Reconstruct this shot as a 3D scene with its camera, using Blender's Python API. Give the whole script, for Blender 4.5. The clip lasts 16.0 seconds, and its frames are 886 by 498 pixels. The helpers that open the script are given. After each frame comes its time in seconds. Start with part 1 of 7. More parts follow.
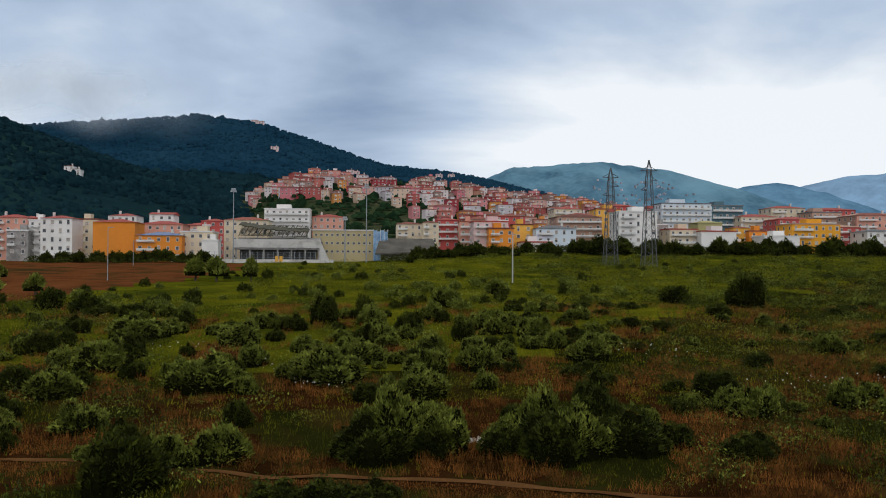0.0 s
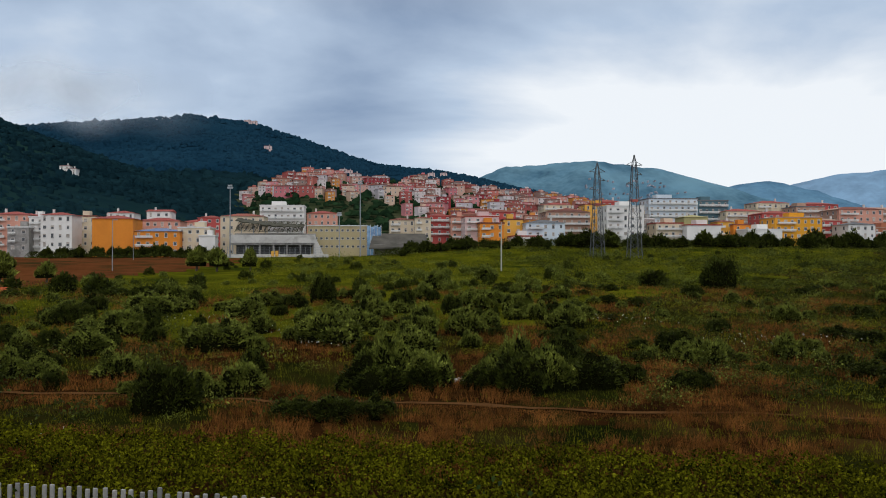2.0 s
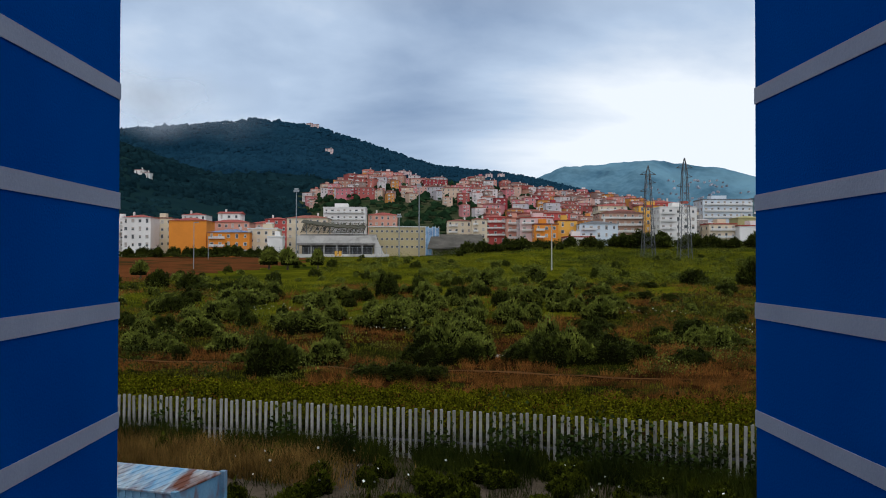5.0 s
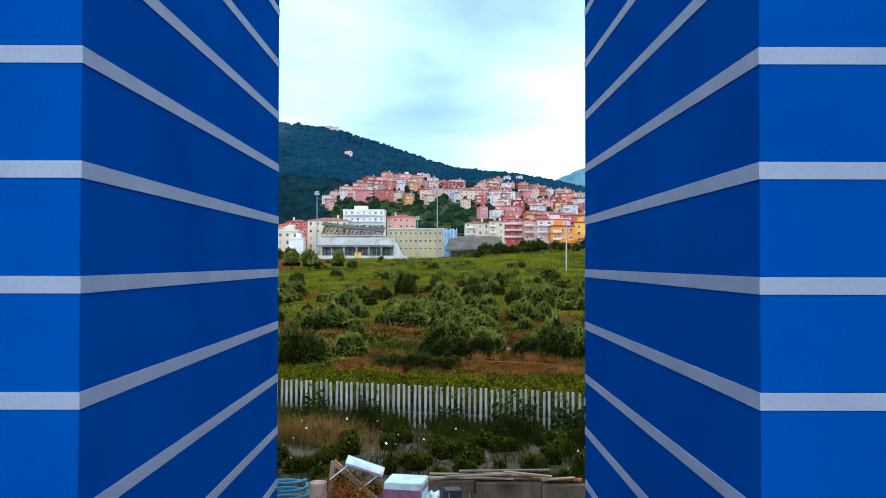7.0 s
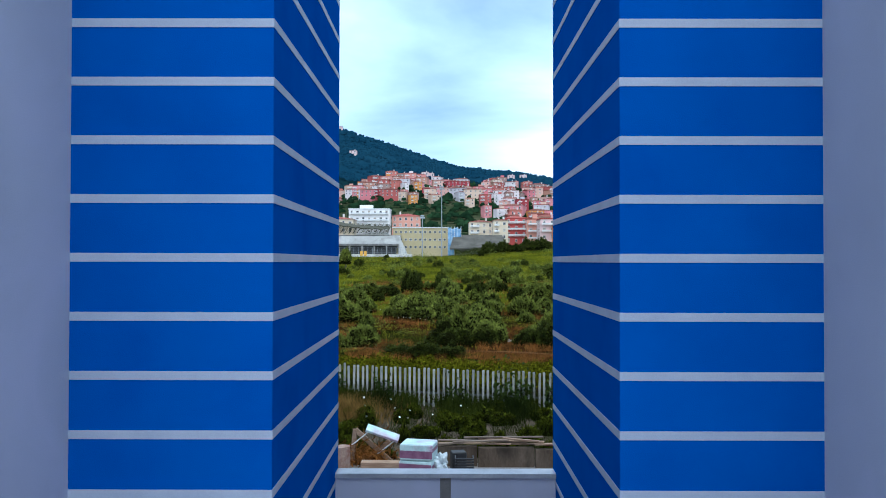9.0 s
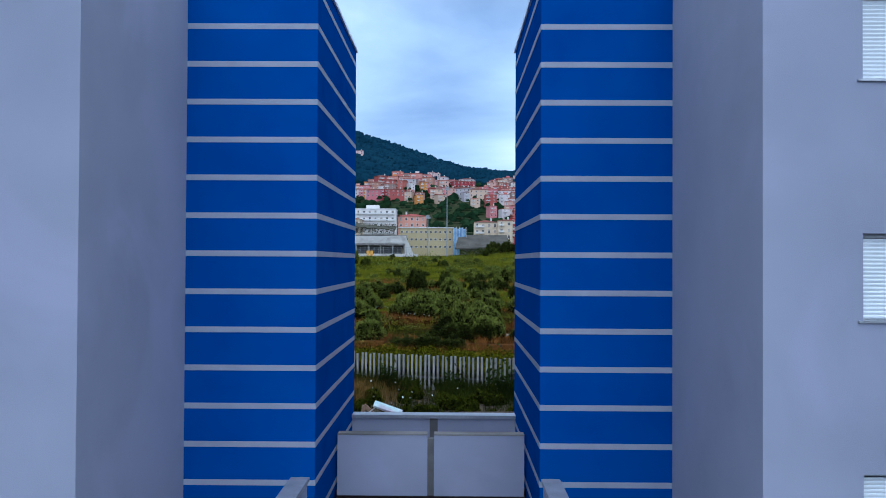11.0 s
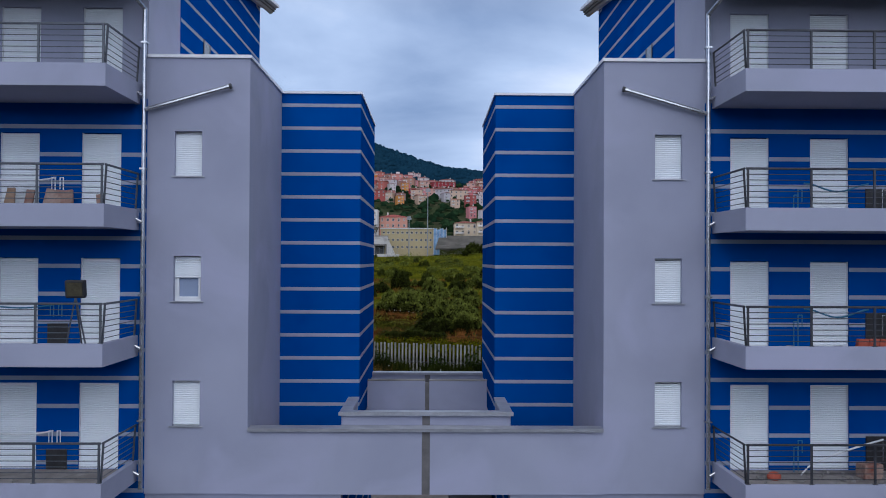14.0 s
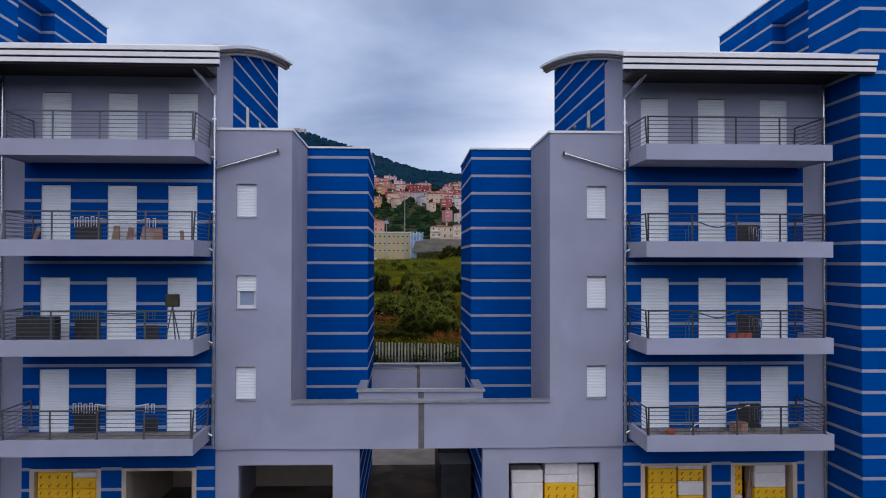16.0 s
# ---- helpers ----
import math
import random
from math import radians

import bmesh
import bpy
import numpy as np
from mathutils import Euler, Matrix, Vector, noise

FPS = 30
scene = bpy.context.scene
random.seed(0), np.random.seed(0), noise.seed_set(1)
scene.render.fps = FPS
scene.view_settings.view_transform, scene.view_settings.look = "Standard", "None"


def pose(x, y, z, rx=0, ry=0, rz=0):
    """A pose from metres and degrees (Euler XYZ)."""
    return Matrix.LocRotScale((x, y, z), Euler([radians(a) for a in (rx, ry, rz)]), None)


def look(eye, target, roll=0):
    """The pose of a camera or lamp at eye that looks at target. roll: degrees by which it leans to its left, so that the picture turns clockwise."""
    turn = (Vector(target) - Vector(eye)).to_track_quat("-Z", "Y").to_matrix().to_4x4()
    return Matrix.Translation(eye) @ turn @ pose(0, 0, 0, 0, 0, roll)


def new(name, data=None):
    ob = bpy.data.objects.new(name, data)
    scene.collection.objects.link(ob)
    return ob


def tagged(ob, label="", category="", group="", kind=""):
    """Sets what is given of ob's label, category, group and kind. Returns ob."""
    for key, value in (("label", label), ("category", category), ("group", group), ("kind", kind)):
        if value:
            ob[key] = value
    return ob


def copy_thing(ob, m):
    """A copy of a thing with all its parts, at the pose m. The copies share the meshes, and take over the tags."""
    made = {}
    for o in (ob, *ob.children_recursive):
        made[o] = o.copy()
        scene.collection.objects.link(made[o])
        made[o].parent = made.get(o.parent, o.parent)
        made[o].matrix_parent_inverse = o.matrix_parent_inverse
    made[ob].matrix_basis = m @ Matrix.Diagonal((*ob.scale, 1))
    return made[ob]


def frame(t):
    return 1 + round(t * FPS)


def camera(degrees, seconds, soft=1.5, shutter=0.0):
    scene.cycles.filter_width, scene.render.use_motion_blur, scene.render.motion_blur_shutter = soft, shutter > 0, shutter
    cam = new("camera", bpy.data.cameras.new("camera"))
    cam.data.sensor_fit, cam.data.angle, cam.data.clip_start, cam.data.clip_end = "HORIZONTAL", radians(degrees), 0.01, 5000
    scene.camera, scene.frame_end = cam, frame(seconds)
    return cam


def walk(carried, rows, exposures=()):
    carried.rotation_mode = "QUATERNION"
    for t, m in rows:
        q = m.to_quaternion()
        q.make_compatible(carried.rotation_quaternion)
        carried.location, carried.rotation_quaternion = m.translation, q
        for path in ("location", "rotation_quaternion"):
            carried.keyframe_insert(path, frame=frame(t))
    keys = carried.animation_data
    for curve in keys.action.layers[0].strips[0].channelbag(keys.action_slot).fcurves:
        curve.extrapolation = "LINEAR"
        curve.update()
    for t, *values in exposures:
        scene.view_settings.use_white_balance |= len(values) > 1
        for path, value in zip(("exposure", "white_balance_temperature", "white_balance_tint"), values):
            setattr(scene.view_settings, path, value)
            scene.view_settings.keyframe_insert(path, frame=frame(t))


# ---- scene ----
# ---- camera and walk ----
PATH = [
    (0, (0.284, 21.211, 12.268), (0.459, 23.203, 12.296), 0.3),
    (0.5, (0.119, 18.628, 10.734), (0.304, 20.62, 10.761), 0.0),
    (1, (0.061, 16.612, 10.071), (0.25, 18.602, 10.099), -0.0),
    (1.5, (0.096, 14.954, 10.006), (0.289, 16.945, 10.033), 0.0),
    (2, (-0.068, 13.411, 9.892), (0.124, 15.401, 9.92), 0.0),
    (2.5, (0.078, 11.963, 9.844), (0.268, 13.953, 9.871), 0.1),
    (3, (0.222, 9.989, 9.756), (0.403, 11.981, 9.783), 0.1),
    (3.5, (0.378, 8.056, 9.742), (0.541, 10.049, 9.768), 0.2),
    (4, (0.235, 5.661, 9.697), (0.367, 7.657, 9.724), 0.1),
    (4.5, (0.005, 3.421, 9.664), (0.098, 5.418, 9.692), 0.1),
    (4.7, (-0.116, 2.256, 9.722), (-0.042, 4.255, 9.75), 0.1),
    (6.8, (0.025, -4.333, 9.555), (0.032, -2.333, 9.588), 0.1),
    (7, (0.122, -4.903, 9.536), (0.127, -2.903, 9.569), 0.1),
    (7.5, (0.331, -6.179, 9.476), (0.333, -4.179, 9.509), 0.1),
    (8, (0.16, -7.368, 9.475), (0.159, -5.368, 9.507), 0.1),
    (8.5, (-0.013, -8.512, 9.42), (-0.017, -6.512, 9.451), 0.2),
    (9, (-0.015, -9.609, 9.36), (-0.02, -7.61, 9.39), 0.1),
    (9.2, (-0.014, -10.126, 9.327), (-0.016, -8.126, 9.359), 0.1),
    (11.3, (0.438, -15.806, 9.278), (0.417, -13.806, 9.306), 0.3),
    (11.5, (0.341, -16.472, 9.288), (0.332, -14.472, 9.315), 0.3),
    (12, (0.351, -18.092, 9.322), (0.343, -16.092, 9.349), 0.3),
    (12.5, (0.375, -19.593, 9.362), (0.368, -17.593, 9.388), 0.3),
    (13, (0.349, -21.328, 9.486), (0.356, -19.328, 9.513), 0.3),
    (13.5, (0.264, -22.989, 9.514), (0.28, -20.989, 9.542), 0.3),
    (14, (0.104, -24.713, 9.581), (0.133, -22.713, 9.609), 0.3),
    (14.5, (-0.079, -26.422, 9.705), (-0.053, -24.422, 9.735), 0.3),
    (15, (-0.238, -28.474, 9.842), (-0.175, -26.476, 9.872), 0.2),
    (15.5, (-0.351, -30.38, 10.012), (-0.267, -28.382, 10.043), 0.2),
    (16, (-0.507, -32.337, 10.107), (-0.419, -30.339, 10.14), 0.1),
]
cam = camera(56.7, 16.0, soft=1.0)
walk(cam, [(t, look(e, g, r)) for t, e, g, r in PATH], ((0, 0.0, 6250, 9), (4.7, 0.0, 6100, 9), (6.8, 1.12, 5300, 2), (8.5, 1.1, 5200, 0), (9.2, 0.9, 5100, 2), (11.3, 0.4, 4950, 6), (13, 0.18, 5250, 10), (16, 0.0, 5900, 18)))
# ---- world, sun ----
world = bpy.data.worlds.new("sky")
scene.world = world
world.use_nodes = True
wn, wl = world.node_tree.nodes, world.node_tree.links


def wnode(kind, op=None, **values):
    n = wn.new(kind)
    if op:
        n.operation = op
    for k, v in values.items():
        n.inputs[int(k[1:])].default_value = v
    return n


sky = wn.new("ShaderNodeTexSky")
sky.sky_type, sky.sun_disc = "NISHITA", False
sky.sun_elevation, sky.sun_rotation = radians(29), radians(175)
co = wn.new("ShaderNodeTexCoord")
sep = wn.new("ShaderNodeSeparateXYZ")
wl.new(co.outputs["Generated"], sep.inputs[0])
# clouds lie on a flat layer, so that they crowd towards the horizon
high = wnode("ShaderNodeMath", "MAXIMUM", _1=0.0)
wl.new(sep.outputs[2], high.inputs[0])
lift = wnode("ShaderNodeMath", "ADD", _1=0.17)
wl.new(high.outputs[0], lift.inputs[0])
dx, dy = wnode("ShaderNodeMath", "DIVIDE"), wnode("ShaderNodeMath", "DIVIDE")
wl.new(sep.outputs[0], dx.inputs[0]), wl.new(lift.outputs[0], dx.inputs[1])
wl.new(sep.outputs[1], dy.inputs[0]), wl.new(lift.outputs[0], dy.inputs[1])
flat = wn.new("ShaderNodeCombineXYZ")
wl.new(dx.outputs[0], flat.inputs[0]), wl.new(dy.outputs[0], flat.inputs[1])
cl = wnode("ShaderNodeTexNoise", None, _2=0.75, _3=7.0, _4=0.52)
cl.inputs["Distortion"].default_value = 0.3
shift = wn.new("ShaderNodeMapping")
shift.inputs["Location"].default_value = (3.1, 1.7, 0.4)
wl.new(flat.outputs[0], shift.inputs[0]), wl.new(shift.outputs[0], cl.inputs[0])
# the overcast is thinnest low in the north-east
thin = wnode("ShaderNodeVectorMath", "DOT_PRODUCT")
thin.inputs[1].default_value = Vector((0.40, 0.905, 0.145)).normalized()
wl.new(co.outputs["Generated"], thin.inputs[0])
glow = wnode("ShaderNodeMapRange", None, _1=0.90, _2=0.995)
glow.interpolation_type = "SMOOTHSTEP"
wl.new(thin.outputs["Value"], glow.inputs[0])
thick = wnode("ShaderNodeMapRange", None, _1=0.36, _2=0.74)
wl.new(cl.outputs[0], thick.inputs[0])
bright = wnode("ShaderNodeMath", "MULTIPLY_ADD", _1=0.74)
# the bank of cloud is darkest above the hilltops and pale along the horizon
bank = wnode("ShaderNodeMapRange", None, _1=0.07, _2=0.24, _3=0.22, _4=-0.27)
bank.interpolation_type = "SMOOTHSTEP"
wl.new(sep.outputs[2], bank.inputs[0])
banked = wnode("ShaderNodeMath", "ADD")
wl.new(thick.outputs[0], banked.inputs[0]), wl.new(bank.outputs[0], banked.inputs[1])
wl.new(glow.outputs[0], bright.inputs[0]), wl.new(banked.outputs[0], bright.inputs[2])
clouds = wn.new("ShaderNodeValToRGB")
e = clouds.color_ramp.elements
e[0].position, e[0].color = 0.0, (0.25, 0.33, 0.47, 1)
e[1].position, e[1].color = 1.25 / 1.25, (0.93, 0.94, 0.95, 1)
m = clouds.color_ramp.elements.new(0.5)
m.color = (0.50, 0.59, 0.72, 1)
wl.new(bright.outputs[0], clouds.inputs[0])
blend = wn.new("ShaderNodeMix")
blend.data_type = "RGBA"
blend.inputs[0].default_value = 0.93
dim = wnode("ShaderNodeVectorMath", "SCALE")
dim.inputs["Scale"].default_value = 0.08
wl.new(sky.outputs[0], dim.inputs[0])
wl.new(dim.outputs[0], blend.inputs[6]), wl.new(clouds.outputs[0], blend.inputs[7])
# an overcast sky is brightest overhead
over = wnode("ShaderNodeMapRange", None, _1=0.45, _2=0.95, _3=1.0, _4=1.7)
wl.new(sep.outputs[2], over.inputs[0])
dome = wn.new("ShaderNodeVectorMath")
dome.operation = "SCALE"
# and paler there, where the cloud is lit from above
pale = wnode("ShaderNodeMapRange", None, _1=0.28, _2=0.60, _4=0.9)
wl.new(sep.outputs[2], pale.inputs[0])
white = wn.new("ShaderNodeMix")
white.data_type = "RGBA"
white.inputs[7].default_value = (0.58, 0.56, 0.51, 1)
wl.new(pale.outputs[0], white.inputs[0]), wl.new(blend.outputs[2], white.inputs[6])
wl.new(white.outputs[2], dome.inputs[0]), wl.new(over.outputs[0], dome.inputs["Scale"])
wl.new(dome.outputs[0], wn["Background"].inputs[0])
wn["Background"].inputs[1].default_value = 1.0

sun = new("sun", bpy.data.lights.new("sun", "SUN"))
sun.data.energy, sun.data.angle, sun.data.color = 1.25, radians(80), (1.0, 0.96, 0.92)
sun.matrix_world = look((5, -60, 35), (0, 0, 0))
# ---- materials ----
def surface(name, c1, c2, scale=2.0, rough=0.8, bump=0.15, metal=0.0, fine=40.0, spread=0.0, stain=None, stain_scale=0.35, stretch=(1, 1, 1), island=0.0, spec=0.5):
    """Two tones mixed by a broad and a fine noise, with a fine bump; spread varies it from object to object, stain adds a third tone in patches."""
    m = bpy.data.materials.new(name)
    m.use_nodes = True
    n, l = m.node_tree.nodes, m.node_tree.links
    p = n["Principled BSDF"]
    p.inputs["Roughness"].default_value, p.inputs["Metallic"].default_value = rough, metal
    p.inputs["Specular IOR Level"].default_value = spec
    co = n.new("ShaderNodeTexCoord")
    mp = n.new("ShaderNodeMapping")
    mp.inputs["Scale"].default_value = stretch
    l.new(co.outputs["Object"], mp.inputs[0])
    geo = n.new("ShaderNodeNewGeometry")
    if spread == 0 and island == 0:
        l.new(geo.outputs["Position"], mp.inputs[0])
    a, b = n.new("ShaderNodeTexNoise"), n.new("ShaderNodeTexNoise")
    a.inputs["Scale"].default_value, a.inputs["Detail"].default_value = scale, 6
    b.inputs["Scale"].default_value, b.inputs["Detail"].default_value = fine, 3
    l.new(mp.outputs[0], a.inputs[0]), l.new(mp.outputs[0], b.inputs[0])
    add = n.new("ShaderNodeMath")
    add.operation = "MULTIPLY_ADD"
    l.new(b.outputs[0], add.inputs[0])
    add.inputs[1].default_value = 0.45
    l.new(a.outputs[0], add.inputs[2])
    ramp = n.new("ShaderNodeMapRange")
    ramp.inputs[1].default_value, ramp.inputs[2].default_value = 0.5, 0.95
    l.new(add.outputs[0], ramp.inputs[0])
    mix = n.new("ShaderNodeMix")
    mix.data_type = "RGBA"
    mix.inputs[6].default_value, mix.inputs[7].default_value = (*c1, 1), (*c2, 1)
    l.new(ramp.outputs[0], mix.inputs[0])
    out = mix.outputs[2]
    if stain:
        s = n.new("ShaderNodeTexNoise")
        s.inputs["Scale"].default_value, s.inputs["Detail"].default_value, s.inputs["Distortion"].default_value = stain_scale, 5, 0.6
        l.new(mp.outputs[0], s.inputs[0])
        r2 = n.new("ShaderNodeMapRange")
        r2.inputs[1].default_value, r2.inputs[2].default_value = 0.5, 0.68
        l.new(s.outputs[0], r2.inputs[0])
        m2 = n.new("ShaderNodeMix")
        m2.data_type = "RGBA"
        l.new(r2.outputs[0], m2.inputs[0]), l.new(out, m2.inputs[6])
        m2.inputs[7].default_value = (*stain, 1)
        out = m2.outputs[2]
    if spread or island:
        hsv = n.new("ShaderNodeHueSaturation")
        oi = n.new("ShaderNodeObjectInfo")
        v = n.new("ShaderNodeMapRange")
        v.inputs[3].default_value, v.inputs[4].default_value = 1 - (spread or island), 1 + (spread or island)
        l.new(oi.outputs["Random"] if spread else geo.outputs["Random Per Island"], v.inputs[0])
        l.new(v.outputs[0], hsv.inputs["Value"]), l.new(out, hsv.inputs["Color"])
        out = hsv.outputs[0]
    l.new(out, p.inputs["Base Color"])
    if bump:
        bp = n.new("ShaderNodeBump")
        bp.inputs["Strength"].default_value, bp.inputs["Distance"].default_value = bump, 0.02
        l.new(add.outputs[0], bp.inputs["Height"])
        l.new(bp.outputs[0], p.inputs["Normal"])
    return m


def glass(name, c, rough=0.05):
    m = bpy.data.materials.new(name)
    m.use_nodes = True
    p = m.node_tree.nodes["Principled BSDF"]
    p.inputs["Base Color"].default_value = (*c, 1)
    p.inputs["Roughness"].default_value, p.inputs["Specular IOR Level"].default_value = rough, 0.8
    return m


BLUE = surface("blue_plaster", (0.0008, 0.058, 0.285), (0.001, 0.079, 0.350), 0.7, 0.62, 0.3, fine=70, stain=(0.0008, 0.071, 0.318), stain_scale=0.5)
BLUE.node_tree.nodes["Principled BSDF"].inputs["Specular IOR Level"].default_value = 0.0
BAND = surface("pale_band_paint", (0.28, 0.315, 0.41), (0.35, 0.385, 0.48), 1.5, 0.75, 0.2, fine=60)
GREY = surface("grey_plaster", (0.31, 0.325, 0.425), (0.37, 0.385, 0.495), 0.5, 0.85, 0.3, fine=80, stain=(0.38, 0.39, 0.52), stain_scale=0.4)
COPING = surface("sheet_metal_coping", (0.34, 0.35, 0.39), (0.48, 0.49, 0.53), 3, 0.38, 0.05, 0.6, fine=30)
WHITEMETAL = surface("white_sheet_metal", (0.76, 0.76, 0.79), (0.86, 0.86, 0.88), 2, 0.45, 0.03, 0.0, fine=30)
DARKGAP = surface("dark_groove", (0.05, 0.05, 0.055), (0.08, 0.08, 0.085), 3, 0.7, 0.1)
SHUTTER = surface("white_shutter", (0.84, 0.88, 0.92), (0.90, 0.93, 0.96), 1.2, 0.5, 0.03, fine=25)
RAIL = surface("grey_painted_steel", (0.075, 0.083, 0.10), (0.12, 0.13, 0.15), 5, 0.45, 0.05, 0.4)
RAILDARK = surface("dark_painted_steel", (0.035, 0.037, 0.045), (0.065, 0.067, 0.078), 5, 0.45, 0.05, 0.3)
PIPE = surface("steel_downpipe", (0.50, 0.51, 0.53), (0.64, 0.65, 0.67), 4, 0.26, 0.05, 0.9)
# Near-black brown tone of the roof soffit and the fascia grooves
SOFFIT = surface("near_black_brown", (0.008, 0.005, 0.004), (0.018, 0.012, 0.010), 2.0, 0.8, 0.2, fine=20, stretch=(1, 8, 1))
CONCRETE = surface("grey_concrete", (0.22, 0.21, 0.20), (0.34, 0.32, 0.30), 1.2, 0.9, 0.4, fine=25, stain=(0.17, 0.16, 0.15), spec=0.15)
FLOORTILE = surface("dusty_balcony_floor", (0.20, 0.18, 0.17), (0.32, 0.29, 0.27), 2.5, 0.85, 0.2, fine=30, stain=(0.14, 0.12, 0.11), stain_scale=1.2)
DECK = surface("brown_roof_membrane", (0.07, 0.045, 0.035), (0.13, 0.08, 0.06), 1.5, 0.85, 0.3, fine=20)
BEIGE = surface("beige_reveal", (0.56, 0.46, 0.36), (0.68, 0.57, 0.45), 2, 0.85, 0.2)
WHITEPVC = surface("white_frame", (0.75, 0.76, 0.78), (0.82, 0.83, 0.84), 3, 0.4, 0.02)
# The pane's pale blue is a reflection painted as base colour
REFLECTPANE = glass("painted_reflection_pane", (0.30, 0.36, 0.50), 0.08)
PANE = glass("window_pane", (0.03, 0.04, 0.06))
# ---- mesh helpers ----
def mesh(name, verts, faces, material):
    me = bpy.data.meshes.new(name)
    me.from_pydata(verts, [], faces)
    me.materials.append(material)
    return me


def thing(name, at, label, category, group="", kind=""):
    ob = new(name)
    ob.location = at
    ob.empty_display_size = 0.2
    return tagged(ob, label, category, group, kind)


def place(ob, parent):
    """Hang ob, built in world metres, under parent without moving it."""
    ob.parent = parent
    if parent.parent is None:
        ob.matrix_parent_inverse = Matrix.Translation(-parent.location)
    return ob


def part(name, bm, material, parent, label=""):
    bmesh.ops.recalc_face_normals(bm, faces=bm.faces[:])
    me = bpy.data.meshes.new(name)
    bm.to_mesh(me)
    bm.free()
    me.materials.append(material)
    ob = new(name, me)
    if parent:
        place(ob, parent)
    return tagged(ob, label)


def box(bm, x0, x1, y0, y1, z0, z1, bevel=0.0):
    x0, x1, y0, y1, z0, z1 = min(x0, x1), max(x0, x1), min(y0, y1), max(y0, y1), min(z0, z1), max(z0, z1)
    got = bmesh.ops.create_cube(bm, size=1, matrix=Matrix.Translation(((x0 + x1) / 2, (y0 + y1) / 2, (z0 + z1) / 2)) @ Matrix.Diagonal((x1 - x0, y1 - y0, z1 - z0, 1)))
    if bevel:
        edges = list({e for v in got["verts"] for e in v.link_edges})
        bmesh.ops.bevel(bm, geom=edges, offset=bevel, segments=1, affect="EDGES")
    return got


def bar(bm, a, b, r, sides=8, r2=None):
    """A rod from a to b."""
    a, b = Vector(a), Vector(b)
    m = Matrix.Translation((a + b) / 2) @ (b - a).to_track_quat("Z", "Y").to_matrix().to_4x4()
    bmesh.ops.create_cone(bm, cap_ends=True, segments=sides, radius1=r, radius2=r if r2 is None else r2, depth=(b - a).length, matrix=m)


def tube(bm, points, r, sides=10):
    for a, b in zip(points, points[1:]):
        bar(bm, a, b, r, sides)
    for p in points[1:-1]:
        bmesh.ops.create_uvsphere(bm, u_segments=sides, v_segments=6, radius=r * 1.02, matrix=Matrix.Translation(p))


def boxes(name, items, material, parent, label="", bevel=0.0):
    bm = bmesh.new()
    for it in items:
        box(bm, *it, bevel=bevel)
    return part(name, bm, material, parent, label)


def wall_xz(bm, x0, x1, y0, y1, z0, z1, holes):
    """One piece of wall along x with rectangular holes (hx0, hx1, hz0, hz1) that go through it."""
    xs = sorted({x0, x1, *[h[0] for h in holes], *[h[1] for h in holes]})
    zs = sorted({z0, z1, *[h[2] for h in holes], *[h[3] for h in holes]})
    xs, zs = [v for v in xs if x0 <= v <= x1], [v for v in zs if z0 <= v <= z1]
    nx, nz = len(xs) - 1, len(zs) - 1

    def solid(i, k):
        if not (0 <= i < nx and 0 <= k < nz):
            return False
        mx, mz = (xs[i] + xs[i + 1]) / 2, (zs[k] + zs[k + 1]) / 2
        return not any(h[0] < mx < h[1] and h[2] < mz < h[3] for h in holes)
    grid = {}

    def at(i, k, y):
        if (i, k, y) not in grid:
            grid[i, k, y] = bm.verts.new((xs[i], y, zs[k]))
        return grid[i, k, y]
    for i in range(nx):
        for k in range(nz):
            if solid(i, k):
                for y in (y0, y1):
                    bm.faces.new((at(i, k, y), at(i + 1, k, y), at(i + 1, k + 1, y), at(i, k + 1, y)))
                for di, dk, p, q in ((-1, 0, (i, k), (i, k + 1)), (1, 0, (i + 1, k), (i + 1, k + 1)), (0, -1, (i, k), (i + 1, k)), (0, 1, (i, k + 1), (i + 1, k + 1))):
                    if not solid(i + di, k + dk):
                        bm.faces.new((at(*p, y0), at(*q, y0), at(*q, y1), at(*p, y1)))


def flip(s, a, b):
    return (a, b) if s > 0 else (-b, -a)


def shutter_mesh(name, w, h, slat=0.052):
    """A closed roller shutter in the xz plane, its lower left corner at the origin, facing -y, with bulging slats."""
    v, f = [], []
    count = int(h / slat)
    for i in range(count):
        z = i * slat
        for dz, y in ((0.0, 0.0), (0.006, -0.006), (slat * 0.5, -0.013), (slat - 0.008, -0.008), (slat - 0.004, 0.004)):
            v += [(0, y, z + dz), (w, y, z + dz)]
    for i in range(len(v) // 2 - 1):
        f.append((2 * i, 2 * i + 1, 2 * i + 3, 2 * i + 2))
    return mesh(name, v, f, SHUTTER)


GROUND = 0.7
STEP = 0.69
LEVELS = [9.4 + STEP * k for k in range(-12, 19)]
FLOORS = (4.4, 7.48, 10.58, 13.7)
BANDH = 0.052
TOP = 14.58
FRONT = -4.3

DOOR_SHUTTER = shutter_mesh("shutter", 1.0, 2.1)
WINDOW_SHUTTER = shutter_mesh("shutter", 0.68, 1.08)
HALF_SHUTTER = shutter_mesh("shutter", 0.68, 0.53)


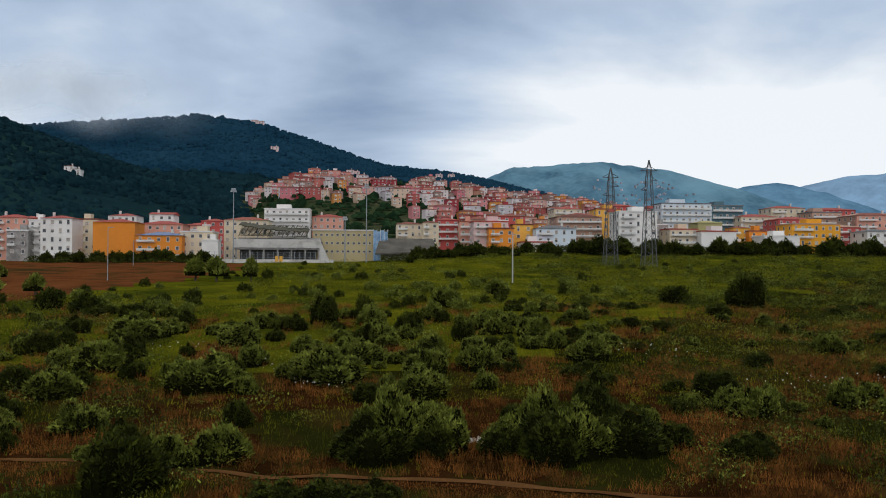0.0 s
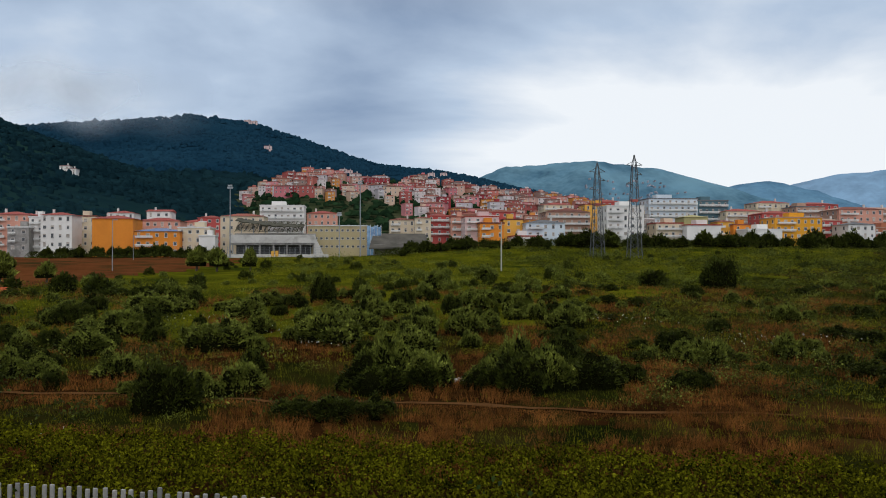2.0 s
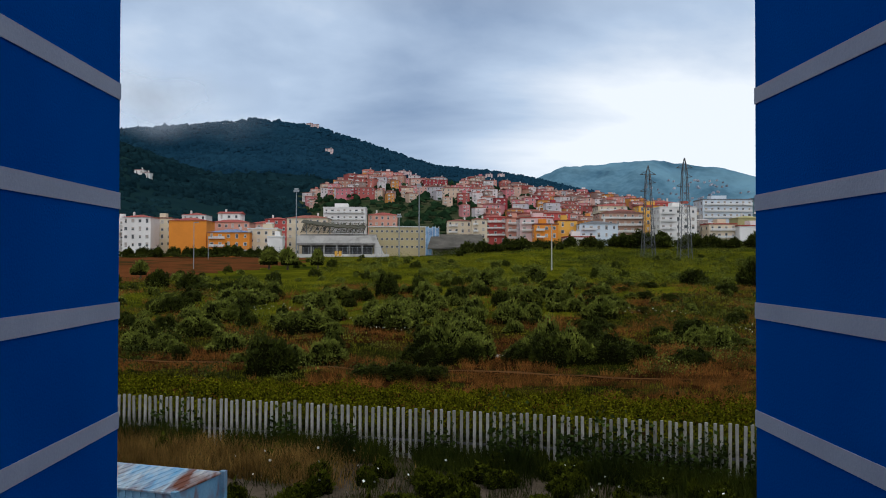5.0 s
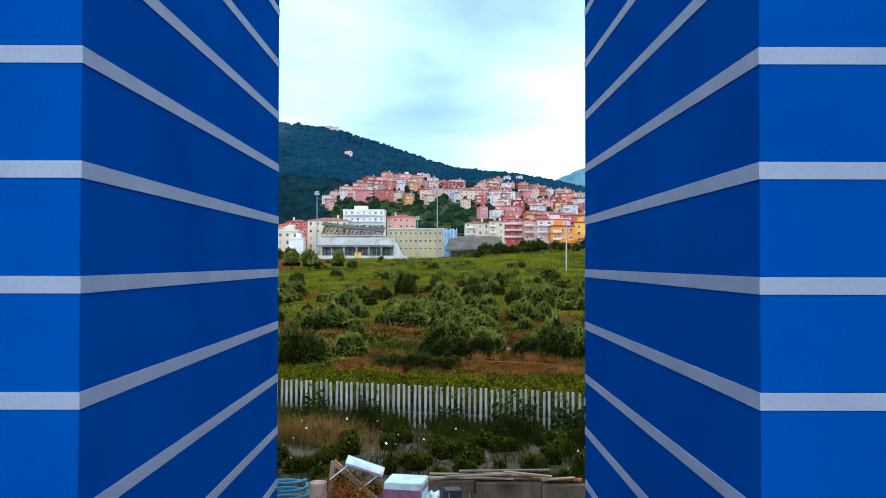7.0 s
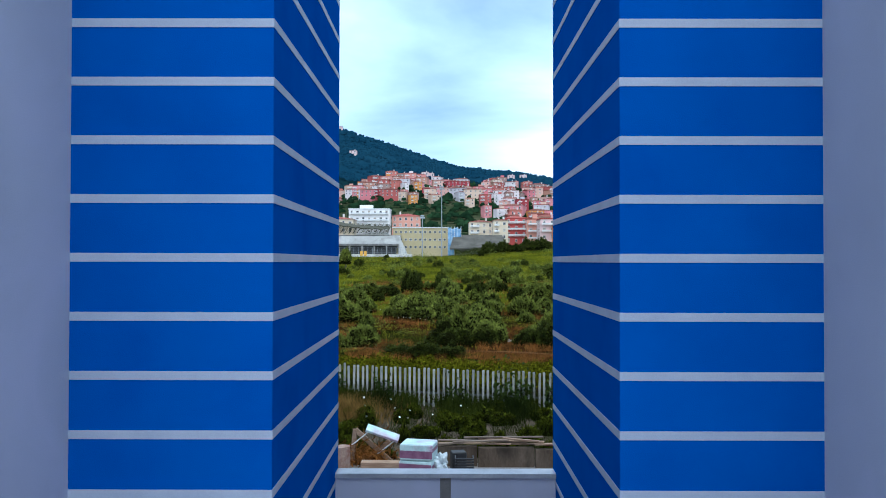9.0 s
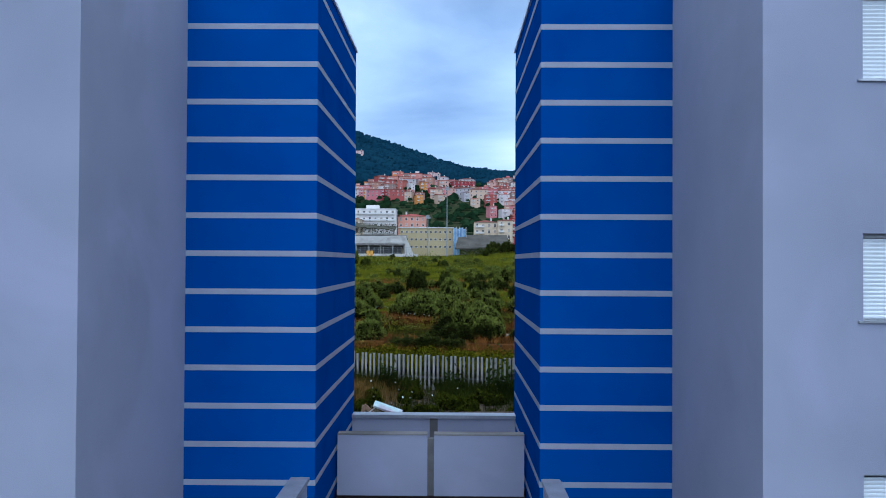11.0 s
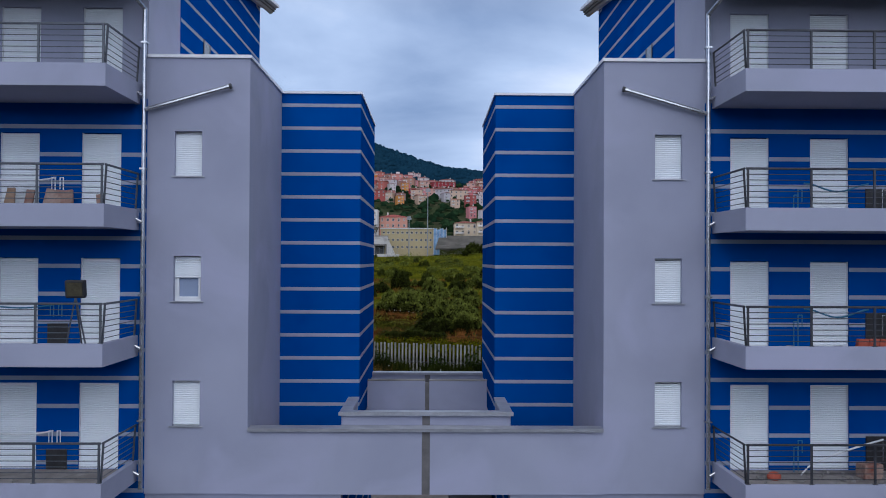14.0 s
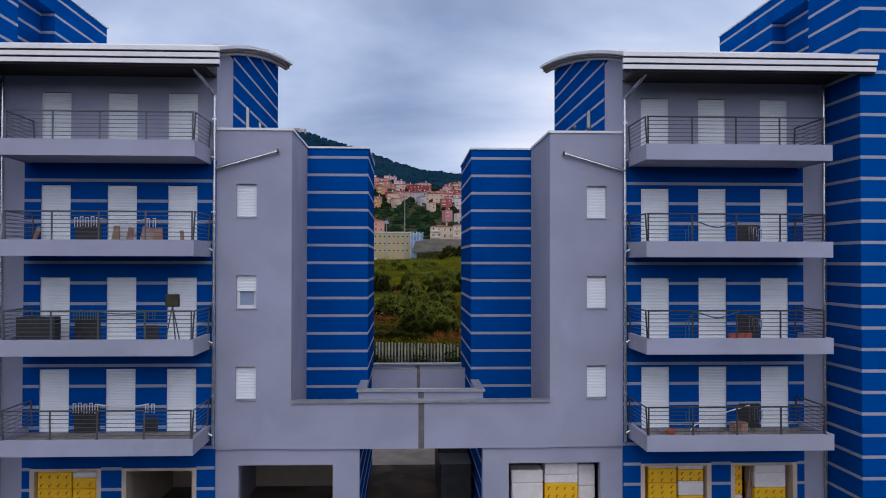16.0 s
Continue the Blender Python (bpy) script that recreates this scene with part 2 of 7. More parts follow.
def bands(parent, x0, x1, y0, y1, z0, z1, label=""):
    """A pale band round a box at each level, 6 mm proud."""
    for z in LEVELS:
        if z0 + 0.1 < z < z1 - 0.06:
            boxes("band", [(x0 - 0.006, x1 + 0.006, y0 - 0.006, y1 + 0.006, z - BANDH, z + BANDH)], BAND, parent)


def railing(parent, x0, x1, y0, y1, z, s):
    """A balustrade on three sides: x0 is the end near the grey wall."""
    top = z + 0.88
    steel = RAIL if s < 0 else RAILDARK
    n = 5
    for i in range(n):
        x = x0 + s * 0.08 + (x1 - x0 - s * 0.36) * i / (n - 1)
        bm = bmesh.new()
        box(bm, x - 0.022, x + 0.022, y0 + 0.05, y0 + 0.09, z, top)
        box(bm, x - 0.05, x + 0.05, y0 + 0.03, y0 + 0.11, z, z + 0.012)
        part("post", bm, steel, parent)
    for xx, lean in ((x0 + s * 0.06, -s * 0.05), (x1 - s * 0.27, s * 0.05)):
        for yy in (y0 + 0.14, y1 - 0.1):
            bm = bmesh.new()
            bar(bm, (xx, yy, z), (xx + lean, yy, top), 0.026, 6)
            part("post", bm, steel, parent)
        for i in range(7):
            h = z + 0.11 + i * (0.77 / 6)
            lx = xx + lean * (h - z) / 0.88
            bm = bmesh.new()
            bar(bm, (lx, y0 + 0.09, h), (lx, y1 - 0.06, h), 0.010 if i < 6 else 0.026, 6)
            part("side_rail", bm, steel, parent)
    for i in range(7):
        h = z + 0.11 + i * (0.77 / 6)
        bm = bmesh.new()
        bar(bm, (x0 + s * 0.04, y0 + 0.07, h), (x1 - s * 0.24, y0 + 0.07, h), 0.010 if i < 6 else 0.027, 6)
        part("rail", bm, steel, parent)


def door(parent, x0, floor, grey):
    """A balcony door behind its lowered roller shutter; x0 is its smaller x."""
    ob = boxes("door", [(x0 - 0.02, x0 + 0.02, FRONT + 0.05, FRONT + 0.13, floor, floor + 2.13), (x0 + 0.96, x0 + 1.0, FRONT + 0.05, FRONT + 0.13, floor, floor + 2.13),
                        (x0 + 0.02, x0 + 0.96, FRONT + 0.05, FRONT + 0.3, floor, floor + 0.03)], WHITEPVC, parent, "white balcony door with lowered shutter")
    sh = new("shutter", DOOR_SHUTTER)
    sh.location = (x0 - 0.01, FRONT + 0.10, floor + 0.03)
    place(sh, ob)
    return ob


def window(parent, x0, top, half=False):
    z0 = top - 1.12
    ob = boxes("window", [(x0, x0 + 0.05, FRONT + 0.16, FRONT + 0.22, z0, top), (x0 + 0.63, x0 + 0.68, FRONT + 0.16, FRONT + 0.22, z0, top),
                          (x0 + 0.05, x0 + 0.63, FRONT + 0.16, FRONT + 0.22, z0, z0 + 0.06), (x0 + 0.05, x0 + 0.63, FRONT + 0.16, FRONT + 0.22, top - 0.05, top)], WHITEPVC, parent,
               "white window with half-raised shutter" if half else "white window with lowered shutter")
    boxes("sill", [(x0 - 0.07, x0 + 0.75, FRONT - 0.04, FRONT + 0.2, z0 - 0.025, z0 + 0.002)], COPING, ob)
    sh = new("shutter", HALF_SHUTTER if half else WINDOW_SHUTTER)
    sh.location = (x0, FRONT + 0.13, z0 + (0.58 if half else 0.02))
    place(sh, ob)
    if half:
        boxes("pane", [(x0 + 0.1, x0 + 0.58, FRONT + 0.2, FRONT + 0.206, z0 + 0.11, top - 0.1)], REFLECTPANE, ob)
        boxes("sash", [(x0 + 0.05, x0 + 0.1, FRONT + 0.14, FRONT + 0.2, z0 + 0.06, top - 0.05), (x0 + 0.58, x0 + 0.63, FRONT + 0.14, FRONT + 0.2, z0 + 0.06, top - 0.05),
                       (x0 + 0.1, x0 + 0.58, FRONT + 0.14, FRONT + 0.2, z0 + 0.06, z0 + 0.11)], WHITEPVC, ob)
    return ob


def roof_z(y):
    return 16.83 + 0.29 * (y + 6.6) - 0.0048 * (y + 6.6) ** 2


def wing(s):
    """One of the two mirrored apartment buildings; s is the side of the gap it stands on."""
    b = thing("apartment_building", (s * 9, 1, GROUND), "blue and grey rendered apartment building with pale bands and balconies", "building", "twin apartment buildings")
    X = lambda a, c: flip(s, a, c)
    # stair tower beside the gap
    boxes("stair_tower", [(*X(2.03, 4.41), 0, 5.95, 4.3, TOP)], BLUE, b, "blue rendered stair tower with pale bands")
    bands(b, *X(2.03, 4.41), 0, 5.95, 4.3, TOP)
    boxes("tower_coping", [(*X(1.99, 4.41), -0.05, 6.0, TOP, TOP + 0.07)], WHITEMETAL, b)
    # grey block with the three small windows
    wx = (5.59, 6.27) if s < 0 else (5.69, 6.37)
    tops = (12.76, 9.66, 6.58)
    holes = [(*X(*wx), t - 1.12, t) for t in tops]
    bm = bmesh.new()
    wall_xz(bm, *X(4.41, 6.94), FRONT, FRONT + 0.4, 3.8, TOP, holes)
    boxes("block_body", [(*X(4.41, 6.94), FRONT + 0.4, 6.2, 4.4, TOP)], GREY, b)
    part("grey_block", bm, GREY, b, "smooth grey rendered wall block")
    boxes("block_coping", [(*X(4.37, 6.94), FRONT - 0.05, 6.2, TOP, TOP + 0.08)], WHITEMETAL, b)
    for i, t in enumerate(tops):
        window(b, X(*wx)[0], t, half=(s < 0 and i == 1))
    # ground storey of the grey block, with the open garage
    bm = bmesh.new()
    wall_xz(bm, *X(2.1, 7.0), FRONT + 0.08, FRONT + 0.45, GROUND - 0.2, 3.8, [(*X(3.0, 6.17), GROUND, 3.24)])
    boxes("garage_side_wall", [(*X(6.8, 7.0), FRONT + 0.45, 6, GROUND - 0.2, 3.8)], GREY, b)
    part("ground_storey_wall", bm, GREY, b)
    # passage side wall in blue with bands
    boxes("passage_wall", [(*X(2.1, 2.4), FRONT + 0.46, 6.2, GROUND - 0.2, 4.3)], BLUE, b)
    for z in LEVELS:
        if GROUND < z < 4:
            boxes("band", [(*X(2.094, 2.2), FRONT + 0.47, 6.2, z - BANDH, z + BANDH)], BAND, b)
    # facade of the bay
    dxs = ((7.58, 8.56), (9.59, 10.57), (11.78, 12.76))
    doors = [(*X(*d), f, f + 2.12) for d in dxs for f in FLOORS]
    shops = [(*X(7.55, 10.02), GROUND, 3.2), (*X(10.7, 13.04), GROUND, 3.2)]
    bm = bmesh.new()
    wall_xz(bm, *X(6.94, 13.3), FRONT, FRONT + 0.4, GROUND - 0.2, 13.55, doors + shops)
    part("bay_wall", bm, BLUE, b, "blue rendered facade with pale bands between doors")
    bm = bmesh.new()
    wall_xz(bm, *X(6.94, 14.12), FRONT, FRONT + 0.4, 13.55, 17.3, [h for h in doors if h[2] > 13])
    boxes("grey_wall_strip", [(*X(13.3, 14.12), FRONT, FRONT + 0.4, GROUND - 0.2, 13.55)], GREY, b)
    part("grey_wall", bm, GREY, b)
    for z in LEVELS:
        if GROUND < z < 13.5:
            xs = [6.95]
            for d0, d1 in (dxs if z > 3.3 else ((7.55, 10.02), (10.7, 13.04))):
                if any(f < z < f + 2.12 for f in FLOORS) or z < 3.2:
                    xs += [d0, d1]
            xs.append(13.3)
            for xa, xb in zip(xs[::2], xs[1::2]):
                boxes("band", [(*X(xa, xb), FRONT - 0.006, FRONT + 0.02, z - BANDH, z + BANDH)], BAND, b)
    for d0, d1 in dxs:
        for f in FLOORS:
            door(b, X(d0, d1)[0], f, f > 13)
    # balconies
    for f in FLOORS:
        items = [(*X(7.24, 13.08), -6.38, FRONT - 0.002, f - 0.27, f - 0.01), (*X(7.12, 13.2), -6.5, -6.38, f - 0.29, f + 0.22)]
        items += [(*X(7.12, 7.24), -6.38, FRONT - 0.002, f - 0.29, f + 0.22), (*X(13.08, 13.2), -6.38, FRONT - 0.002, f - 0.29, f + 0.22)]
        bal = boxes("balcony", items, GREY, b, "grey rendered balcony slab with upstand")
        boxes("balcony_floor", [(*X(7.24, 13.08), -6.38, FRONT - 0.002, f - 0.01, f)], FLOORTILE, bal)
        railing(bal, s * 7.12, s * 13.2, -6.5, FRONT, f + 0.22, s)
    # upper storey side wall in blue
    bm = bmesh.new()
    lo, hi = X(6.94, 7.2)
    prof = [(-1.75, TOP - 0.3)] + [(y, roof_z(y) - 0.25) for y in (-1.75, 0, 2, 4, 6, 8.8)] + [(8.8, TOP - 0.3)]
    va = [bm.verts.new((lo, y, z)) for y, z in prof]
    vb = [bm.verts.new((hi, y, z)) for y, z in prof]
    bm.faces.new(va), bm.faces.new(vb)
    for i in range(len(prof)):
        j = (i + 1) % len(prof)
        bm.faces.new((va[i], va[j], vb[j], vb[i]))
    part("upper_side_wall", bm, BLUE, b)
    xi = s * 6.94
    for z in LEVELS:
        if z > TOP:
            y0 = next((y / 10 for y in range(-17, 88) if roof_z(y / 10) - 0.3 > z), None)
            if y0 is not None:
                boxes("band", [(xi - s * 0.006, xi + s * 0.05, y0, 8.806, z - BANDH, z + BANDH)], BAND, b)
    for y0, y1, z1 in ((0.6, 1.25, 16.35), (3.4, 4.0, 16.2)):
        boxes("side_window", [(xi - s * 0.02, xi + s * 0.1, y0, y1, z1 - 0.9, z1)], PANE, b, "small dark window")
        boxes("side_window_frame", [(xi - s * 0.03, xi - s * 0.012, y0 - 0.04, y0, z1 - 0.9, z1), (xi - s * 0.03, xi - s * 0.012, y1, y1 + 0.04, z1 - 0.9, z1)], DARKGAP, b)
    bm = bmesh.new()
    box(bm, *X(6.94, 7.2), FRONT + 0.4, -1.75, TOP - 0.3, 17.6)
    part("upper_side_wall", bm, GREY, b)
    # the mass behind the facade
    boxes("building_core", [(*X(7.2, 14.12), FRONT + 1.2, 8.8, 3.9, 17.2)], GREY, b)
    boxes("back_core", [(*X(7.2, 14.12), 3.0, 8.8, GROUND - 0.2, 3.9)], GREY, b)
    # curved roof
    ys = [-6.62 + 16.5 * i / 24 for i in range(25)]
    bm = bmesh.new()
    x0, x1 = X(6.36, 14.12)
    rows = [[bm.verts.new((x, y, roof_z(y) + dz)) for x, dz in ((x0, 0), (x1, 0), (x1, -0.11), (x0, -0.11))] for y in ys]
    for a, c in zip(rows, rows[1:]):
        for k in range(4):
            bm.faces.new((a[k], a[(k + 1) % 4], c[(k + 1) % 4], c[k]))
    bm.faces.new(rows[0]), bm.faces.new(rows[-1])
    roof = part("roof", bm, WHITEMETAL, b, "curved white sheet-metal roof")
    bm = bmesh.new()
    xa, xb = s * 6.36, s * 6.66
    rows = [[bm.verts.new((x, y, roof_z(y) + dz)) for x, dz in ((xa + s * 0.12, -0.115), (xb + s * 0.1, -0.115), (xb + s * 0.1, -0.36), (xa + s * 0.3, -0.36))] for y in ys]
    for a, c in zip(rows, rows[1:]):
        for k in range(4):
            bm.faces.new((a[k], a[(k + 1) % 4], c[(k + 1) % 4], c[k]))
    bm.faces.new(rows[0]), bm.faces.new(rows[-1])
    part("verge", bm, COPING, roof, "pale grey sheet-metal verge")
    for dz in (-0.19, -0.28):
        bm = bmesh.new()
        rows = [[bm.verts.new((xa + s * (0.12 - dz * 0.45 - o), y, roof_z(y) + dz + h)) for o, h in ((0.09, 0), (0.07, 0.022), (-0.02, 0.022), (-0.02, 0))] for y in ys]
        for a, c in zip(rows, rows[1:]):
            for k in range(4):
                bm.faces.new((a[k], a[(k + 1) % 4], c[(k + 1) % 4], c[k]))
        bm.faces.new(rows[0]), bm.faces.new(rows[-1])
        part("verge_seam", bm, RAIL, roof)
    for i in range(3):
        z = 16.83 - 0.03 - i * 0.2
        boxes("fascia_board", [(*X(6.33, 14.62 - 0.035 * i), -6.74 + i * 0.02, -6.62 + i * 0.02, z - 0.135, z)], WHITEMETAL, roof)
        boxes("fascia_groove", [(*X(6.36, 14.56), -6.66 + i * 0.02, -6.6 + i * 0.02, z - 0.2, z - 0.135)], SOFFIT, roof)
    boxes("soffit", [(*X(6.94, 14.12), -6.5, FRONT, 16.36, 16.42)], SOFFIT, roof, "near-black brown soffit")
    # outer tower, flush with the balcony fronts, and its long side wall with a recess
    bm = bmesh.new()
    box(bm, *X(14.13, 22), -6.48, -3.1, GROUND - 0.2, 22.8)
    part("outer_tower", bm, BLUE, b, "tall blue outer tower with pale bands")
    bands(b, *X(14.13, 22), -6.48, -3.1, GROUND, 22.8)
    boxes("outer_wall", [(*X(14.26, 22), 0.2, 5.75, GROUND - 0.2, 20.8)], BLUE, b)
    boxes("outer_wall", [(*X(14.8, 22), -3.1, 0.2, GROUND - 0.2, 20.8)], BLUE, b)
    boxes("outer_wall_head", [(*X(14.26, 14.8), -3.1, 0.2, 19.85, 20.8)], BLUE, b)
    boxes("outer_wall_coping", [(*X(14.2, 22), -3.09, 5.8, 20.8, 20.86)], WHITEMETAL, b)
    for z in LEVELS:
        if 16.9 < z < 20.7:
            boxes("band", [(*X(14.254, 22), 0.194, 5.756, z - BANDH, z + BANDH)], BAND, b)
            boxes("band", [(*X(14.794, 21), -3.09, 0.19, z - BANDH, z + BANDH)] if z < 19.8 else [(*X(14.254, 21), -3.09, 0.19, z - BANDH, z + BANDH)], BAND, b)
    # rainwater pipes
    bm = bmesh.new()
    tube(bm, [(s * 7.75, -6.1, 16.55), (s * 7.5, -5.6, 16.5), (s * 6.99, -4.42, 15.75), (s * 6.99, -4.42, 3.95)], 0.055)
    part("downpipe", bm, PIPE, b, "steel rainwater downpipe")
    bm = bmesh.new()
    tube(bm, [(s * 6.97, -4.42, 13.26), (s * 4.95, -4.42, 13.84)], 0.055)
    tube(bm, [(s * 4.95, -4.42, 13.84), (s * 4.86, -4.42, 13.86)], 0.068)
    spout = part("overflow_pipe", bm, PIPE, b)
    bm = bmesh.new()
    bar(bm, (s * 4.90, -4.42, 13.853), (s * 4.845, -4.42, 13.866), 0.072, 12)
    part("pipe_mouth", bm, DARKGAP, spout, "dark open pipe end")
    bm = bmesh.new()
    tube(bm, [(s * 14.0, FRONT - 0.1, 16.4), (s * 14.0, FRONT - 0.1, GROUND)], 0.055)
    part("downpipe", bm, PIPE, b)
    for f in FLOORS:
        bm = bmesh.new()
        tube(bm, [(s * 7.14, -4.5, f - 0.02), (s * 7.0, -4.5, f - 0.1)], 0.04)
        part("balcony_drain", bm, PIPE, b)
        bm = bmesh.new()
        box(bm, s * 6.99 - 0.075, s * 6.99 + 0.075, -4.5, FRONT, f + 1.2, f + 1.24)
        part("pipe_clip", bm, PIPE, b)
    # rooms behind the open shop fronts
    for x0, x1 in ((7.55, 10.02), (10.7, 13.04)):
        boxes("reveal", [(*X(x0, x0 + 0.15), FRONT - 0.003, FRONT + 0.6, GROUND, 3.2)], BEIGE, b)
        boxes("reveal", [(*X(x1 - 0.15, x1), FRONT - 0.003, FRONT + 0.6, GROUND, 3.2)], BEIGE, b)
        boxes("lintel", [(*X(x0 + 0.15, x1 - 0.15), FRONT + 0.02, FRONT + 0.6, 3.1, 3.2)], BEIGE, b)
    for x0, x1, y0, y1 in ((2.4, 7.2, 2.6, 2.9), (7.2, 14.12, 2.6, 2.9), (10.25, 10.45, FRONT + 0.4, 2.6), (2.4, 2.5, FRONT + 0.46, 2.6), (13.9, 14.12, FRONT + 0.4, 2.6)):
        boxes("room_wall", [(*X(x0, x1), y0, y1, GROUND - 0.2, 3.6)], BEIGE, b)
    boxes("room_ceiling", [(*X(2.4, 14.12), FRONT + 0.46, 2.9, 3.6, 3.75)], CONCRETE, b)
    return b


wing(-1)
wing(1)

# Brown screed, its colour lowered further to stand for the passage's shade
DUSTY = surface("dusty_screed_with_shade", (0.022, 0.016, 0.012), (0.055, 0.042, 0.033), 0.8, 0.9, 0.3, fine=12, stain=(0.085, 0.062, 0.045), stain_scale=0.5, spec=0.1)
boxes("passage_floor", [(-2.1, 2.1, FRONT, 6.0, 0.55, 0.715)], DUSTY, None)
tagged(bpy.data.objects["passage_floor"], "dusty brown floor of the passage", "floor", "", "structure")

# podium that joins the two buildings over the passage
pod = thing("podium", (0, -2, 3.8), "grey rendered podium bridging the passage with metal copings", "podium")
for s in (-1, 1):
    boxes("front_wall", [(*flip(s, 0.1, 4.41), FRONT, FRONT + 0.3, 3.78, 5.36)], GREY, pod)
    boxes("light_well_wall", [(*flip(s, 0.1, 2.15), -3.55, -3.3, 4.5, 5.62)], GREY, pod)
    boxes("light_well_wall", [(*flip(s, 1.95, 2.2), -3.3, -1.25, 4.5, 5.62)], GREY, pod)
    boxes("light_well_coping", [(*flip(s, 1.92, 2.23), -3.6, -1.2, 5.62, 5.68)], COPING, pod)
    boxes("beam", [(*flip(s, 0.07, 1.98), 2.6, 2.85, 4.3, 5.58)], GREY, pod, "grey cross beam with raw concrete top")
    boxes("beam_top", [(*flip(s, 0.07, 1.98), 2.59, 2.86, 5.58, 5.61)], CONCRETE, pod)
    boxes("back_wall", [(*flip(s, 0.1, 2.03), 5.6, 5.85, 3.9, 5.4)], GREY, pod)
    for x0, x1, y0, y1, z1 in ((1.95, 4.41, FRONT + 0.3, 0, 4.5), (0.0, 2.03, 2.85, 5.6, 4.35), (0.0, 1.95, FRONT + 0.3, -3.3, 4.5)):
        boxes("deck", [(*flip(s, x0, x1), y0, y1, z1 - 0.18, z1)], DECK, pod)
boxes("light_well_coping", [(-1.92, 1.92, -3.6, -3.27, 5.62, 5.68)], COPING, pod)
boxes("front_coping", [(-4.41, 4.41, FRONT - 0.06, FRONT + 0.36, 5.36, 5.42)], COPING, pod)
boxes("drip_edge", [(-4.38, 4.38, FRONT - 0.075, FRONT - 0.06, 5.34, 5.42)], COPING, pod)
boxes("drip_edge", [(-2.24, 2.24, -3.64, -3.62, 5.6, 5.7)], COPING, pod)
boxes("back_coping", [(-2.03, 2.03, 5.54, 5.91, 5.4, 5.46)], COPING, pod)
boxes("back_coping", [(-2.03, 2.03, 5.52, 5.54, 5.38, 5.46)], COPING, pod)
JOINT = surface("joint_strip", (0.10, 0.095, 0.095), (0.17, 0.16, 0.16), 3, 0.6, 0.2)
boxes("joint_cover", [(-0.1, 0.1, FRONT + 0.02, FRONT + 0.2, 3.78, 5.36)], JOINT, pod)
boxes("joint_cover", [(-0.1, 0.1, -3.53, -3.32, 4.5, 5.62)], JOINT, pod)
boxes("joint_cover", [(-0.07, 0.07, 2.63, 2.8, 4.3, 5.5)], JOINT, pod)
boxes("joint_cover", [(-0.1, 0.1, 5.62, 5.8, 4.3, 5.4)], JOINT, pod)
# ---- the land: one sheet from the yard to the hills ----
AZ0 = 5.0


def ease(a, b, v):
    t = min(1.0, max(0.0, (v - a) / (b - a)))
    return t * t * (3 - 2 * t)


def ridge(points):
    us, vs = [p[0] for p in points], [p[1] for p in points]
    return lambda u: float(np.interp(u, us, vs))


# skylines of the hills: bearing and slope, both in hundredths of the view's unit length
TOWN_HILL = ridge(((-25, 1), (-22, 8), (-17, 10.2), (-11, 9.6), (-2, 9.4), (8, 7.8), (15, 6.9), (22, 5.6), (36, 4.2), (60, 3)))
WEST_SPUR = ridge(((-90, 22), (-64, 18.4), (-54, 17.0), (-45, 13.8), (-37, 11.1), (-26, 8), (-20, 5), (0, 2)))
MAIN_HILL = ridge(((-100, 12), (-60, 15.4), (-46, 16.5), (-30, 17.6), (-22, 16.5), (-15, 14.2), (-7, 11.5), (1, 10.7), (8, 9.2), (15, 7.6), (22, 6), (60, 4.5)))
FIELD = ((-90, 0.7), (27, 0.7), (35, 1.4), (69, 1.65), (100, 2.9), (124, 4.2), (160, 5.6), (200, 7.4), (240, 8.6), (280, 9.6), (350, 11.3), (400, 12.5), (5000, 12.5))


def land(x, y):
    if y < -55:
        # Unseen rise to the south, added to block low sky from the facade
        return 0.7 + 22 * ease(-55, -150, y) * (1 + 0.25 * noise.noise((x / 40, y / 40, 6))) + 12 * ease(-150, -600, y)
    z = float(np.interp(y, [p[0] for p in FIELD], [p[1] for p in FIELD]))
    z += 5 * ease(-10, 60, x) * ease(240, 350, y)
    r = math.hypot(x, y - 20)
    if r > 60 and y > 20:
        wob = ease(60, 160, r)
        z += wob * (0.5 * noise.noise((x / 22, y / 22, 3)) + 0.25 * noise.noise((x / 7, y / 7, 9)))
    elif y > 30:
        z += 0.15 * noise.noise((x / 3, y / 3, 5))
    if r > 380 and y > 20:
        az = math.atan2(x, y - 20) - radians(AZ0)
        if abs(az) < 1.3:
            u = 100 * math.tan(az)
            w = 9 * noise.noise((x / 160, y / 160, 1)) + 4 * noise.noise((x / 55, y / 55, 2))
            up = 0.0
            for line, r0, r1, rough in ((TOWN_HILL, 400, 800, 0.35), (WEST_SPUR, 400, 820, 0.7), (MAIN_HILL, 560, 1250, 1.0)):
                h = 12.3 + line(u) / 100 * r1 * math.cos(az)
                fall = 1 - 0.5 * ease(r1, r1 + 600, r)
                up = max(up, (h - z) * (0.25 * ease(r0, r1, r) + 0.75 * min(1, max(0, (r - r0) / (r1 - r0)))) * fall + w * rough * ease(r0 + 60, r1, r) * ease(r1 + 150, r1 - 250, r))
            z += up
    return z


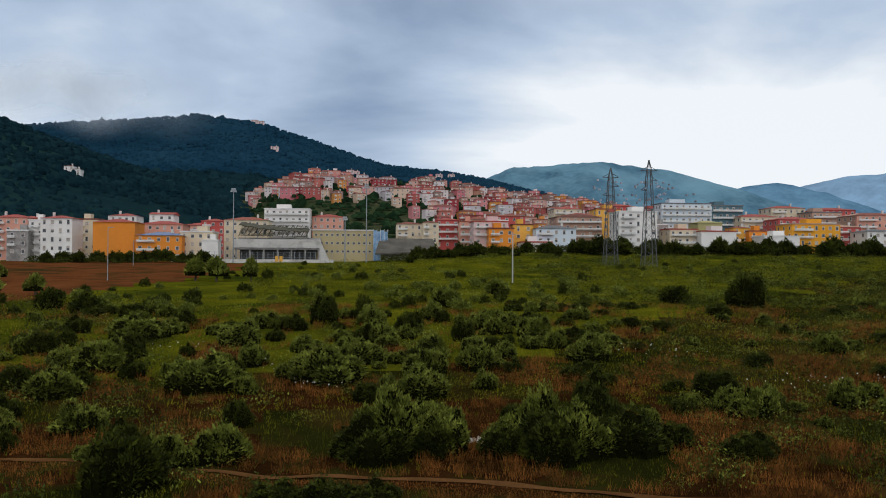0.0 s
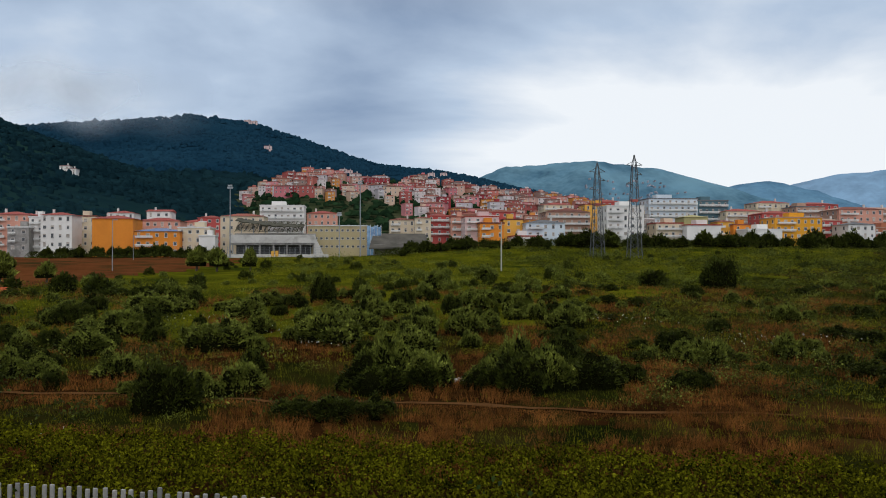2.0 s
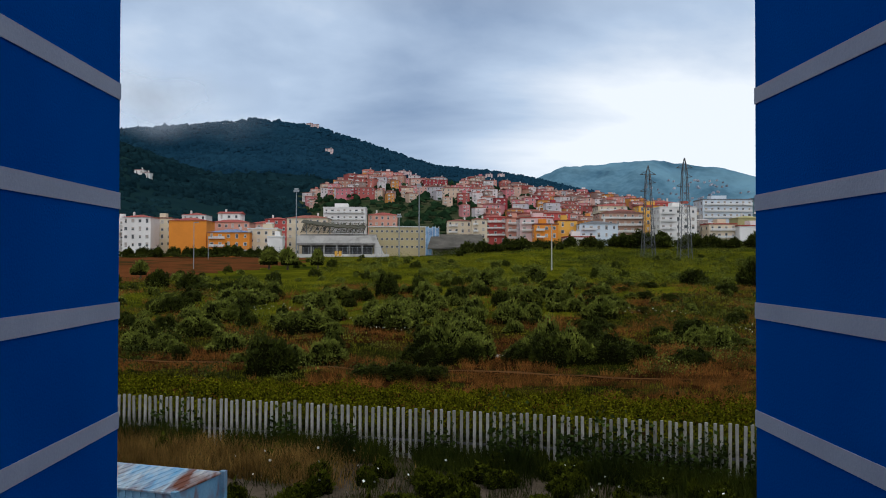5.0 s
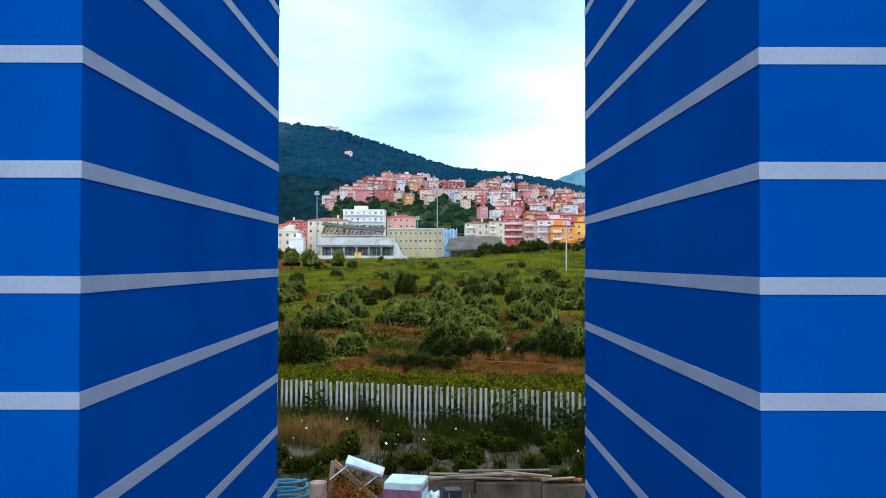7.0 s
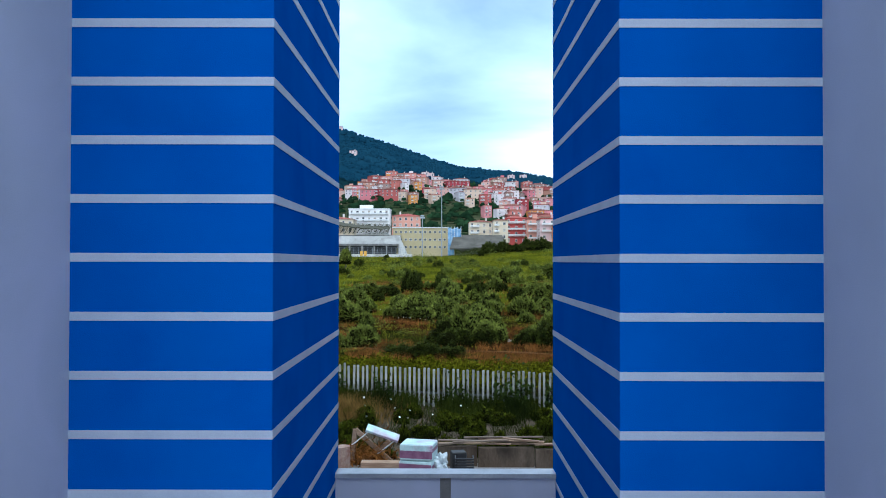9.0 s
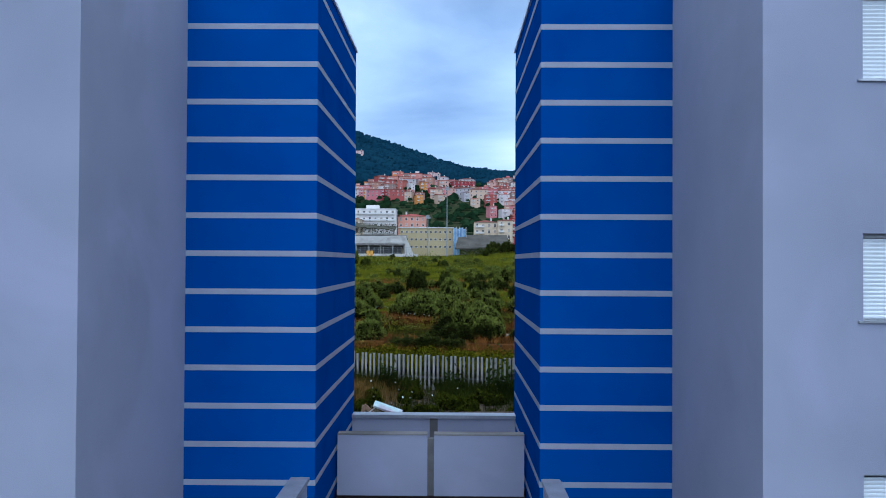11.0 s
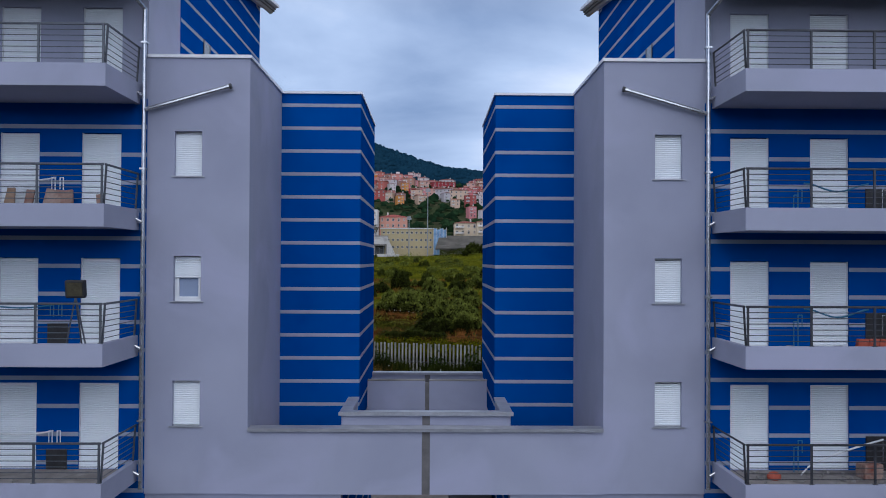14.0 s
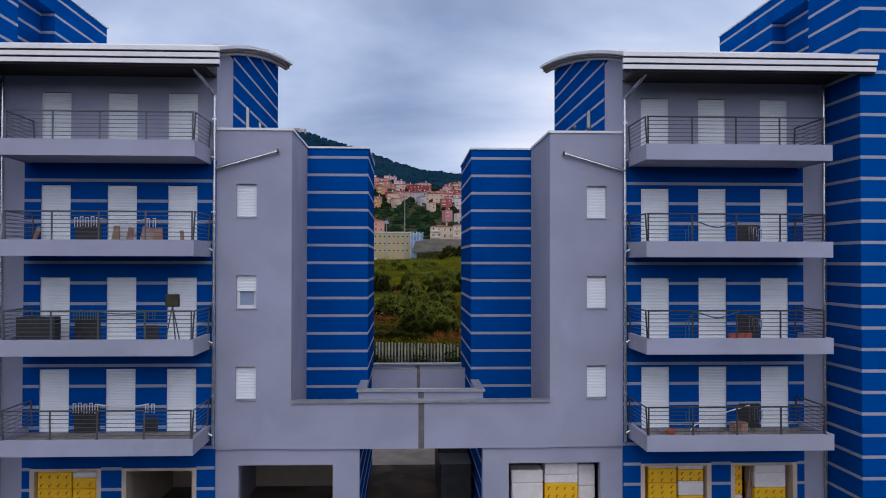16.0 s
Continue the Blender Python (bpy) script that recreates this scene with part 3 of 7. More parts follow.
GRASS = surface("field_soil_and_turf", (0.007, 0.009, 0.002), (0.022, 0.022, 0.004), 0.15, 0.95, 0.6, fine=1.6, stain=(0.050, 0.026, 0.008), stain_scale=0.06, spec=0.0)
SOIL = surface("red_brown_soil", (0.075, 0.026, 0.010), (0.14, 0.050, 0.018), 0.12, 0.95, 0.5, fine=1.0, stain=(0.035, 0.028, 0.010), stain_scale=0.09, spec=0.0)
GRAVEL = surface("stony_rubble_ground", (0.045, 0.034, 0.024), (0.11, 0.085, 0.064), 1.2, 0.95, 0.8, fine=9, stain=(0.04, 0.036, 0.016), stain_scale=0.5, spec=0.1)
PAVING = surface("pale_screed", (0.20, 0.175, 0.16), (0.32, 0.285, 0.26), 0.9, 0.9, 0.3, fine=12, stain=(0.20, 0.17, 0.14), stain_scale=0.6, spec=0.1)
# The slopes' bluish tone carries distance haze in the base colour
FOREST = surface("wooded_slope", (0.004, 0.014, 0.020), (0.008, 0.024, 0.032), 0.02, 0.95, 0.0, fine=0.12, stain=(0.014, 0.036, 0.032), stain_scale=0.006, spec=0.0)
# Ridge woods: same trees, tinted bluer and paler for more haze
HAZEWOOD = surface("haze_tinted_ridge_woods", (0.007, 0.028, 0.052), (0.013, 0.043, 0.072), 0.015, 0.95, 0.0, fine=0.09, spec=0.0)
# South ground out of view, made dark to cut bounce under the balconies
DARKGROUND = surface("unseen_dark_ground", (0.035, 0.035, 0.037), (0.065, 0.064, 0.062), 0.6, 0.9, 0.4, fine=30, stain=(0.09, 0.085, 0.075), stain_scale=0.15, spec=0.2)
DRYTURF = surface("dry_red_brown_turf", (0.013, 0.006, 0.002), (0.036, 0.015, 0.005), 0.4, 0.95, 0.6, fine=3, stain=(0.022, 0.024, 0.005), stain_scale=0.2, spec=0.0)
MEADOW = surface("yellow_green_meadow", (0.030, 0.038, 0.003), (0.100, 0.100, 0.006), 0.12, 0.95, 0.6, fine=0.9, stain=(0.018, 0.028, 0.004), stain_scale=0.045, spec=0.0)
TOWNGROUND = surface("town_ground", (0.02, 0.04, 0.015), (0.07, 0.07, 0.04), 0.03, 0.95, 0.0, fine=0.3, spec=0.0)

azs = [radians(a) for a in ([-180 + 4 * i for i in range(34)] + [-44 + 0.42 * i for i in range(231)] + [54 + 4 * i for i in range(32)])]
rads = [2.2]
while rads[-1] < 4700:
    rads.append(rads[-1] * 1.05 + 0.05)
verts, faces, slot = [(0, 10, 0.7)], [], []
for r in rads:
    for a in azs:
        x, y = r * math.sin(a), 10 + r * math.cos(a)
        verts.append((x, y, land(x, y)))
n = len(azs)
for i in range(n):
    faces.append((0, 1 + i, 1 + (i + 1) % n))
    slot.append(0)
for k in range(len(rads) - 1):
    for i in range(n):
        a, b = 1 + k * n + i, 1 + k * n + (i + 1) % n
        faces.append((a, a + n, b + n, b))
        x, y = (verts[a][0] + verts[b + n][0]) / 2, (verts[a][1] + verts[b + n][1]) / 2
        r = math.hypot(x, y - 20)
        jag = 6 * noise.noise((x / 9, y / 9, 0))
        if y < -55:
            s = 4
        elif y < -4.6:
            s = 8
        elif y < 25.5:
            s = 0
        elif y < 36 - 0.29 * x:
            s = 1
        elif r < 375:
            # Eastward the meadow yields to darker turf, imitating a vignette
            s = 3 if x < -31 + jag - 0.12 * (y - 190) and 142 + 4.5 * max(0, x + 58) + jag < y < 340 else 6 if noise.noise((x / 9, y / 9, 11)) + (0.28 if y < 84 else -0.1 if y < 130 else -2) > 0.12 else 7 if y > 92 + 2 * jag + 1.15 * max(0, x - 8) else 2
        else:
            u = 100 * math.tan(max(-1.3, min(1.3, math.atan2(x, max(1, y - 20)) - radians(AZ0))))
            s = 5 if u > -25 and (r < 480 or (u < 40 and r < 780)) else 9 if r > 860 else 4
        slot.append(s)
me = mesh("ground", verts, faces, PAVING)
for m in (GRAVEL, GRASS, SOIL, FOREST, TOWNGROUND, DRYTURF, MEADOW, DARKGROUND, HAZEWOOD):
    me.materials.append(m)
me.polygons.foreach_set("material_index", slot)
me.polygons.foreach_set("use_smooth", [True] * len(faces))
tagged(new("ground", me), "overgrown field rising to wooded hills", "ground", "", "structure")


def backdrop(name, line, r, colour, glow, seed):
    """A distant wooded mountain, a long way behind the town, its haze painted as blue colour and glow."""
    us = np.linspace(-20, 75, 160)
    v, f = [], []
    for j, h in enumerate((0.0, 0.35, 0.7, 1.0)):
        for u in us:
            a = math.atan(u / 100) + radians(AZ0)
            k = line(u) / 100 * r * math.cos(math.atan(u / 100)) * h + 6 * noise.noise((u / 2.0, seed, h * 3)) + 3 * noise.noise((u / 0.6, seed, h * 5))
            rr = r - 700 * (1 - h) + 60 * noise.noise((u / 5, seed, h * 4))
            v.append((rr * math.sin(a), 20 + rr * math.cos(a), max(5, 12 + k)))
    n = len(us)
    for j in range(3):
        for i in range(n - 1):
            f.append((j * n + i, j * n + i + 1, (j + 1) * n + i + 1, (j + 1) * n + i))
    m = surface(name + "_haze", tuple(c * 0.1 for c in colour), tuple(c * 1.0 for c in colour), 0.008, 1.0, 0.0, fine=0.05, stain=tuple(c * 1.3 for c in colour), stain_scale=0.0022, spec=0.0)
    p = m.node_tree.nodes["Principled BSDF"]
    # The emission is no source of light, only haze laid over the slope
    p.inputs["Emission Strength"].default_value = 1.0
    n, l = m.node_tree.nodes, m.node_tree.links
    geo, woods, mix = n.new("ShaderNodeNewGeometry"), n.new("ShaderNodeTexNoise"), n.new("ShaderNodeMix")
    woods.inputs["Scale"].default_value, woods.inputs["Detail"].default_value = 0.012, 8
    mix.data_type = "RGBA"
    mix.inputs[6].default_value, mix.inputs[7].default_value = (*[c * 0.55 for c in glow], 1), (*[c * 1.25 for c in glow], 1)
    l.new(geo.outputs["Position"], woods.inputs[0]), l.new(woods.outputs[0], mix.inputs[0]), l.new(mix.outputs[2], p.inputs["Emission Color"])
    me = mesh(name, v, f, m)
    me.polygons.foreach_set("use_smooth", [True] * len(f))
    return tagged(new(name, me), "hazy blue wooded mountain far behind the town", "mountain", "", "structure")


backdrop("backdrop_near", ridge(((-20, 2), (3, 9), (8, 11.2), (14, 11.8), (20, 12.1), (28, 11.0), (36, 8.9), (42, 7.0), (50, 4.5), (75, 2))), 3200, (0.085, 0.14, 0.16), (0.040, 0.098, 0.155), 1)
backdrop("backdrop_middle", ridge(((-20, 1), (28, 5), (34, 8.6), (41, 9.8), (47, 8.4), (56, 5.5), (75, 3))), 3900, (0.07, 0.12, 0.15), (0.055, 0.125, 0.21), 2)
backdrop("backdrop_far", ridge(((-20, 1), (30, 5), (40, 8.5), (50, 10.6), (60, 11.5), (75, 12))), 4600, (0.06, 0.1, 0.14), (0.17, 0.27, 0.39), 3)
# ---- plants of the field ----
LEAF_OLIVE = surface("grey_green_leaves", (0.030, 0.040, 0.003), (0.215, 0.240, 0.036), 3, 0.75, 0.0, fine=9, island=0.5, spec=0.12)
LEAF_DARK = surface("dark_green_leaves", (0.010, 0.015, 0.002), (0.058, 0.070, 0.007), 3, 0.7, 0.0, fine=9, island=0.5, spec=0.08)
LEAF_BRAMBLE = surface("bramble_leaves", (0.004, 0.007, 0.001), (0.125, 0.122, 0.005), 0.9, 0.8, 0.0, fine=4, island=0.8, spec=0.0)
LEAF_VINE = surface("vine_leaves", (0.012, 0.026, 0.004), (0.045, 0.065, 0.010), 2, 0.7, 0.0, fine=7, island=0.5, spec=0.1)
BLADE_DRY = surface("dry_grass_blades", (0.036, 0.016, 0.004), (0.33, 0.132, 0.030), 0.4, 0.85, 0.0, fine=3, island=0.4, spec=0.05)
BLADE_GREEN = surface("green_grass_blades", (0.044, 0.050, 0.003), (0.220, 0.205, 0.009), 0.12, 0.8, 0.0, fine=2, island=0.45, spec=0.05)
BLADE_WEED = surface("dark_weed_blades", (0.007, 0.012, 0.002), (0.044, 0.056, 0.006), 0.5, 0.8, 0.0, fine=3, island=0.4, spec=0.05)
BLADE_GOLD = surface("golden_dry_blades", (0.09, 0.052, 0.012), (0.30, 0.18, 0.05), 0.5, 0.85, 0.0, fine=3, island=0.4, spec=0.05)
PETAL = surface("white_petals", (0.7, 0.7, 0.62), (0.8, 0.8, 0.75), 3, 0.7, 0.0)
BARK = surface("grey_brown_bark", (0.06, 0.045, 0.035), (0.12, 0.09, 0.07), 6, 0.95, 0.6, fine=30)
# Tone of the cores that stand for shade within shrubs and weeds
SHADECORE = surface("near_black_shade_core", (0.003, 0.004, 0.001), (0.010, 0.011, 0.003), 6, 0.95, 0.0, fine=20, spec=0.0)
rng = np.random.default_rng(7)


def quads(name, centres, sizes, material, up=0.0, long=1.6, out=None):
    """Leaves: a bent four-sided piece at each centre, turned at random; up leans them towards the upright."""
    n = len(centres)
    d = rng.normal(size=(n, 3))
    d[:, 2] = d[:, 2] * (1 - up) + up * 1.5
    d /= np.linalg.norm(d, axis=1)[:, None]
    e = np.cross(d, rng.normal(size=(n, 3)))
    if out is not None:
        nn = out + rng.normal(size=(n, 3)) * 0.45
        nn /= np.linalg.norm(nn, axis=1)[:, None]
        d = d + np.array((0, 0, 1.2))
        d = d - nn * (d * nn).sum(1)[:, None]
        d /= np.linalg.norm(d, axis=1)[:, None] + 1e-6
        e = np.cross(nn, d)
    e /= np.linalg.norm(e, axis=1)[:, None]
    c, s = np.asarray(centres), np.asarray(sizes)[:, None]
    v = np.stack([c - e * s * 0.5, c + d * s * long * 0.5, c + e * s * 0.5, c - d * s * long * 0.5], 1).reshape(-1, 3)
    f = np.arange(4 * n).reshape(-1, 4)
    return mesh(name, v.tolist(), f.tolist(), material)


def clump(seed, n, leaf, material, lumps=9, flat=1.0):
    """A shrub one metre wide and one high, its foot at the origin: uneven domes of upright leafy shoots."""
    r = np.random.default_rng(seed)
    a = r.uniform(0, 2 * math.pi, lumps)
    off = np.sqrt(r.uniform(0.02, 1, lumps)) * 0.31
    cs = np.stack([np.cos(a) * off, np.sin(a) * off], 1)
    rs = r.uniform(0.08, 0.19, lumps)
    hs = (1.05 - 1.6 * off) * r.uniform(0.55, 1.12, lumps)
    cs[0], rs[0], hs[0] = (0.02, 0), 0.30, 0.66
    k = r.choice(lumps, n, p=rs ** 2 / (rs ** 2).sum())
    d = r.normal(size=(n, 3))
    d[:, 2] = np.abs(d[:, 2]) * 1.15 - 0.45
    d /= np.linalg.norm(d, axis=1)[:, None]
    deep = r.uniform(0.55, 1.06, n) ** 0.45
    p = np.column_stack([cs[k] + d[:, :2] * (rs[k] * deep)[:, None], hs[k] * (0.46 + 0.50 * d[:, 2] * deep)])
    p[:, 2] = np.maximum(p[:, 2], 0.0) * flat
    out = d * 0.75 + np.array((0, 0, 0.75)) + r.normal(size=(n, 3)) * 0.34
    out /= np.linalg.norm(out, axis=1)[:, None]
    side = np.cross(out, r.normal(size=(n, 3)))
    side /= np.linalg.norm(side, axis=1)[:, None]
    ln = (leaf * r.uniform(0.5, 1.1, n) * np.where(r.random(n) < 0.12, 1.9, 1.0))[:, None]
    v = np.stack([p - out * ln * 0.3, p + side * ln * 0.2, p + out * ln * 0.8, p - side * ln * 0.2], 1).reshape(-1, 3)
    f = np.arange(4 * n).reshape(-1, 4).tolist()
    v = v.tolist()
    # Near-black solid cores put the inner shade of the clump into colour
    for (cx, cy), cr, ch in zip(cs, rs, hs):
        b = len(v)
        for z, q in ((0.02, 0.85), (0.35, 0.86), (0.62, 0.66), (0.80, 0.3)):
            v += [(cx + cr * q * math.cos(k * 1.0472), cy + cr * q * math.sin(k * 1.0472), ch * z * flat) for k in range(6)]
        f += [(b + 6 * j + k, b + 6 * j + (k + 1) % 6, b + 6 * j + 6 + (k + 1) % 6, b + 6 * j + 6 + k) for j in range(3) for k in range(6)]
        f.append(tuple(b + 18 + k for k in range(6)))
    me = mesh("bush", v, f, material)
    me.materials.append(SHADECORE)
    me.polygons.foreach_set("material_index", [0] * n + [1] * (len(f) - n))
    return me


BUSHES = [clump(i, 5600, 0.060, LEAF_OLIVE, 17 + 3 * i) for i in range(4)]
DARK_BUSHES = [clump(20 + i, 5600, 0.056, LEAF_DARK, 18 + 3 * i) for i in range(3)]
# fewer, broader shoots for the shrubs far out in the field
FAR_BUSHES = {m: clump(60 + i, 1900, 0.105, m.materials[0], 9 + i) for i, m in enumerate(BUSHES + DARK_BUSHES)}


def bare(x, y):
    """The plot of bare soil in the west."""
    return x < -31 - 0.12 * (y - 190) and y > 142 + 4.5 * max(0, x + 58)


def shrub(me, x, y, w, h, label, group="wild shrubs", turn=0.0):
    ob = new("bush", FAR_BUSHES.get(me, me) if y > 128 else me)
    ob.location, ob.rotation_euler, ob.scale = (x, y, land(x, y) - 0.08), (0, 0, turn), (w, w, h)
    return tagged(ob, label, "bush", group)


OLIVE_LABEL = "grey-green wild shrub growing in rough grass"
DARK_LABEL = "dark green dense shrub growing in rough grass"
# the shrubs that stand out, as x, y, width and height
for i, (x, y, w, h) in enumerate(((-7.6, 65.7, 3.4, 2.8), (-22.3, 83.0, 4.1, 2.6), (-17.2, 72.7, 3.4, 2.2), (-12.6, 85.5, 6.2, 3.3), (-22.9, 94.7, 5.6, 3.6), (-3.3, 87.5, 6.4, 3.4),
                                  (4.1, 82.7, 4.7, 2.5), (9.7, 93.5, 3.7, 3.2), (19.3, 114.2, 4.8, 3.1), (11.8, 146.2, 5.6, 3.9), (-13.3, 109.0, 5.4, 3.0), (-0.5, 98.2, 4.8, 2.7),
                                  (0.6, 124.2, 4.3, 2.8), (20.8, 97.7, 4.2, 3.2), (-12.3, 122.0, 4.2, 2.4), (-24.5, 113.0, 7.0, 3.2), (23.7, 172.5, 6.3, 3.6), (1.4, 67.5, 4.2, 4.1), (10.3, 68.5, 3.2, 4.0))):
    shrub(BUSHES[i % 4], x, y, w * 1.15, h * 1.1, OLIVE_LABEL, turn=i * 1.3)
for i, (x, y, w, h) in enumerate(((-11.0, 60.5, 4.3, 3.7), (-5.5, 126.2, 4.4, 4.9), (0.4, 65.8, 4.8, 2.6), (3.4, 66.2, 3.6, 2.1), (10.8, 66.5, 5.9, 3.2), (14.7, 66.8, 5.4, 2.6), (8.0, 66.0, 3.6, 2.0),
                                  (51.6, 156.2, 5.6, 4.2), (-45.7, 143.5, 4.6, 4.0), (-38.8, 138.0, 4.8, 3.6), (26.6, 81.7, 4.2, 2.5), (22.0, 65.7, 2.2, 1.5), (-3.7, 57.2, 3.2, 1.5), (-1.6, 56.8, 3.5, 1.7), (0.4, 57.2, 3.0, 1.4), (17.8, 67.5, 3.0, 1.9))):
    shrub(DARK_BUSHES[i % 3], x, y, w * 1.15, h * 1.08, DARK_LABEL, turn=i * 0.9)
shrub(clump(99, 8000, 0.050, LEAF_DARK, 30), 59.5, 146.2, 7.8, 7.4, "large round dark green bush in the open field")
distant = {False: [], True: []}
count = 0
while count < 500:
    y = 64 + 250 * rng.random() ** 1.35
    x = (rng.random() - 0.42) * 1.25 * (y + 10)
    if bare(x, y):
        continue
    west = x < 16 + 0.06 * (y - 60)
    dens = noise.noise((x / 26, y / 26, 7)) + (0.52 if x < -14 and y < 170 else 0.35 if west and y < 185 else -0.1)
    if dens < -0.12 or (y < 84 and rng.random() < 0.5):
        continue
    w = float(rng.uniform(1.7, 4.3)) * (0.8 if y > 220 else 1.0 if west else 0.85)
    dark = rng.random() < (0.5 if x < -20 else 0.3)
    h, turn = w * float(rng.uniform(0.5, 0.9)), float(rng.random() * 6)
    if y > 138:
        distant[dark].append((x, y, w, h, turn))
    else:
        shrub((DARK_BUSHES if dark else BUSHES)[int(rng.integers(3))], x, y, w, h, DARK_LABEL if dark else OLIVE_LABEL, turn=turn)
    count += 1
for dark, plots in distant.items():
    src = clump(80 + dark, 620, 0.14, LEAF_DARK if dark else LEAF_OLIVE, 9)
    co = np.array([v.co[:] for v in src.vertices])[:4 * 620]
    vs = []
    for x, y, w, h, turn in plots:
        c, q = math.cos(turn), math.sin(turn)
        vs.append(np.column_stack([x + w * (co[:, 0] * c - co[:, 1] * q), y + w * (co[:, 0] * q + co[:, 1] * c), land(x, y) - 0.08 + h * co[:, 2]]))
    vs = np.concatenate(vs)
    far = mesh("distant_shrubs", vs.tolist(), np.arange(len(vs)).reshape(-1, 4).tolist(), src.materials[0])
    tagged(new("distant_shrubs", far), "dark green shrubs dotting the far field" if dark else "grey-green shrubs dotting the far field", "bush", "", "stuff")
# low dark mounds of bramble in the eastern half
count = 0
while count < 60:
    y = float(rng.uniform(66, 150))
    x = float(rng.uniform(10, 24 + 0.42 * y))
    if noise.noise((x / 18, y / 18, 61)) > -0.05:
        w = float(rng.uniform(2.4, 4.6))
        shrub(DARK_BUSHES[count % 3], x, y, w, w * float(rng.uniform(0.34, 0.5)), "low dark bramble mound spreading in the grass", turn=float(rng.random() * 6))
        count += 1


def blades(name, label, n, where, height, width, material):
    """Upright tapering blades, three corners each, at the places that where() gives."""
    p = np.array([where() for _ in range(n)])
    z = np.array([land(a, b) for a, b in p])
    h = height * rng.uniform(0.5, 1.3, n) * (1 + p[:, 1] / 220)
    w = width * rng.uniform(0.6, 1.4, n) * (0.6 + p[:, 1] / 70)
    a = rng.uniform(0, math.pi, n)
    lean = rng.normal(0, 0.35, (n, 2)) * h[:, None]
    base = np.column_stack([p, z - 0.05])
    side = np.column_stack([np.cos(a) * w, np.sin(a) * w, np.zeros(n)])
    tip = base + np.column_stack([lean, h])
    v = np.stack([base - side, base + side, tip], 1).reshape(-1, 3)
    f = np.arange(3 * n).reshape(-1, 3)
    return tagged(new(name, mesh(name, v.tolist(), f.tolist(), material)), label, "grass", "", "stuff")


def fence_y(x):
    return 35.2 - 0.29 * x


def spot(y0, y1, test, wide=0.62):
    def pick():
        while True:
            y = y0 + (y1 - y0) * rng.random() ** 1.4
            x = (rng.random() * 2 - 0.9) * wide * (y + 6)
            if y > fence_y(x) + 9.5 and test(x, y):
                return x, y
    return pick


def tuft(x, y):
    return noise.noise((x / 0.9, y / 0.9, 4)) + 0.3 * rng.random() > 0.12


def dry(x, y):
    return noise.noise((x / 9, y / 9, 11)) + 0.55 * noise.noise((x / 2.6, y / 2.6, 19)) + (0.20 if y < 75 else -0.05) > 0.10 and tuft(x, y)


def path_free(x, y):
    d = y - (61.5 - 0.27 * x + 0.5 * math.sin(x * 0.35))
    return d > 0.6 or d < -2.2 or x > 16


blades("dry_grass", "dry reddish-brown grass standing in tufts", 145000, spot(44, 150, lambda x, y: dry(x, y) and path_free(x, y)), 0.46, 0.0072, BLADE_DRY)
blades("field_grass", "rough green grass covering the field", 120000, spot(46, 330, lambda x, y: not dry(x, y) and tuft(x, y) and path_free(x, y) and not (x < -24 - 0.12 * (y - 190) and y > 165)), 0.27, 0.0095, BLADE_GREEN)


def weed_spot():
    while True:
        x = rng.uniform(-26, 20)
        y = rng.uniform(26.6, fence_y(x) + 0.3)
        if noise.noise((x / 1.3, y / 1.0, 21)) > (-0.12 if x > -8 else 0.2):
            return x, y


WEEDLEAF = surface("upright_weed_leaves", (0.014, 0.022, 0.002), (0.092, 0.102, 0.009), 0.7, 0.8, 0.0, fine=4, island=0.5, spec=0.0)
WEEDS = [clump(90 + i, 1000, 0.115, WEEDLEAF, 8 + 3 * i) for i in range(3)]
count = 0
while count < 175:
    x, y = weed_spot()
    w = float(rng.uniform(0.8, 1.9))
    ob = new("weed_clump", WEEDS[count % 3])
    ob.location, ob.rotation_euler, ob.scale = (x, y, land(x, y) - 0.05), (0, 0, count * 1.1), (w, w, float(rng.uniform(0.65, 1.15)))
    tagged(ob, "upright dark green weed clump on stony ground", "weed", "weed clumps")
    count += 1
blades("weeds", "tall dark green weeds on stony ground", 15000, weed_spot, 0.55, 0.014, BLADE_WEED)


def fence_foot():
    while True:
        x = rng.uniform(-26, 20)
        d = abs(rng.normal(0, 0.6)) + 0.12
        if noise.noise((x / 2.1, 4, 8)) > -0.3:
            return x, fence_y(x) - d


blades("golden_weeds", "dry golden weeds before the fence", 22000, lambda: (lambda x: (x, fence_y(x) - 0.3 - 4.2 * rng.random()))(rng.uniform(-26, -5) + abs(rng.normal(0, 1.5))), 0.62, 0.014, BLADE_GOLD)
blades("fence_weeds", "dark weeds crowding the foot of the fence", 24000, fence_foot, 0.82, 0.018, BLADE_WEED)
bl = []
while len(bl) < 120000:
    x = rng.uniform(-30, 24)
    depth = 12.5 * rng.random()
    y = fence_y(x) + 0.35 + depth
    top = (1.30 + 0.75 * noise.noise((x / 1.7, y / 1.7, 2)) + 0.75 * noise.noise((x / 0.7, y / 0.7, 12))) * (1.2 - depth / 22)
    bl.append((x, y, land(x, y) + top * (0.72 + 0.43 * rng.random())))
tagged(new("bramble", quads("bramble", np.array(bl), rng.uniform(0.045, 0.11, len(bl)), LEAF_BRAMBLE, 0.1, 1.5, np.tile((0, -0.25, 0.7), (len(bl), 1)) + rng.normal(0, 0.6, (len(bl), 3)))), "yellow-green bramble thicket behind the fence", "bramble", "", "stuff")
# Dark leaves added low behind the slats to give the gaps their shade
low = []
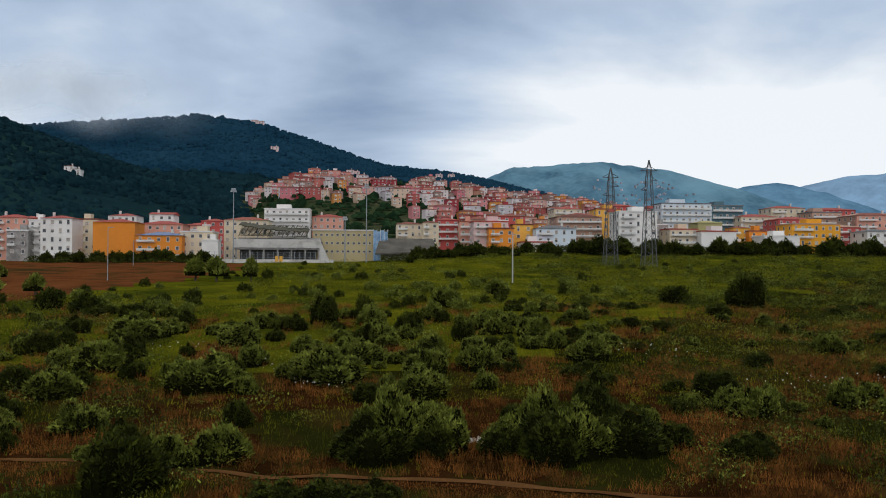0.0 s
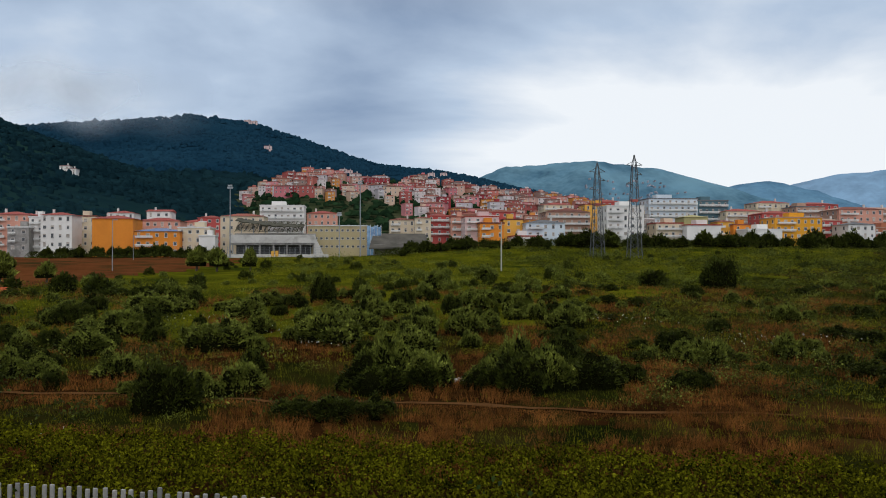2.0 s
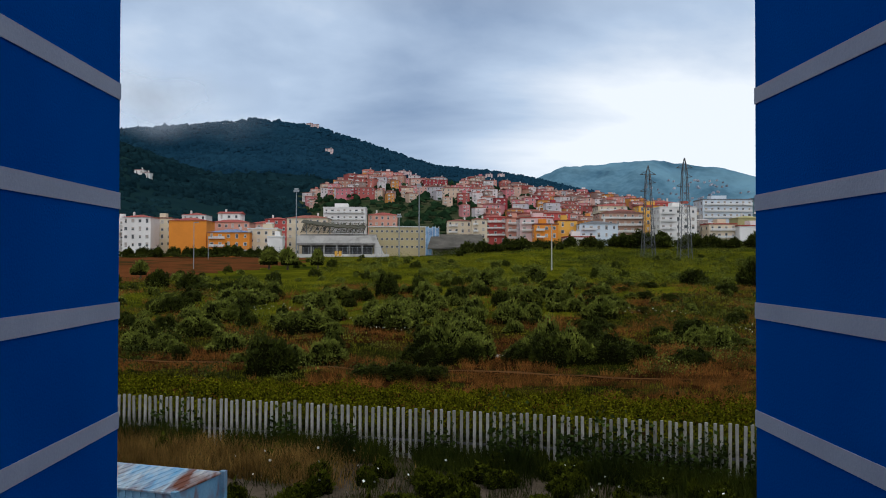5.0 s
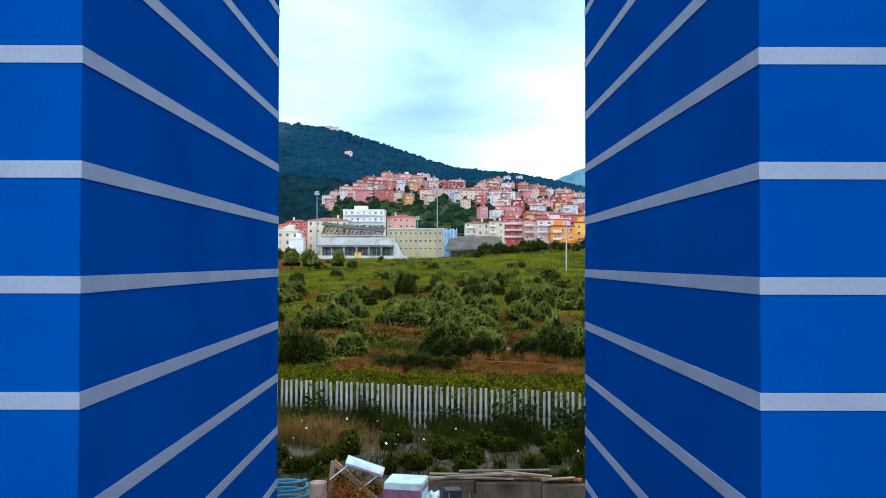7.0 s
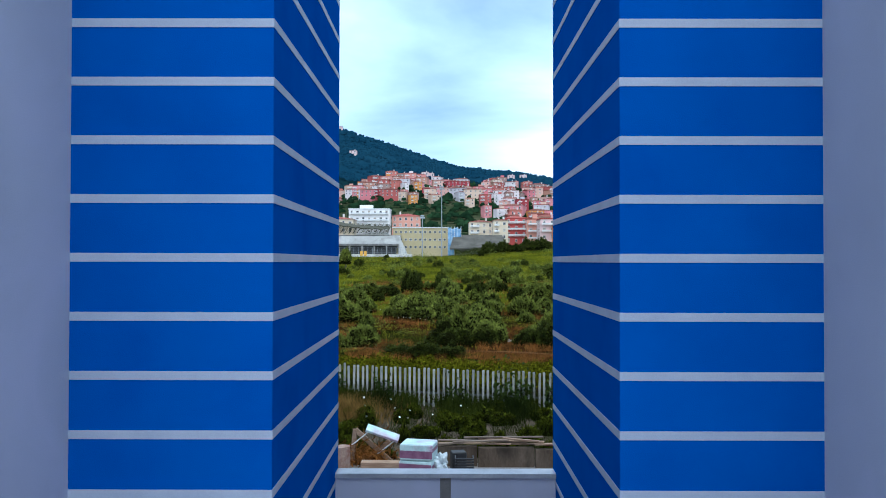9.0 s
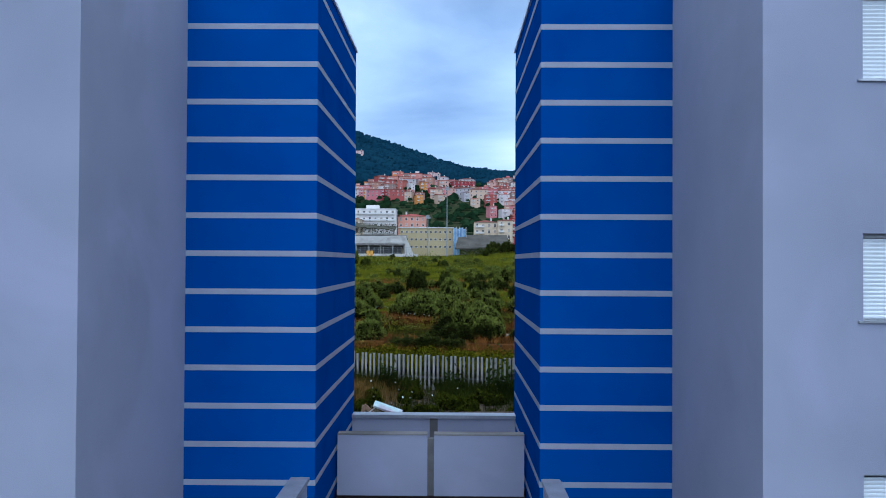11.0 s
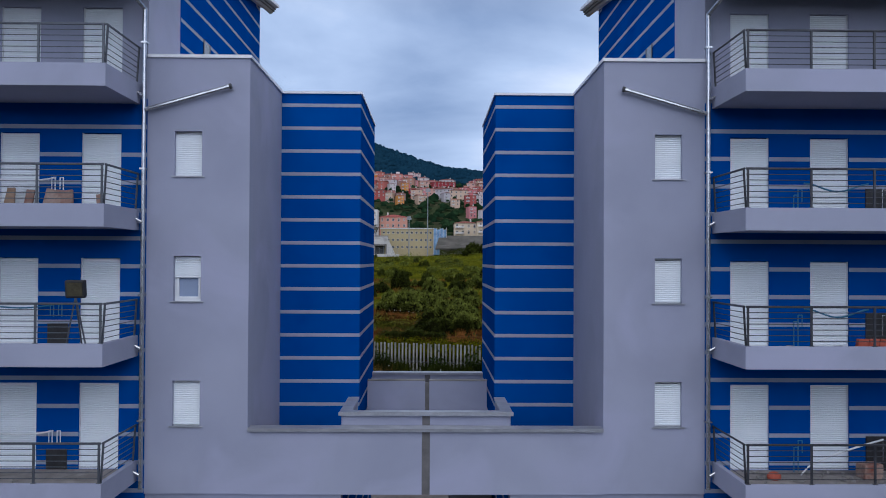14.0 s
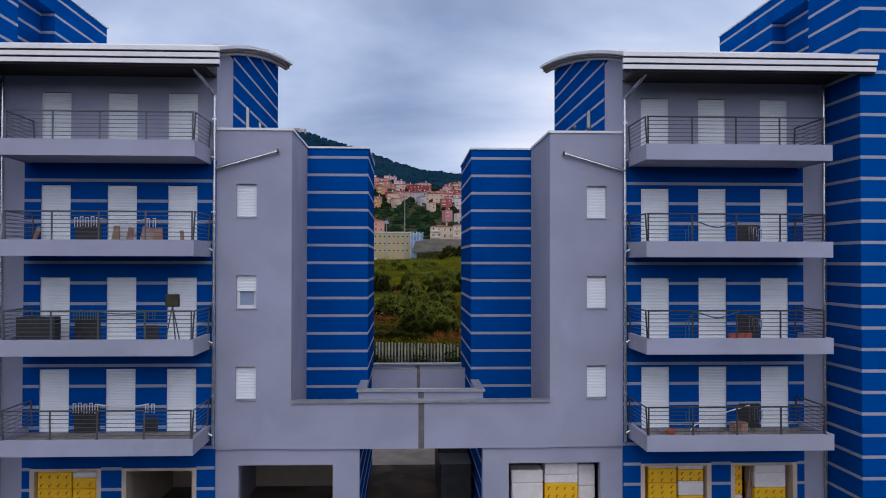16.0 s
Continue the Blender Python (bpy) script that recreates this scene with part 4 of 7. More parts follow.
while len(low) < 16000:
    x = rng.uniform(-27, 20)
    y = fence_y(x) + 0.25 + 3.0 * rng.random() ** 1.5
    low.append((x, y, land(x, y) + 1.15 * rng.random()))
tagged(new("undergrowth", quads("undergrowth", np.array(low), rng.uniform(0.08, 0.2, len(low)), LEAF_DARK, 0.3, 1.6)), "dark leaf layer giving the shade beneath the bramble behind the fence", "undergrowth", "", "stuff")
iv = []
while len(iv) < 12000:
    x = rng.uniform(-24, 18)
    if noise.noise((x / 1.4, 3, 5)) > (0.05 if x < 2 else -0.25):
        iv.append((x, fence_y(x) - 0.1 + rng.normal(0, 0.12), land(x, fence_y(x)) + abs(rng.normal(0, 0.55 if x < 2 else 0.8)) * (0.5 + 0.9 * rng.random()) + 0.05))
tagged(new("climbing_vines", quads("climbing_vines", np.array(iv), rng.uniform(0.09, 0.18, len(iv)), LEAF_VINE, 0.2, 1.5)), "green vines climbing over the fence slats", "vine", "", "stuff")
fl = []
for cx, cy, n, sp in ((-18, 106, 26, 2), (-3, 85.2, 30, 1.6), (-9.6, 92.7, 22, 2.0), (37.6, 83.5, 70, 3.2), (28.5, 100.7, 30, 2.5), (-4, 32.5, 18, 2.5), (3, 31, 10, 3), (-15.5, 52, 16, 1.2), (8.5, 29.5, 14, 2.5), (-10, 48, 12, 2)):
    for _ in range(n):
        x, y = cx + rng.normal(0, sp), cy + rng.normal(0, sp * 0.8)
        fl.append((x, y, land(x, y) + rng.uniform(0.45, 0.8)))
tagged(new("daisies", quads("daisies", np.array(fl), rng.uniform(0.07, 0.14, len(fl)), PETAL, 0.0, 1.0)), "small white daisies scattered in the grass", "flower", "", "stuff")

# low scrub and herbs between the shrubs
def scrub(name, label, n, per, size, material, test):
    c = []
    while len(c) < n:
        y = 58 + 270 * rng.random() ** 1.25
        x = (rng.random() - 0.44) * 1.2 * (y + 10)
        if test(x, y) and path_free(x, y) and not (x < -24 - 0.12 * (y - 190) and y > 165):
            c.append((x, y, land(x, y), size * rng.uniform(0.5, 1.5) * (0.8 + y / 200)))
    c = np.repeat(np.array(c), per, 0)
    d = rng.normal(size=(len(c), 3)) * 0.42
    d[:, 2] = np.abs(d[:, 2]) * 0.6
    p = c[:, :3] + d * c[:, 3:]
    ob = new(name, quads(name, p, c[:, 3] * rng.uniform(0.025, 0.065, len(c)), material, 0.6, 2.0))
    return tagged(ob, label, "scrub", "", "stuff")


LEAF_HERB = surface("yellow_green_herbs", (0.044, 0.056, 0.002), (0.205, 0.200, 0.009), 0.5, 0.75, 0.0, fine=4, island=0.5, spec=0.08)
scrub("low_scrub", "low grey-green scrub between the shrubs", 420, 150, 1.3, LEAF_OLIVE, lambda x, y: noise.noise((x / 14, y / 14, 17)) > -0.1)
scrub("herbs", "yellow-green herbs growing in patches", 2300, 60, 0.9, LEAF_HERB, lambda x, y: y > 80 and noise.noise((x / 11, y / 11, 27)) > -0.05)
scrub("dark_scrub", "dark low bramble patches in the grass", 230, 170, 1.4, LEAF_DARK, lambda x, y: noise.noise((x / 16, y / 16, 37)) > 0.12)

# Bramble plus extra dark scrub that imitates a vignette at the field's sides
scrub("edge_darkening_scrub", "dark bramble and added scrub that darken the sides of the field", 1500, 70, 1.5, LEAF_DARK, lambda x, y: y > 62 and (x > 0.16 * y + 8 or x < -0.22 * y + 4) and noise.noise((x / 12, y / 12, 47)) > -0.2)


def verge_spot():
    while True:
        x = rng.uniform(-45, 22)
        y = 61.5 - 0.27 * x + 0.5 * math.sin(x * 0.35) - 0.45 - 1.6 * rng.random()
        if y > fence_y(x) + 9:
            return x, y


blades("path_grass", "dry grass along the footpath", 14000, verge_spot, 0.12, 0.012, BLADE_DRY)

# footpath: bare earth trodden across the field
PATHSOIL = surface("trodden_earth", (0.070, 0.033, 0.012), (0.130, 0.062, 0.024), 0.8, 0.95, 0.3, fine=6, spec=0.0)
v, f = [], []
for i in range(126):
    x = -50 + i * 0.75
    yc = 61.5 - 0.27 * x + 0.5 * math.sin(x * 0.35)
    wd = 0.30 + 0.22 * noise.noise((x / 2, 1, 1))
    for k in (-1, -0.33, 0.33, 1):
        yy = yc + k * wd
        v.append((x, yy, land(x, yy) + 0.05 - 0.03 * (1 - abs(k))))
    if i:
        for k in range(3):
            a = 4 * (i - 1) + k
            f.append((a, a + 1, a + 5, a + 4))
tagged(new("path", mesh("path", v, f, PATHSOIL)), "narrow trodden earth footpath across the field", "path", "", "structure")
RUBBLE = surface("pale_rubble", (0.42, 0.40, 0.36), (0.6, 0.58, 0.53), 3, 0.9, 0.3)
bm = bmesh.new()
for i in range(46):
    x, y = 6.9 + rng.normal(0, 0.75), 68.9 + rng.normal(0, 0.4)
    m = Matrix.Translation((x, y, land(x, y) + 0.12)) @ Euler(tuple(rng.uniform(0, 3, 3))).to_matrix().to_4x4() @ Matrix.Diagonal((0.30, 0.10, 0.06, 1))
    bmesh.ops.create_cube(bm, size=1, matrix=m)
tagged(part("rubble_heap", bm, RUBBLE, None), "heap of pale broken rubble and sticks", "rubble", "", "stuff")

# concrete fence along the yard
FENCE = surface("weathered_concrete_slat", (0.22, 0.21, 0.195), (0.42, 0.405, 0.38), 1.5, 0.92, 0.4, fine=14, spread=0.22, spec=0.1)
fence = thing("concrete_fence", (0, fence_y(0), 1.4), "weathered grey precast concrete slat fence overgrown with vines", "fence")
slat = bmesh.new()
box(slat, -0.062, 0.062, -0.035, 0.035, 0, 2.1, 0.012)
sm = bpy.data.meshes.new("slat")
slat.to_mesh(sm)
slat.free()
sm.materials.append(FENCE)
turn = math.atan(-0.29)
N = 156
for i in range(N):
    x = -23.5 + i * 0.277 * math.cos(turn)
    ob = new("slat", sm)
    ob.location, ob.rotation_euler = (x, fence_y(x), 1.4 + 0.04 * math.sin(i * 2.1) + (0.10 if i % 37 == 30 else 0)), (0.02 * math.sin(i * 1.7), 0.012 * math.sin(i * 3.3), turn)
    place(ob, fence)
for z in (2.16, 1.55):
    bm = bmesh.new()
    bmesh.ops.create_cube(bm, size=1, matrix=Matrix.Translation((-3, fence_y(-3) + 0.06, z)) @ Euler((0, 0, turn)).to_matrix().to_4x4() @ Matrix.Diagonal((43, 0.06, 0.09, 1)))
    part("rail", bm, DARKGAP, fence)
# ---- trees, poles, pylons ----
def tree(x, y, w, h, me, label, group="trees along the field", stem=0.35):
    z = land(x, y)
    t = thing("tree", (x, y, z - 0.1), label, "tree", group)
    bm = bmesh.new()
    bar(bm, (x, y, z - 0.2), (x + 0.05 * w, y, z + h * 0.5), 0.045 * w, 7, 0.025 * w)
    for k in range(4):
        a = k * 1.6 + x
        bar(bm, (x, y, z + h * stem), (x + 0.28 * w * math.cos(a), y + 0.28 * w * math.sin(a), z + h * (stem + 0.3)), 0.022 * w, 5, 0.01 * w)
    part("trunk", bm, BARK, t)
    c = new("crown", me)
    c.location, c.scale, c.rotation_euler = (x, y, z + h * stem * 0.75), (w, w, h * (1 - stem * 0.75)), (0, 0, x)
    place(c, t)
    return t


TREE_CROWNS = [clump(40 + i, 1800, 0.12, LEAF_DARK, 12) for i in range(3)]
OLIVE_CROWNS = [clump(50 + i, 2000, 0.11, LEAF_OLIVE, 10) for i in range(2)]
for i, (x, y, w, h) in enumerate(((-39, 210, 6.5, 7), (-34, 208, 6.5, 7.5), (-26, 205, 4.5, 7), (-64, 165, 6, 6), (-72, 178, 6.5, 7), (-78, 200, 6, 6), (-92, 210, 7, 7), (-56, 165, 4.5, 5))):
    tree(x, y, w, h, OLIVE_CROWNS[i % 2], "olive tree standing on red-brown soil", "olive trees", stem=0.2)
for i in range(70):
    x = 14 + i * 3.5 + float(rng.normal(0, 1.5))
    y = 326 + float(rng.normal(0, 6)) - (8 if i % 5 == 0 else 0)
    h = float(rng.uniform(4, 9)) * (0.8 if x < 60 else 1)
    tree(x, y, h * float(rng.uniform(1.1, 1.7)), h, TREE_CROWNS[i % 3], "dark green tree in the hedge row before the town", stem=0.06)
for i in range(22):
    x = -118 + i * 4.3
    if not -62 < x < -20:
        h = float(rng.uniform(3.5, 6.5))
        tree(x, 336 + float(rng.normal(0, 3)), h * 1.3, h, TREE_CROWNS[i % 3], "dark green tree in front of the houses", stem=0.06)
hd = []
while len(hd) < 42000:
    x = rng.uniform(4, 262) if rng.random() < 0.8 else rng.uniform(-124, -62)
    y = (329 if x > 0 else 333) + rng.normal(0, 2.5)
    hd.append((x, y, land(x, y) + ((2.6 if x > 0 else 1.5) + 1.6 * noise.noise((x / 5, y / 5, 14))) * rng.random() ** 0.7))
tagged(new("hedge", quads("hedge", np.array(hd), rng.uniform(0.15, 0.42, len(hd)), LEAF_DARK, 0.3, 1.6)), "dark overgrown hedge between the field and the houses", "hedge", "", "stuff")

POLE = surface("pale_pole", (0.36, 0.34, 0.30), (0.48, 0.46, 0.42), 1, 0.8, 0.2)
GALV = surface("galvanised_steel", (0.22, 0.24, 0.26), (0.34, 0.36, 0.38), 2, 0.5, 0.05, 0.5)
LATTICE = surface("dark_lattice_steel", (0.05, 0.055, 0.06), (0.10, 0.105, 0.11), 1, 0.6, 0.05, 0.3)
REDPAINT = surface("red_marking_paint", (0.35, 0.06, 0.04), (0.45, 0.09, 0.06), 1, 0.6, 0.05)


def pole(x, y, h, r, label, material=POLE, arm=False):
    z = land(x, y)
    t = thing("pole", (x, y, z), label, "pole")
    bm = bmesh.new()
    bar(bm, (x, y, z - 0.3), (x, y, z + h), r, 8, r * 0.7)
    part("mast", bm, material, t)
    if arm:
        boxes("lamp_head", [(x, x + 1.1, y - 0.15, y + 0.15, z + h - 0.1, z + h + 0.08)], GALV, t)
    else:
        boxes("crossarm", [(x - 0.7, x + 0.7, y - 0.06, y + 0.06, z + h - 0.6, z + h - 0.48)], GALV, t)
    return t


pole(31.4, 200, 11.2, 0.17, "pale concrete utility pole standing in the field")
pole(-56.4, 204.5, 11.5, 0.11, "galvanised street lamp beside the bare soil", GALV, True)
pole(-62.0, 141, 9.6, 0.10, "galvanised street lamp beside the bare soil", GALV, True)
pole(-59.4, 141, 7.0, 0.14, "short pale concrete post beside a lamp")
pole(-75, 290, 8, 0.10, "galvanised street lamp beside the bare soil", GALV, True)


def pylon(x, y, h):
    """A lattice tower of four legs with three pairs of arms."""
    z0 = land(x, y) - 0.3
    t = thing("lattice_pylon", (x, y, z0), "dark steel lattice power pylon standing in the field", "pylon", "power pylons")

    def half(k):
        return 2.3 * (1 - k) ** 1.1 * 0.62 + 0.62 if k < 0.9 else 0.62 * (1 - (k - 0.9) / 0.1) + 0.05
    ks = [i / 12 for i in range(13)]
    sides = ((-1, -1), (1, -1), (1, 1), (-1, 1))
    for sx, sy in sides:
        bm = bmesh.new()
        rings = [[bm.verts.new((x + sx * half(a) + dx, y + sy * half(a) + dy, z0 + a * h)) for dx, dy in ((-0.1, -0.1), (0.1, -0.1), (0.1, 0.1), (-0.1, 0.1))] for a in ks]
        for p, q in zip(rings, rings[1:]):
            for k in range(4):
                bm.faces.new((p[k], p[(k + 1) % 4], q[(k + 1) % 4], q[k]))
        bm.faces.new(rings[0]), bm.faces.new(rings[-1])
        part("leg", bm, LATTICE, t)
    for n, (p, q) in enumerate(zip(sides, sides[1:] + sides[:1])):
        bm = bmesh.new()
        for a, b in zip(ks, ks[1:]):
            bar(bm, (x + p[0] * half(a), y + p[1] * half(a), z0 + a * h), (x + q[0] * half(b), y + q[1] * half(b), z0 + b * h), 0.05, 3)
            bar(bm, (x + q[0] * half(a), y + q[1] * half(a), z0 + a * h), (x + p[0] * half(b), y + p[1] * half(b), z0 + b * h), 0.05, 3)
        part("bracing", bm, LATTICE, t)
    for k in (0.72, 0.81, 0.90):
        bm = bmesh.new()
        for s in (-1, 1):
            if (k == 0.81) == (s > 0) or k == 0.90:
                bar(bm, (x + s * 0.5, y, z0 + k * h), (x + s * 2.7, y, z0 + k * h + 0.1), 0.12, 4)
                bar(bm, (x + s * 0.5, y, z0 + k * h + 1.3), (x + s * 2.7, y, z0 + k * h + 0.1), 0.09, 4)
        part("arm", bm, LATTICE, t)
    boxes("marking_band", [(x - 1.0, x + 1.0, y - 1.0, y + 1.0, z0 + 0.55 * h, z0 + 0.575 * h)], REDPAINT, t)
    return t


pylon(77.2, 280, 32)
pylon(88.5, 276, 34.5)

# ---- the town ----
def palette(name, colours, rough=0.85):
    m = surface(name, (0.9, 0.9, 0.9), (1, 1, 1), 0.2, rough, 0.0, fine=1.0, spread=0.01)
    n, l = m.node_tree.nodes, m.node_tree.links
    oi, ramp = n.new("ShaderNodeObjectInfo"), n.new("ShaderNodeValToRGB")
    ramp.color_ramp.interpolation = "CONSTANT"
    el = ramp.color_ramp.elements
    el[0].color, el[1].position, el[1].color = (*colours[0], 1), 1 / len(colours), (*colours[1], 1)
    for i, c in enumerate(colours[2:], 2):
        el.new(i / len(colours)).color = (*c, 1)
    l.new(oi.outputs["Random"], ramp.inputs[0])
    mx = n.new("ShaderNodeMix")
    mx.data_type, mx.blend_type = "RGBA", "MULTIPLY"
    mx.inputs[0].default_value = 0.6
    p = n["Principled BSDF"]
    old = p.inputs["Base Color"].links[0].from_socket
    l.new(ramp.outputs[0], mx.inputs[6]), l.new(old, mx.inputs[7]), l.new(mx.outputs[2], p.inputs["Base Color"])
    return m


HOUSEWALL = palette("painted_house_walls", ((0.50, 0.15, 0.12), (0.60, 0.43, 0.32), (0.56, 0.17, 0.19), (0.66, 0.58, 0.58), (0.42, 0.22, 0.16), (0.30, 0.030, 0.040), (0.56, 0.24, 0.20), (0.58, 0.24, 0.05), (0.60, 0.38, 0.31), (0.36, 0.08, 0.07), (0.50, 0.46, 0.49), (0.58, 0.22, 0.23), (0.30, 0.19, 0.16), (0.62, 0.36, 0.30)))
ROOF = surface("terracotta_tiles", (0.12, 0.030, 0.020), (0.26, 0.075, 0.045), 0.5, 0.9, 0.0, fine=3, spread=0.4)
WINDOWDARK = surface("dark_window", (0.035, 0.04, 0.05), (0.08, 0.085, 0.09), 0.5, 0.25, 0.0, spread=0.3)
SLABWHITE = surface("white_balcony_edge", (0.55, 0.54, 0.53), (0.68, 0.67, 0.65), 0.4, 0.85, 0.0)
FRAMEPALE = surface("pale_window_surround", (0.50, 0.47, 0.45), (0.62, 0.59, 0.56), 0.5, 0.8, 0.0)
BLIND = surface("lowered_blind", (0.22, 0.17, 0.13), (0.46, 0.42, 0.38), 0.5, 0.8, 0.0, spread=0.3)


def window_mesh(blind):
    """A dark pane in a pale surround with a projecting sill, its blind part-way down, all of one piece."""
    xs, zs = (-0.62, -0.5, 0.5, 0.62), (-0.86, -0.72, 0.7 - 1.41 * blind, 0.71, 0.82)
    v = [(x, -0.2 if k < 2 and z < -0.8 else -0.07 if i in (0, 3) or k in (0, 4) else -0.05, z) for k, z in enumerate(zs) for i, x in enumerate(xs)]
    v += [(x, 0.1, z) for x, z in ((xs[0], zs[0]), (xs[3], zs[0]), (xs[3], zs[4]), (xs[0], zs[4]))]
    f, m = [], []
    for k in range(4):
        for i in range(3):
            a = 4 * k + i
            f.append((a, a + 1, a + 5, a + 4))
            m.append(0 if i == 1 and k == 1 else 2 if i == 1 and k == 2 else 1)
    f += [(20, 21, 3, 2, 1, 0), (23, 16, 17, 18, 19, 22), (20, 0, 4, 8, 12, 16, 23), (21, 22, 19, 15, 11, 7, 3)]
    m += [1, 1, 1, 1]
    me = mesh("window", v, f, WINDOWDARK)
    me.materials.append(FRAMEPALE)
    me.materials.append(BLIND)
    me.polygons.foreach_set("material_index", m)
    return me


WINDOWS = [window_mesh(b) for b in (0.03, 0.45, 0.95, 0.25)]
WINMESH = WINDOWS[0]


def house(at, w, d, h, roof, wall=None, label="", floors=None, roofmat=None, balcony=False, group="town houses", turn=0.0, kind="house", gap=3.4, pitch=0.11, sides=True):
    """A house: walls, a hipped, gabled or flat roof, windows on the front and one side, balconies where it has them."""
    t = thing(kind, (0, 0, 0), label or "painted house with terracotta roof on the hillside", kind, group)
    boxes("wall", [(-w / 2, w / 2, -d / 2, d / 2, -4, h)], wall or HOUSEWALL, t)
    bm = bmesh.new()
    o = 0.5
    if roof == "flat":
        box(bm, -w / 2 - 0.25, w / 2 + 0.25, -d / 2 - 0.25, d / 2 + 0.25, h, h + 0.5)
    else:
        rise = min(w, d) * pitch
        inset = min(w, d) * 0.5 if roof == "hip" else 0
        a = [bm.verts.new(p) for p in ((-w / 2 - o, -d / 2 - o, h), (w / 2 + o, -d / 2 - o, h), (w / 2 + o, d / 2 + o, h), (-w / 2 - o, d / 2 + o, h))]
        r0, r1 = bm.verts.new((-w / 2 - o + inset, 0, h + rise)), bm.verts.new((w / 2 + o - inset, 0, h + rise))
        for f in ((a[0], a[1], r1, r0), (a[1], a[2], r1), (a[2], a[3], r0, r1), (a[3], a[0], r0), (a[3], a[2], a[1], a[0])):
            bm.faces.new(f)
    part("roof", bm, roofmat or (SLABWHITE if roof == "flat" else ROOF), t)
    floors = 0 if balcony == "blank" else floors or max(2, int(h / 3.1))
    for k in range(floors):
        z = h - 1.5 - k * (h / floors if h / floors < 3.4 else 3.1)
        n = max(2, int(w / gap))
        for i in range(n):
            o2 = new("window", WINDOWS[(i * 5 + k * 3 + int(w * 7)) % 4])
            o2.location = (-w / 2 + (i + 0.5) * w / n, -d / 2, z)
            o2.scale = (0.8 + 0.35 * ((i * 7 + k * 3) % 4) / 3, 1, 1.2 if (i + k) % 3 == 0 else 0.9)
            place(o2, t)
        for i in range(max(1, int(d / 4.5)) if sides else 0):
            o2 = new("window", WINMESH)
            o2.location, o2.rotation_euler = (-w / 2, -d / 2 + (i + 0.5) * d / max(1, int(d / 4.5)), z), (0, 0, radians(-90))
            place(o2, t)
        if balcony and k < floors - (0 if floors < 3 else 1):
            x0, x1 = (-w / 2 + 0.6, -w * 0.08) if k % 2 == 0 or balcony == "left" else (w * 0.08, w / 2 - 0.6)
            if balcony == "both":
                x0, x1 = -w / 2 + 0.4, w / 2 - 0.4
            boxes("balcony", [(x0, x1, -d / 2 - 1.2, -d / 2, z - 1.15, z - 0.95), (x0, x1, -d / 2 - 1.2, -d / 2 - 1.12, z - 0.78, z - 0.2)], SLABWHITE, t)
    e = -1 if int(w * 10) % 2 else 1
    if roof == "flat":
        boxes("roof_room", [(e * w * 0.1 - w * 0.16, e * w * 0.1 + w * 0.16, -d * 0.1, d * 0.3, h + 0.5, h + 2.6)], wall or HOUSEWALL, t)
    else:
        boxes("chimney", [(e * w * 0.22 - 0.4, e * w * 0.22 + 0.4, -d * 0.1 - 0.35, -d * 0.1 + 0.35, h + 0.1, h + min(w, d) * pitch + 1.1)], FRAMEPALE, t)
    t.location, t.rotation_euler = at, (0, 0, turn)
    return t


def wallpaint(name, c):
    return surface(name, tuple(v * 0.9 for v in c), c, 0.15, 0.85, 0.0, fine=1.2, stain=tuple(v * 0.85 for v in c), stain_scale=0.12)


WHITE, CREAM, ORANGE, SALMON = wallpaint("white_paint", (0.74, 0.71, 0.68)), wallpaint("cream_paint", (0.64, 0.53, 0.38)), wallpaint("orange_paint", (0.70, 0.235, 0.02)), wallpaint("salmon_paint", (0.62, 0.30, 0.22))
YELLOW, RED, BROWN, SKYWHITE, TEAL, OLIVEP = wallpaint("yellow_paint", (0.72, 0.38, 0.06)), wallpaint("red_paint", (0.48, 0.08, 0.07)), wallpaint("brown_paint", (0.42, 0.25, 0.18)), wallpaint("pale_blue_paint", (0.58, 0.64, 0.70)), wallpaint("teal_paint", (0.08, 0.15, 0.18)), wallpaint("olive_paint", (0.40, 0.36, 0.16))
GREYROOF = surface("grey_roof", (0.10, 0.105, 0.115), (0.17, 0.175, 0.185), 0.3, 0.8, 0.0, spec=0.15)
HALLROOF = surface("weathered_hall_roof", (0.075, 0.07, 0.062), (0.13, 0.12, 0.105), 0.2, 0.9, 0.0, fine=1.0, spec=0.05)
REDROOF = surface("red_sheet_roof", (0.24, 0.026, 0.018), (0.34, 0.050, 0.03), 0.3, 0.7, 0.0)


PINK, AMBER, BRICKP = wallpaint("pale_pink_paint", (0.68, 0.48, 0.46)), wallpaint("amber_paint", (0.74, 0.33, 0.015)), wallpaint("brick_red_paint", (0.40, 0.14, 0.07))
SOLAR = surface("blue_solar_roof", (0.03, 0.06, 0.16), (0.06, 0.11, 0.26), 0.6, 0.25, 0.0, fine=2.0)


def street(rows):
    """x from, x to, distance, roof height, then paint, roof, balconies and what it is."""
    for x0, x1, y, top, paint, roof, rm, bal, label in rows:
        w = x1 - x0
        xm = (x0 + x1) / 2
        z = land(xm, y)
        house((xm, y + 6, z), w, min(14, w), top - z, roof, paint, label, None, rm, bal, "houses on the edge of town", kind="house", gap=2.9)


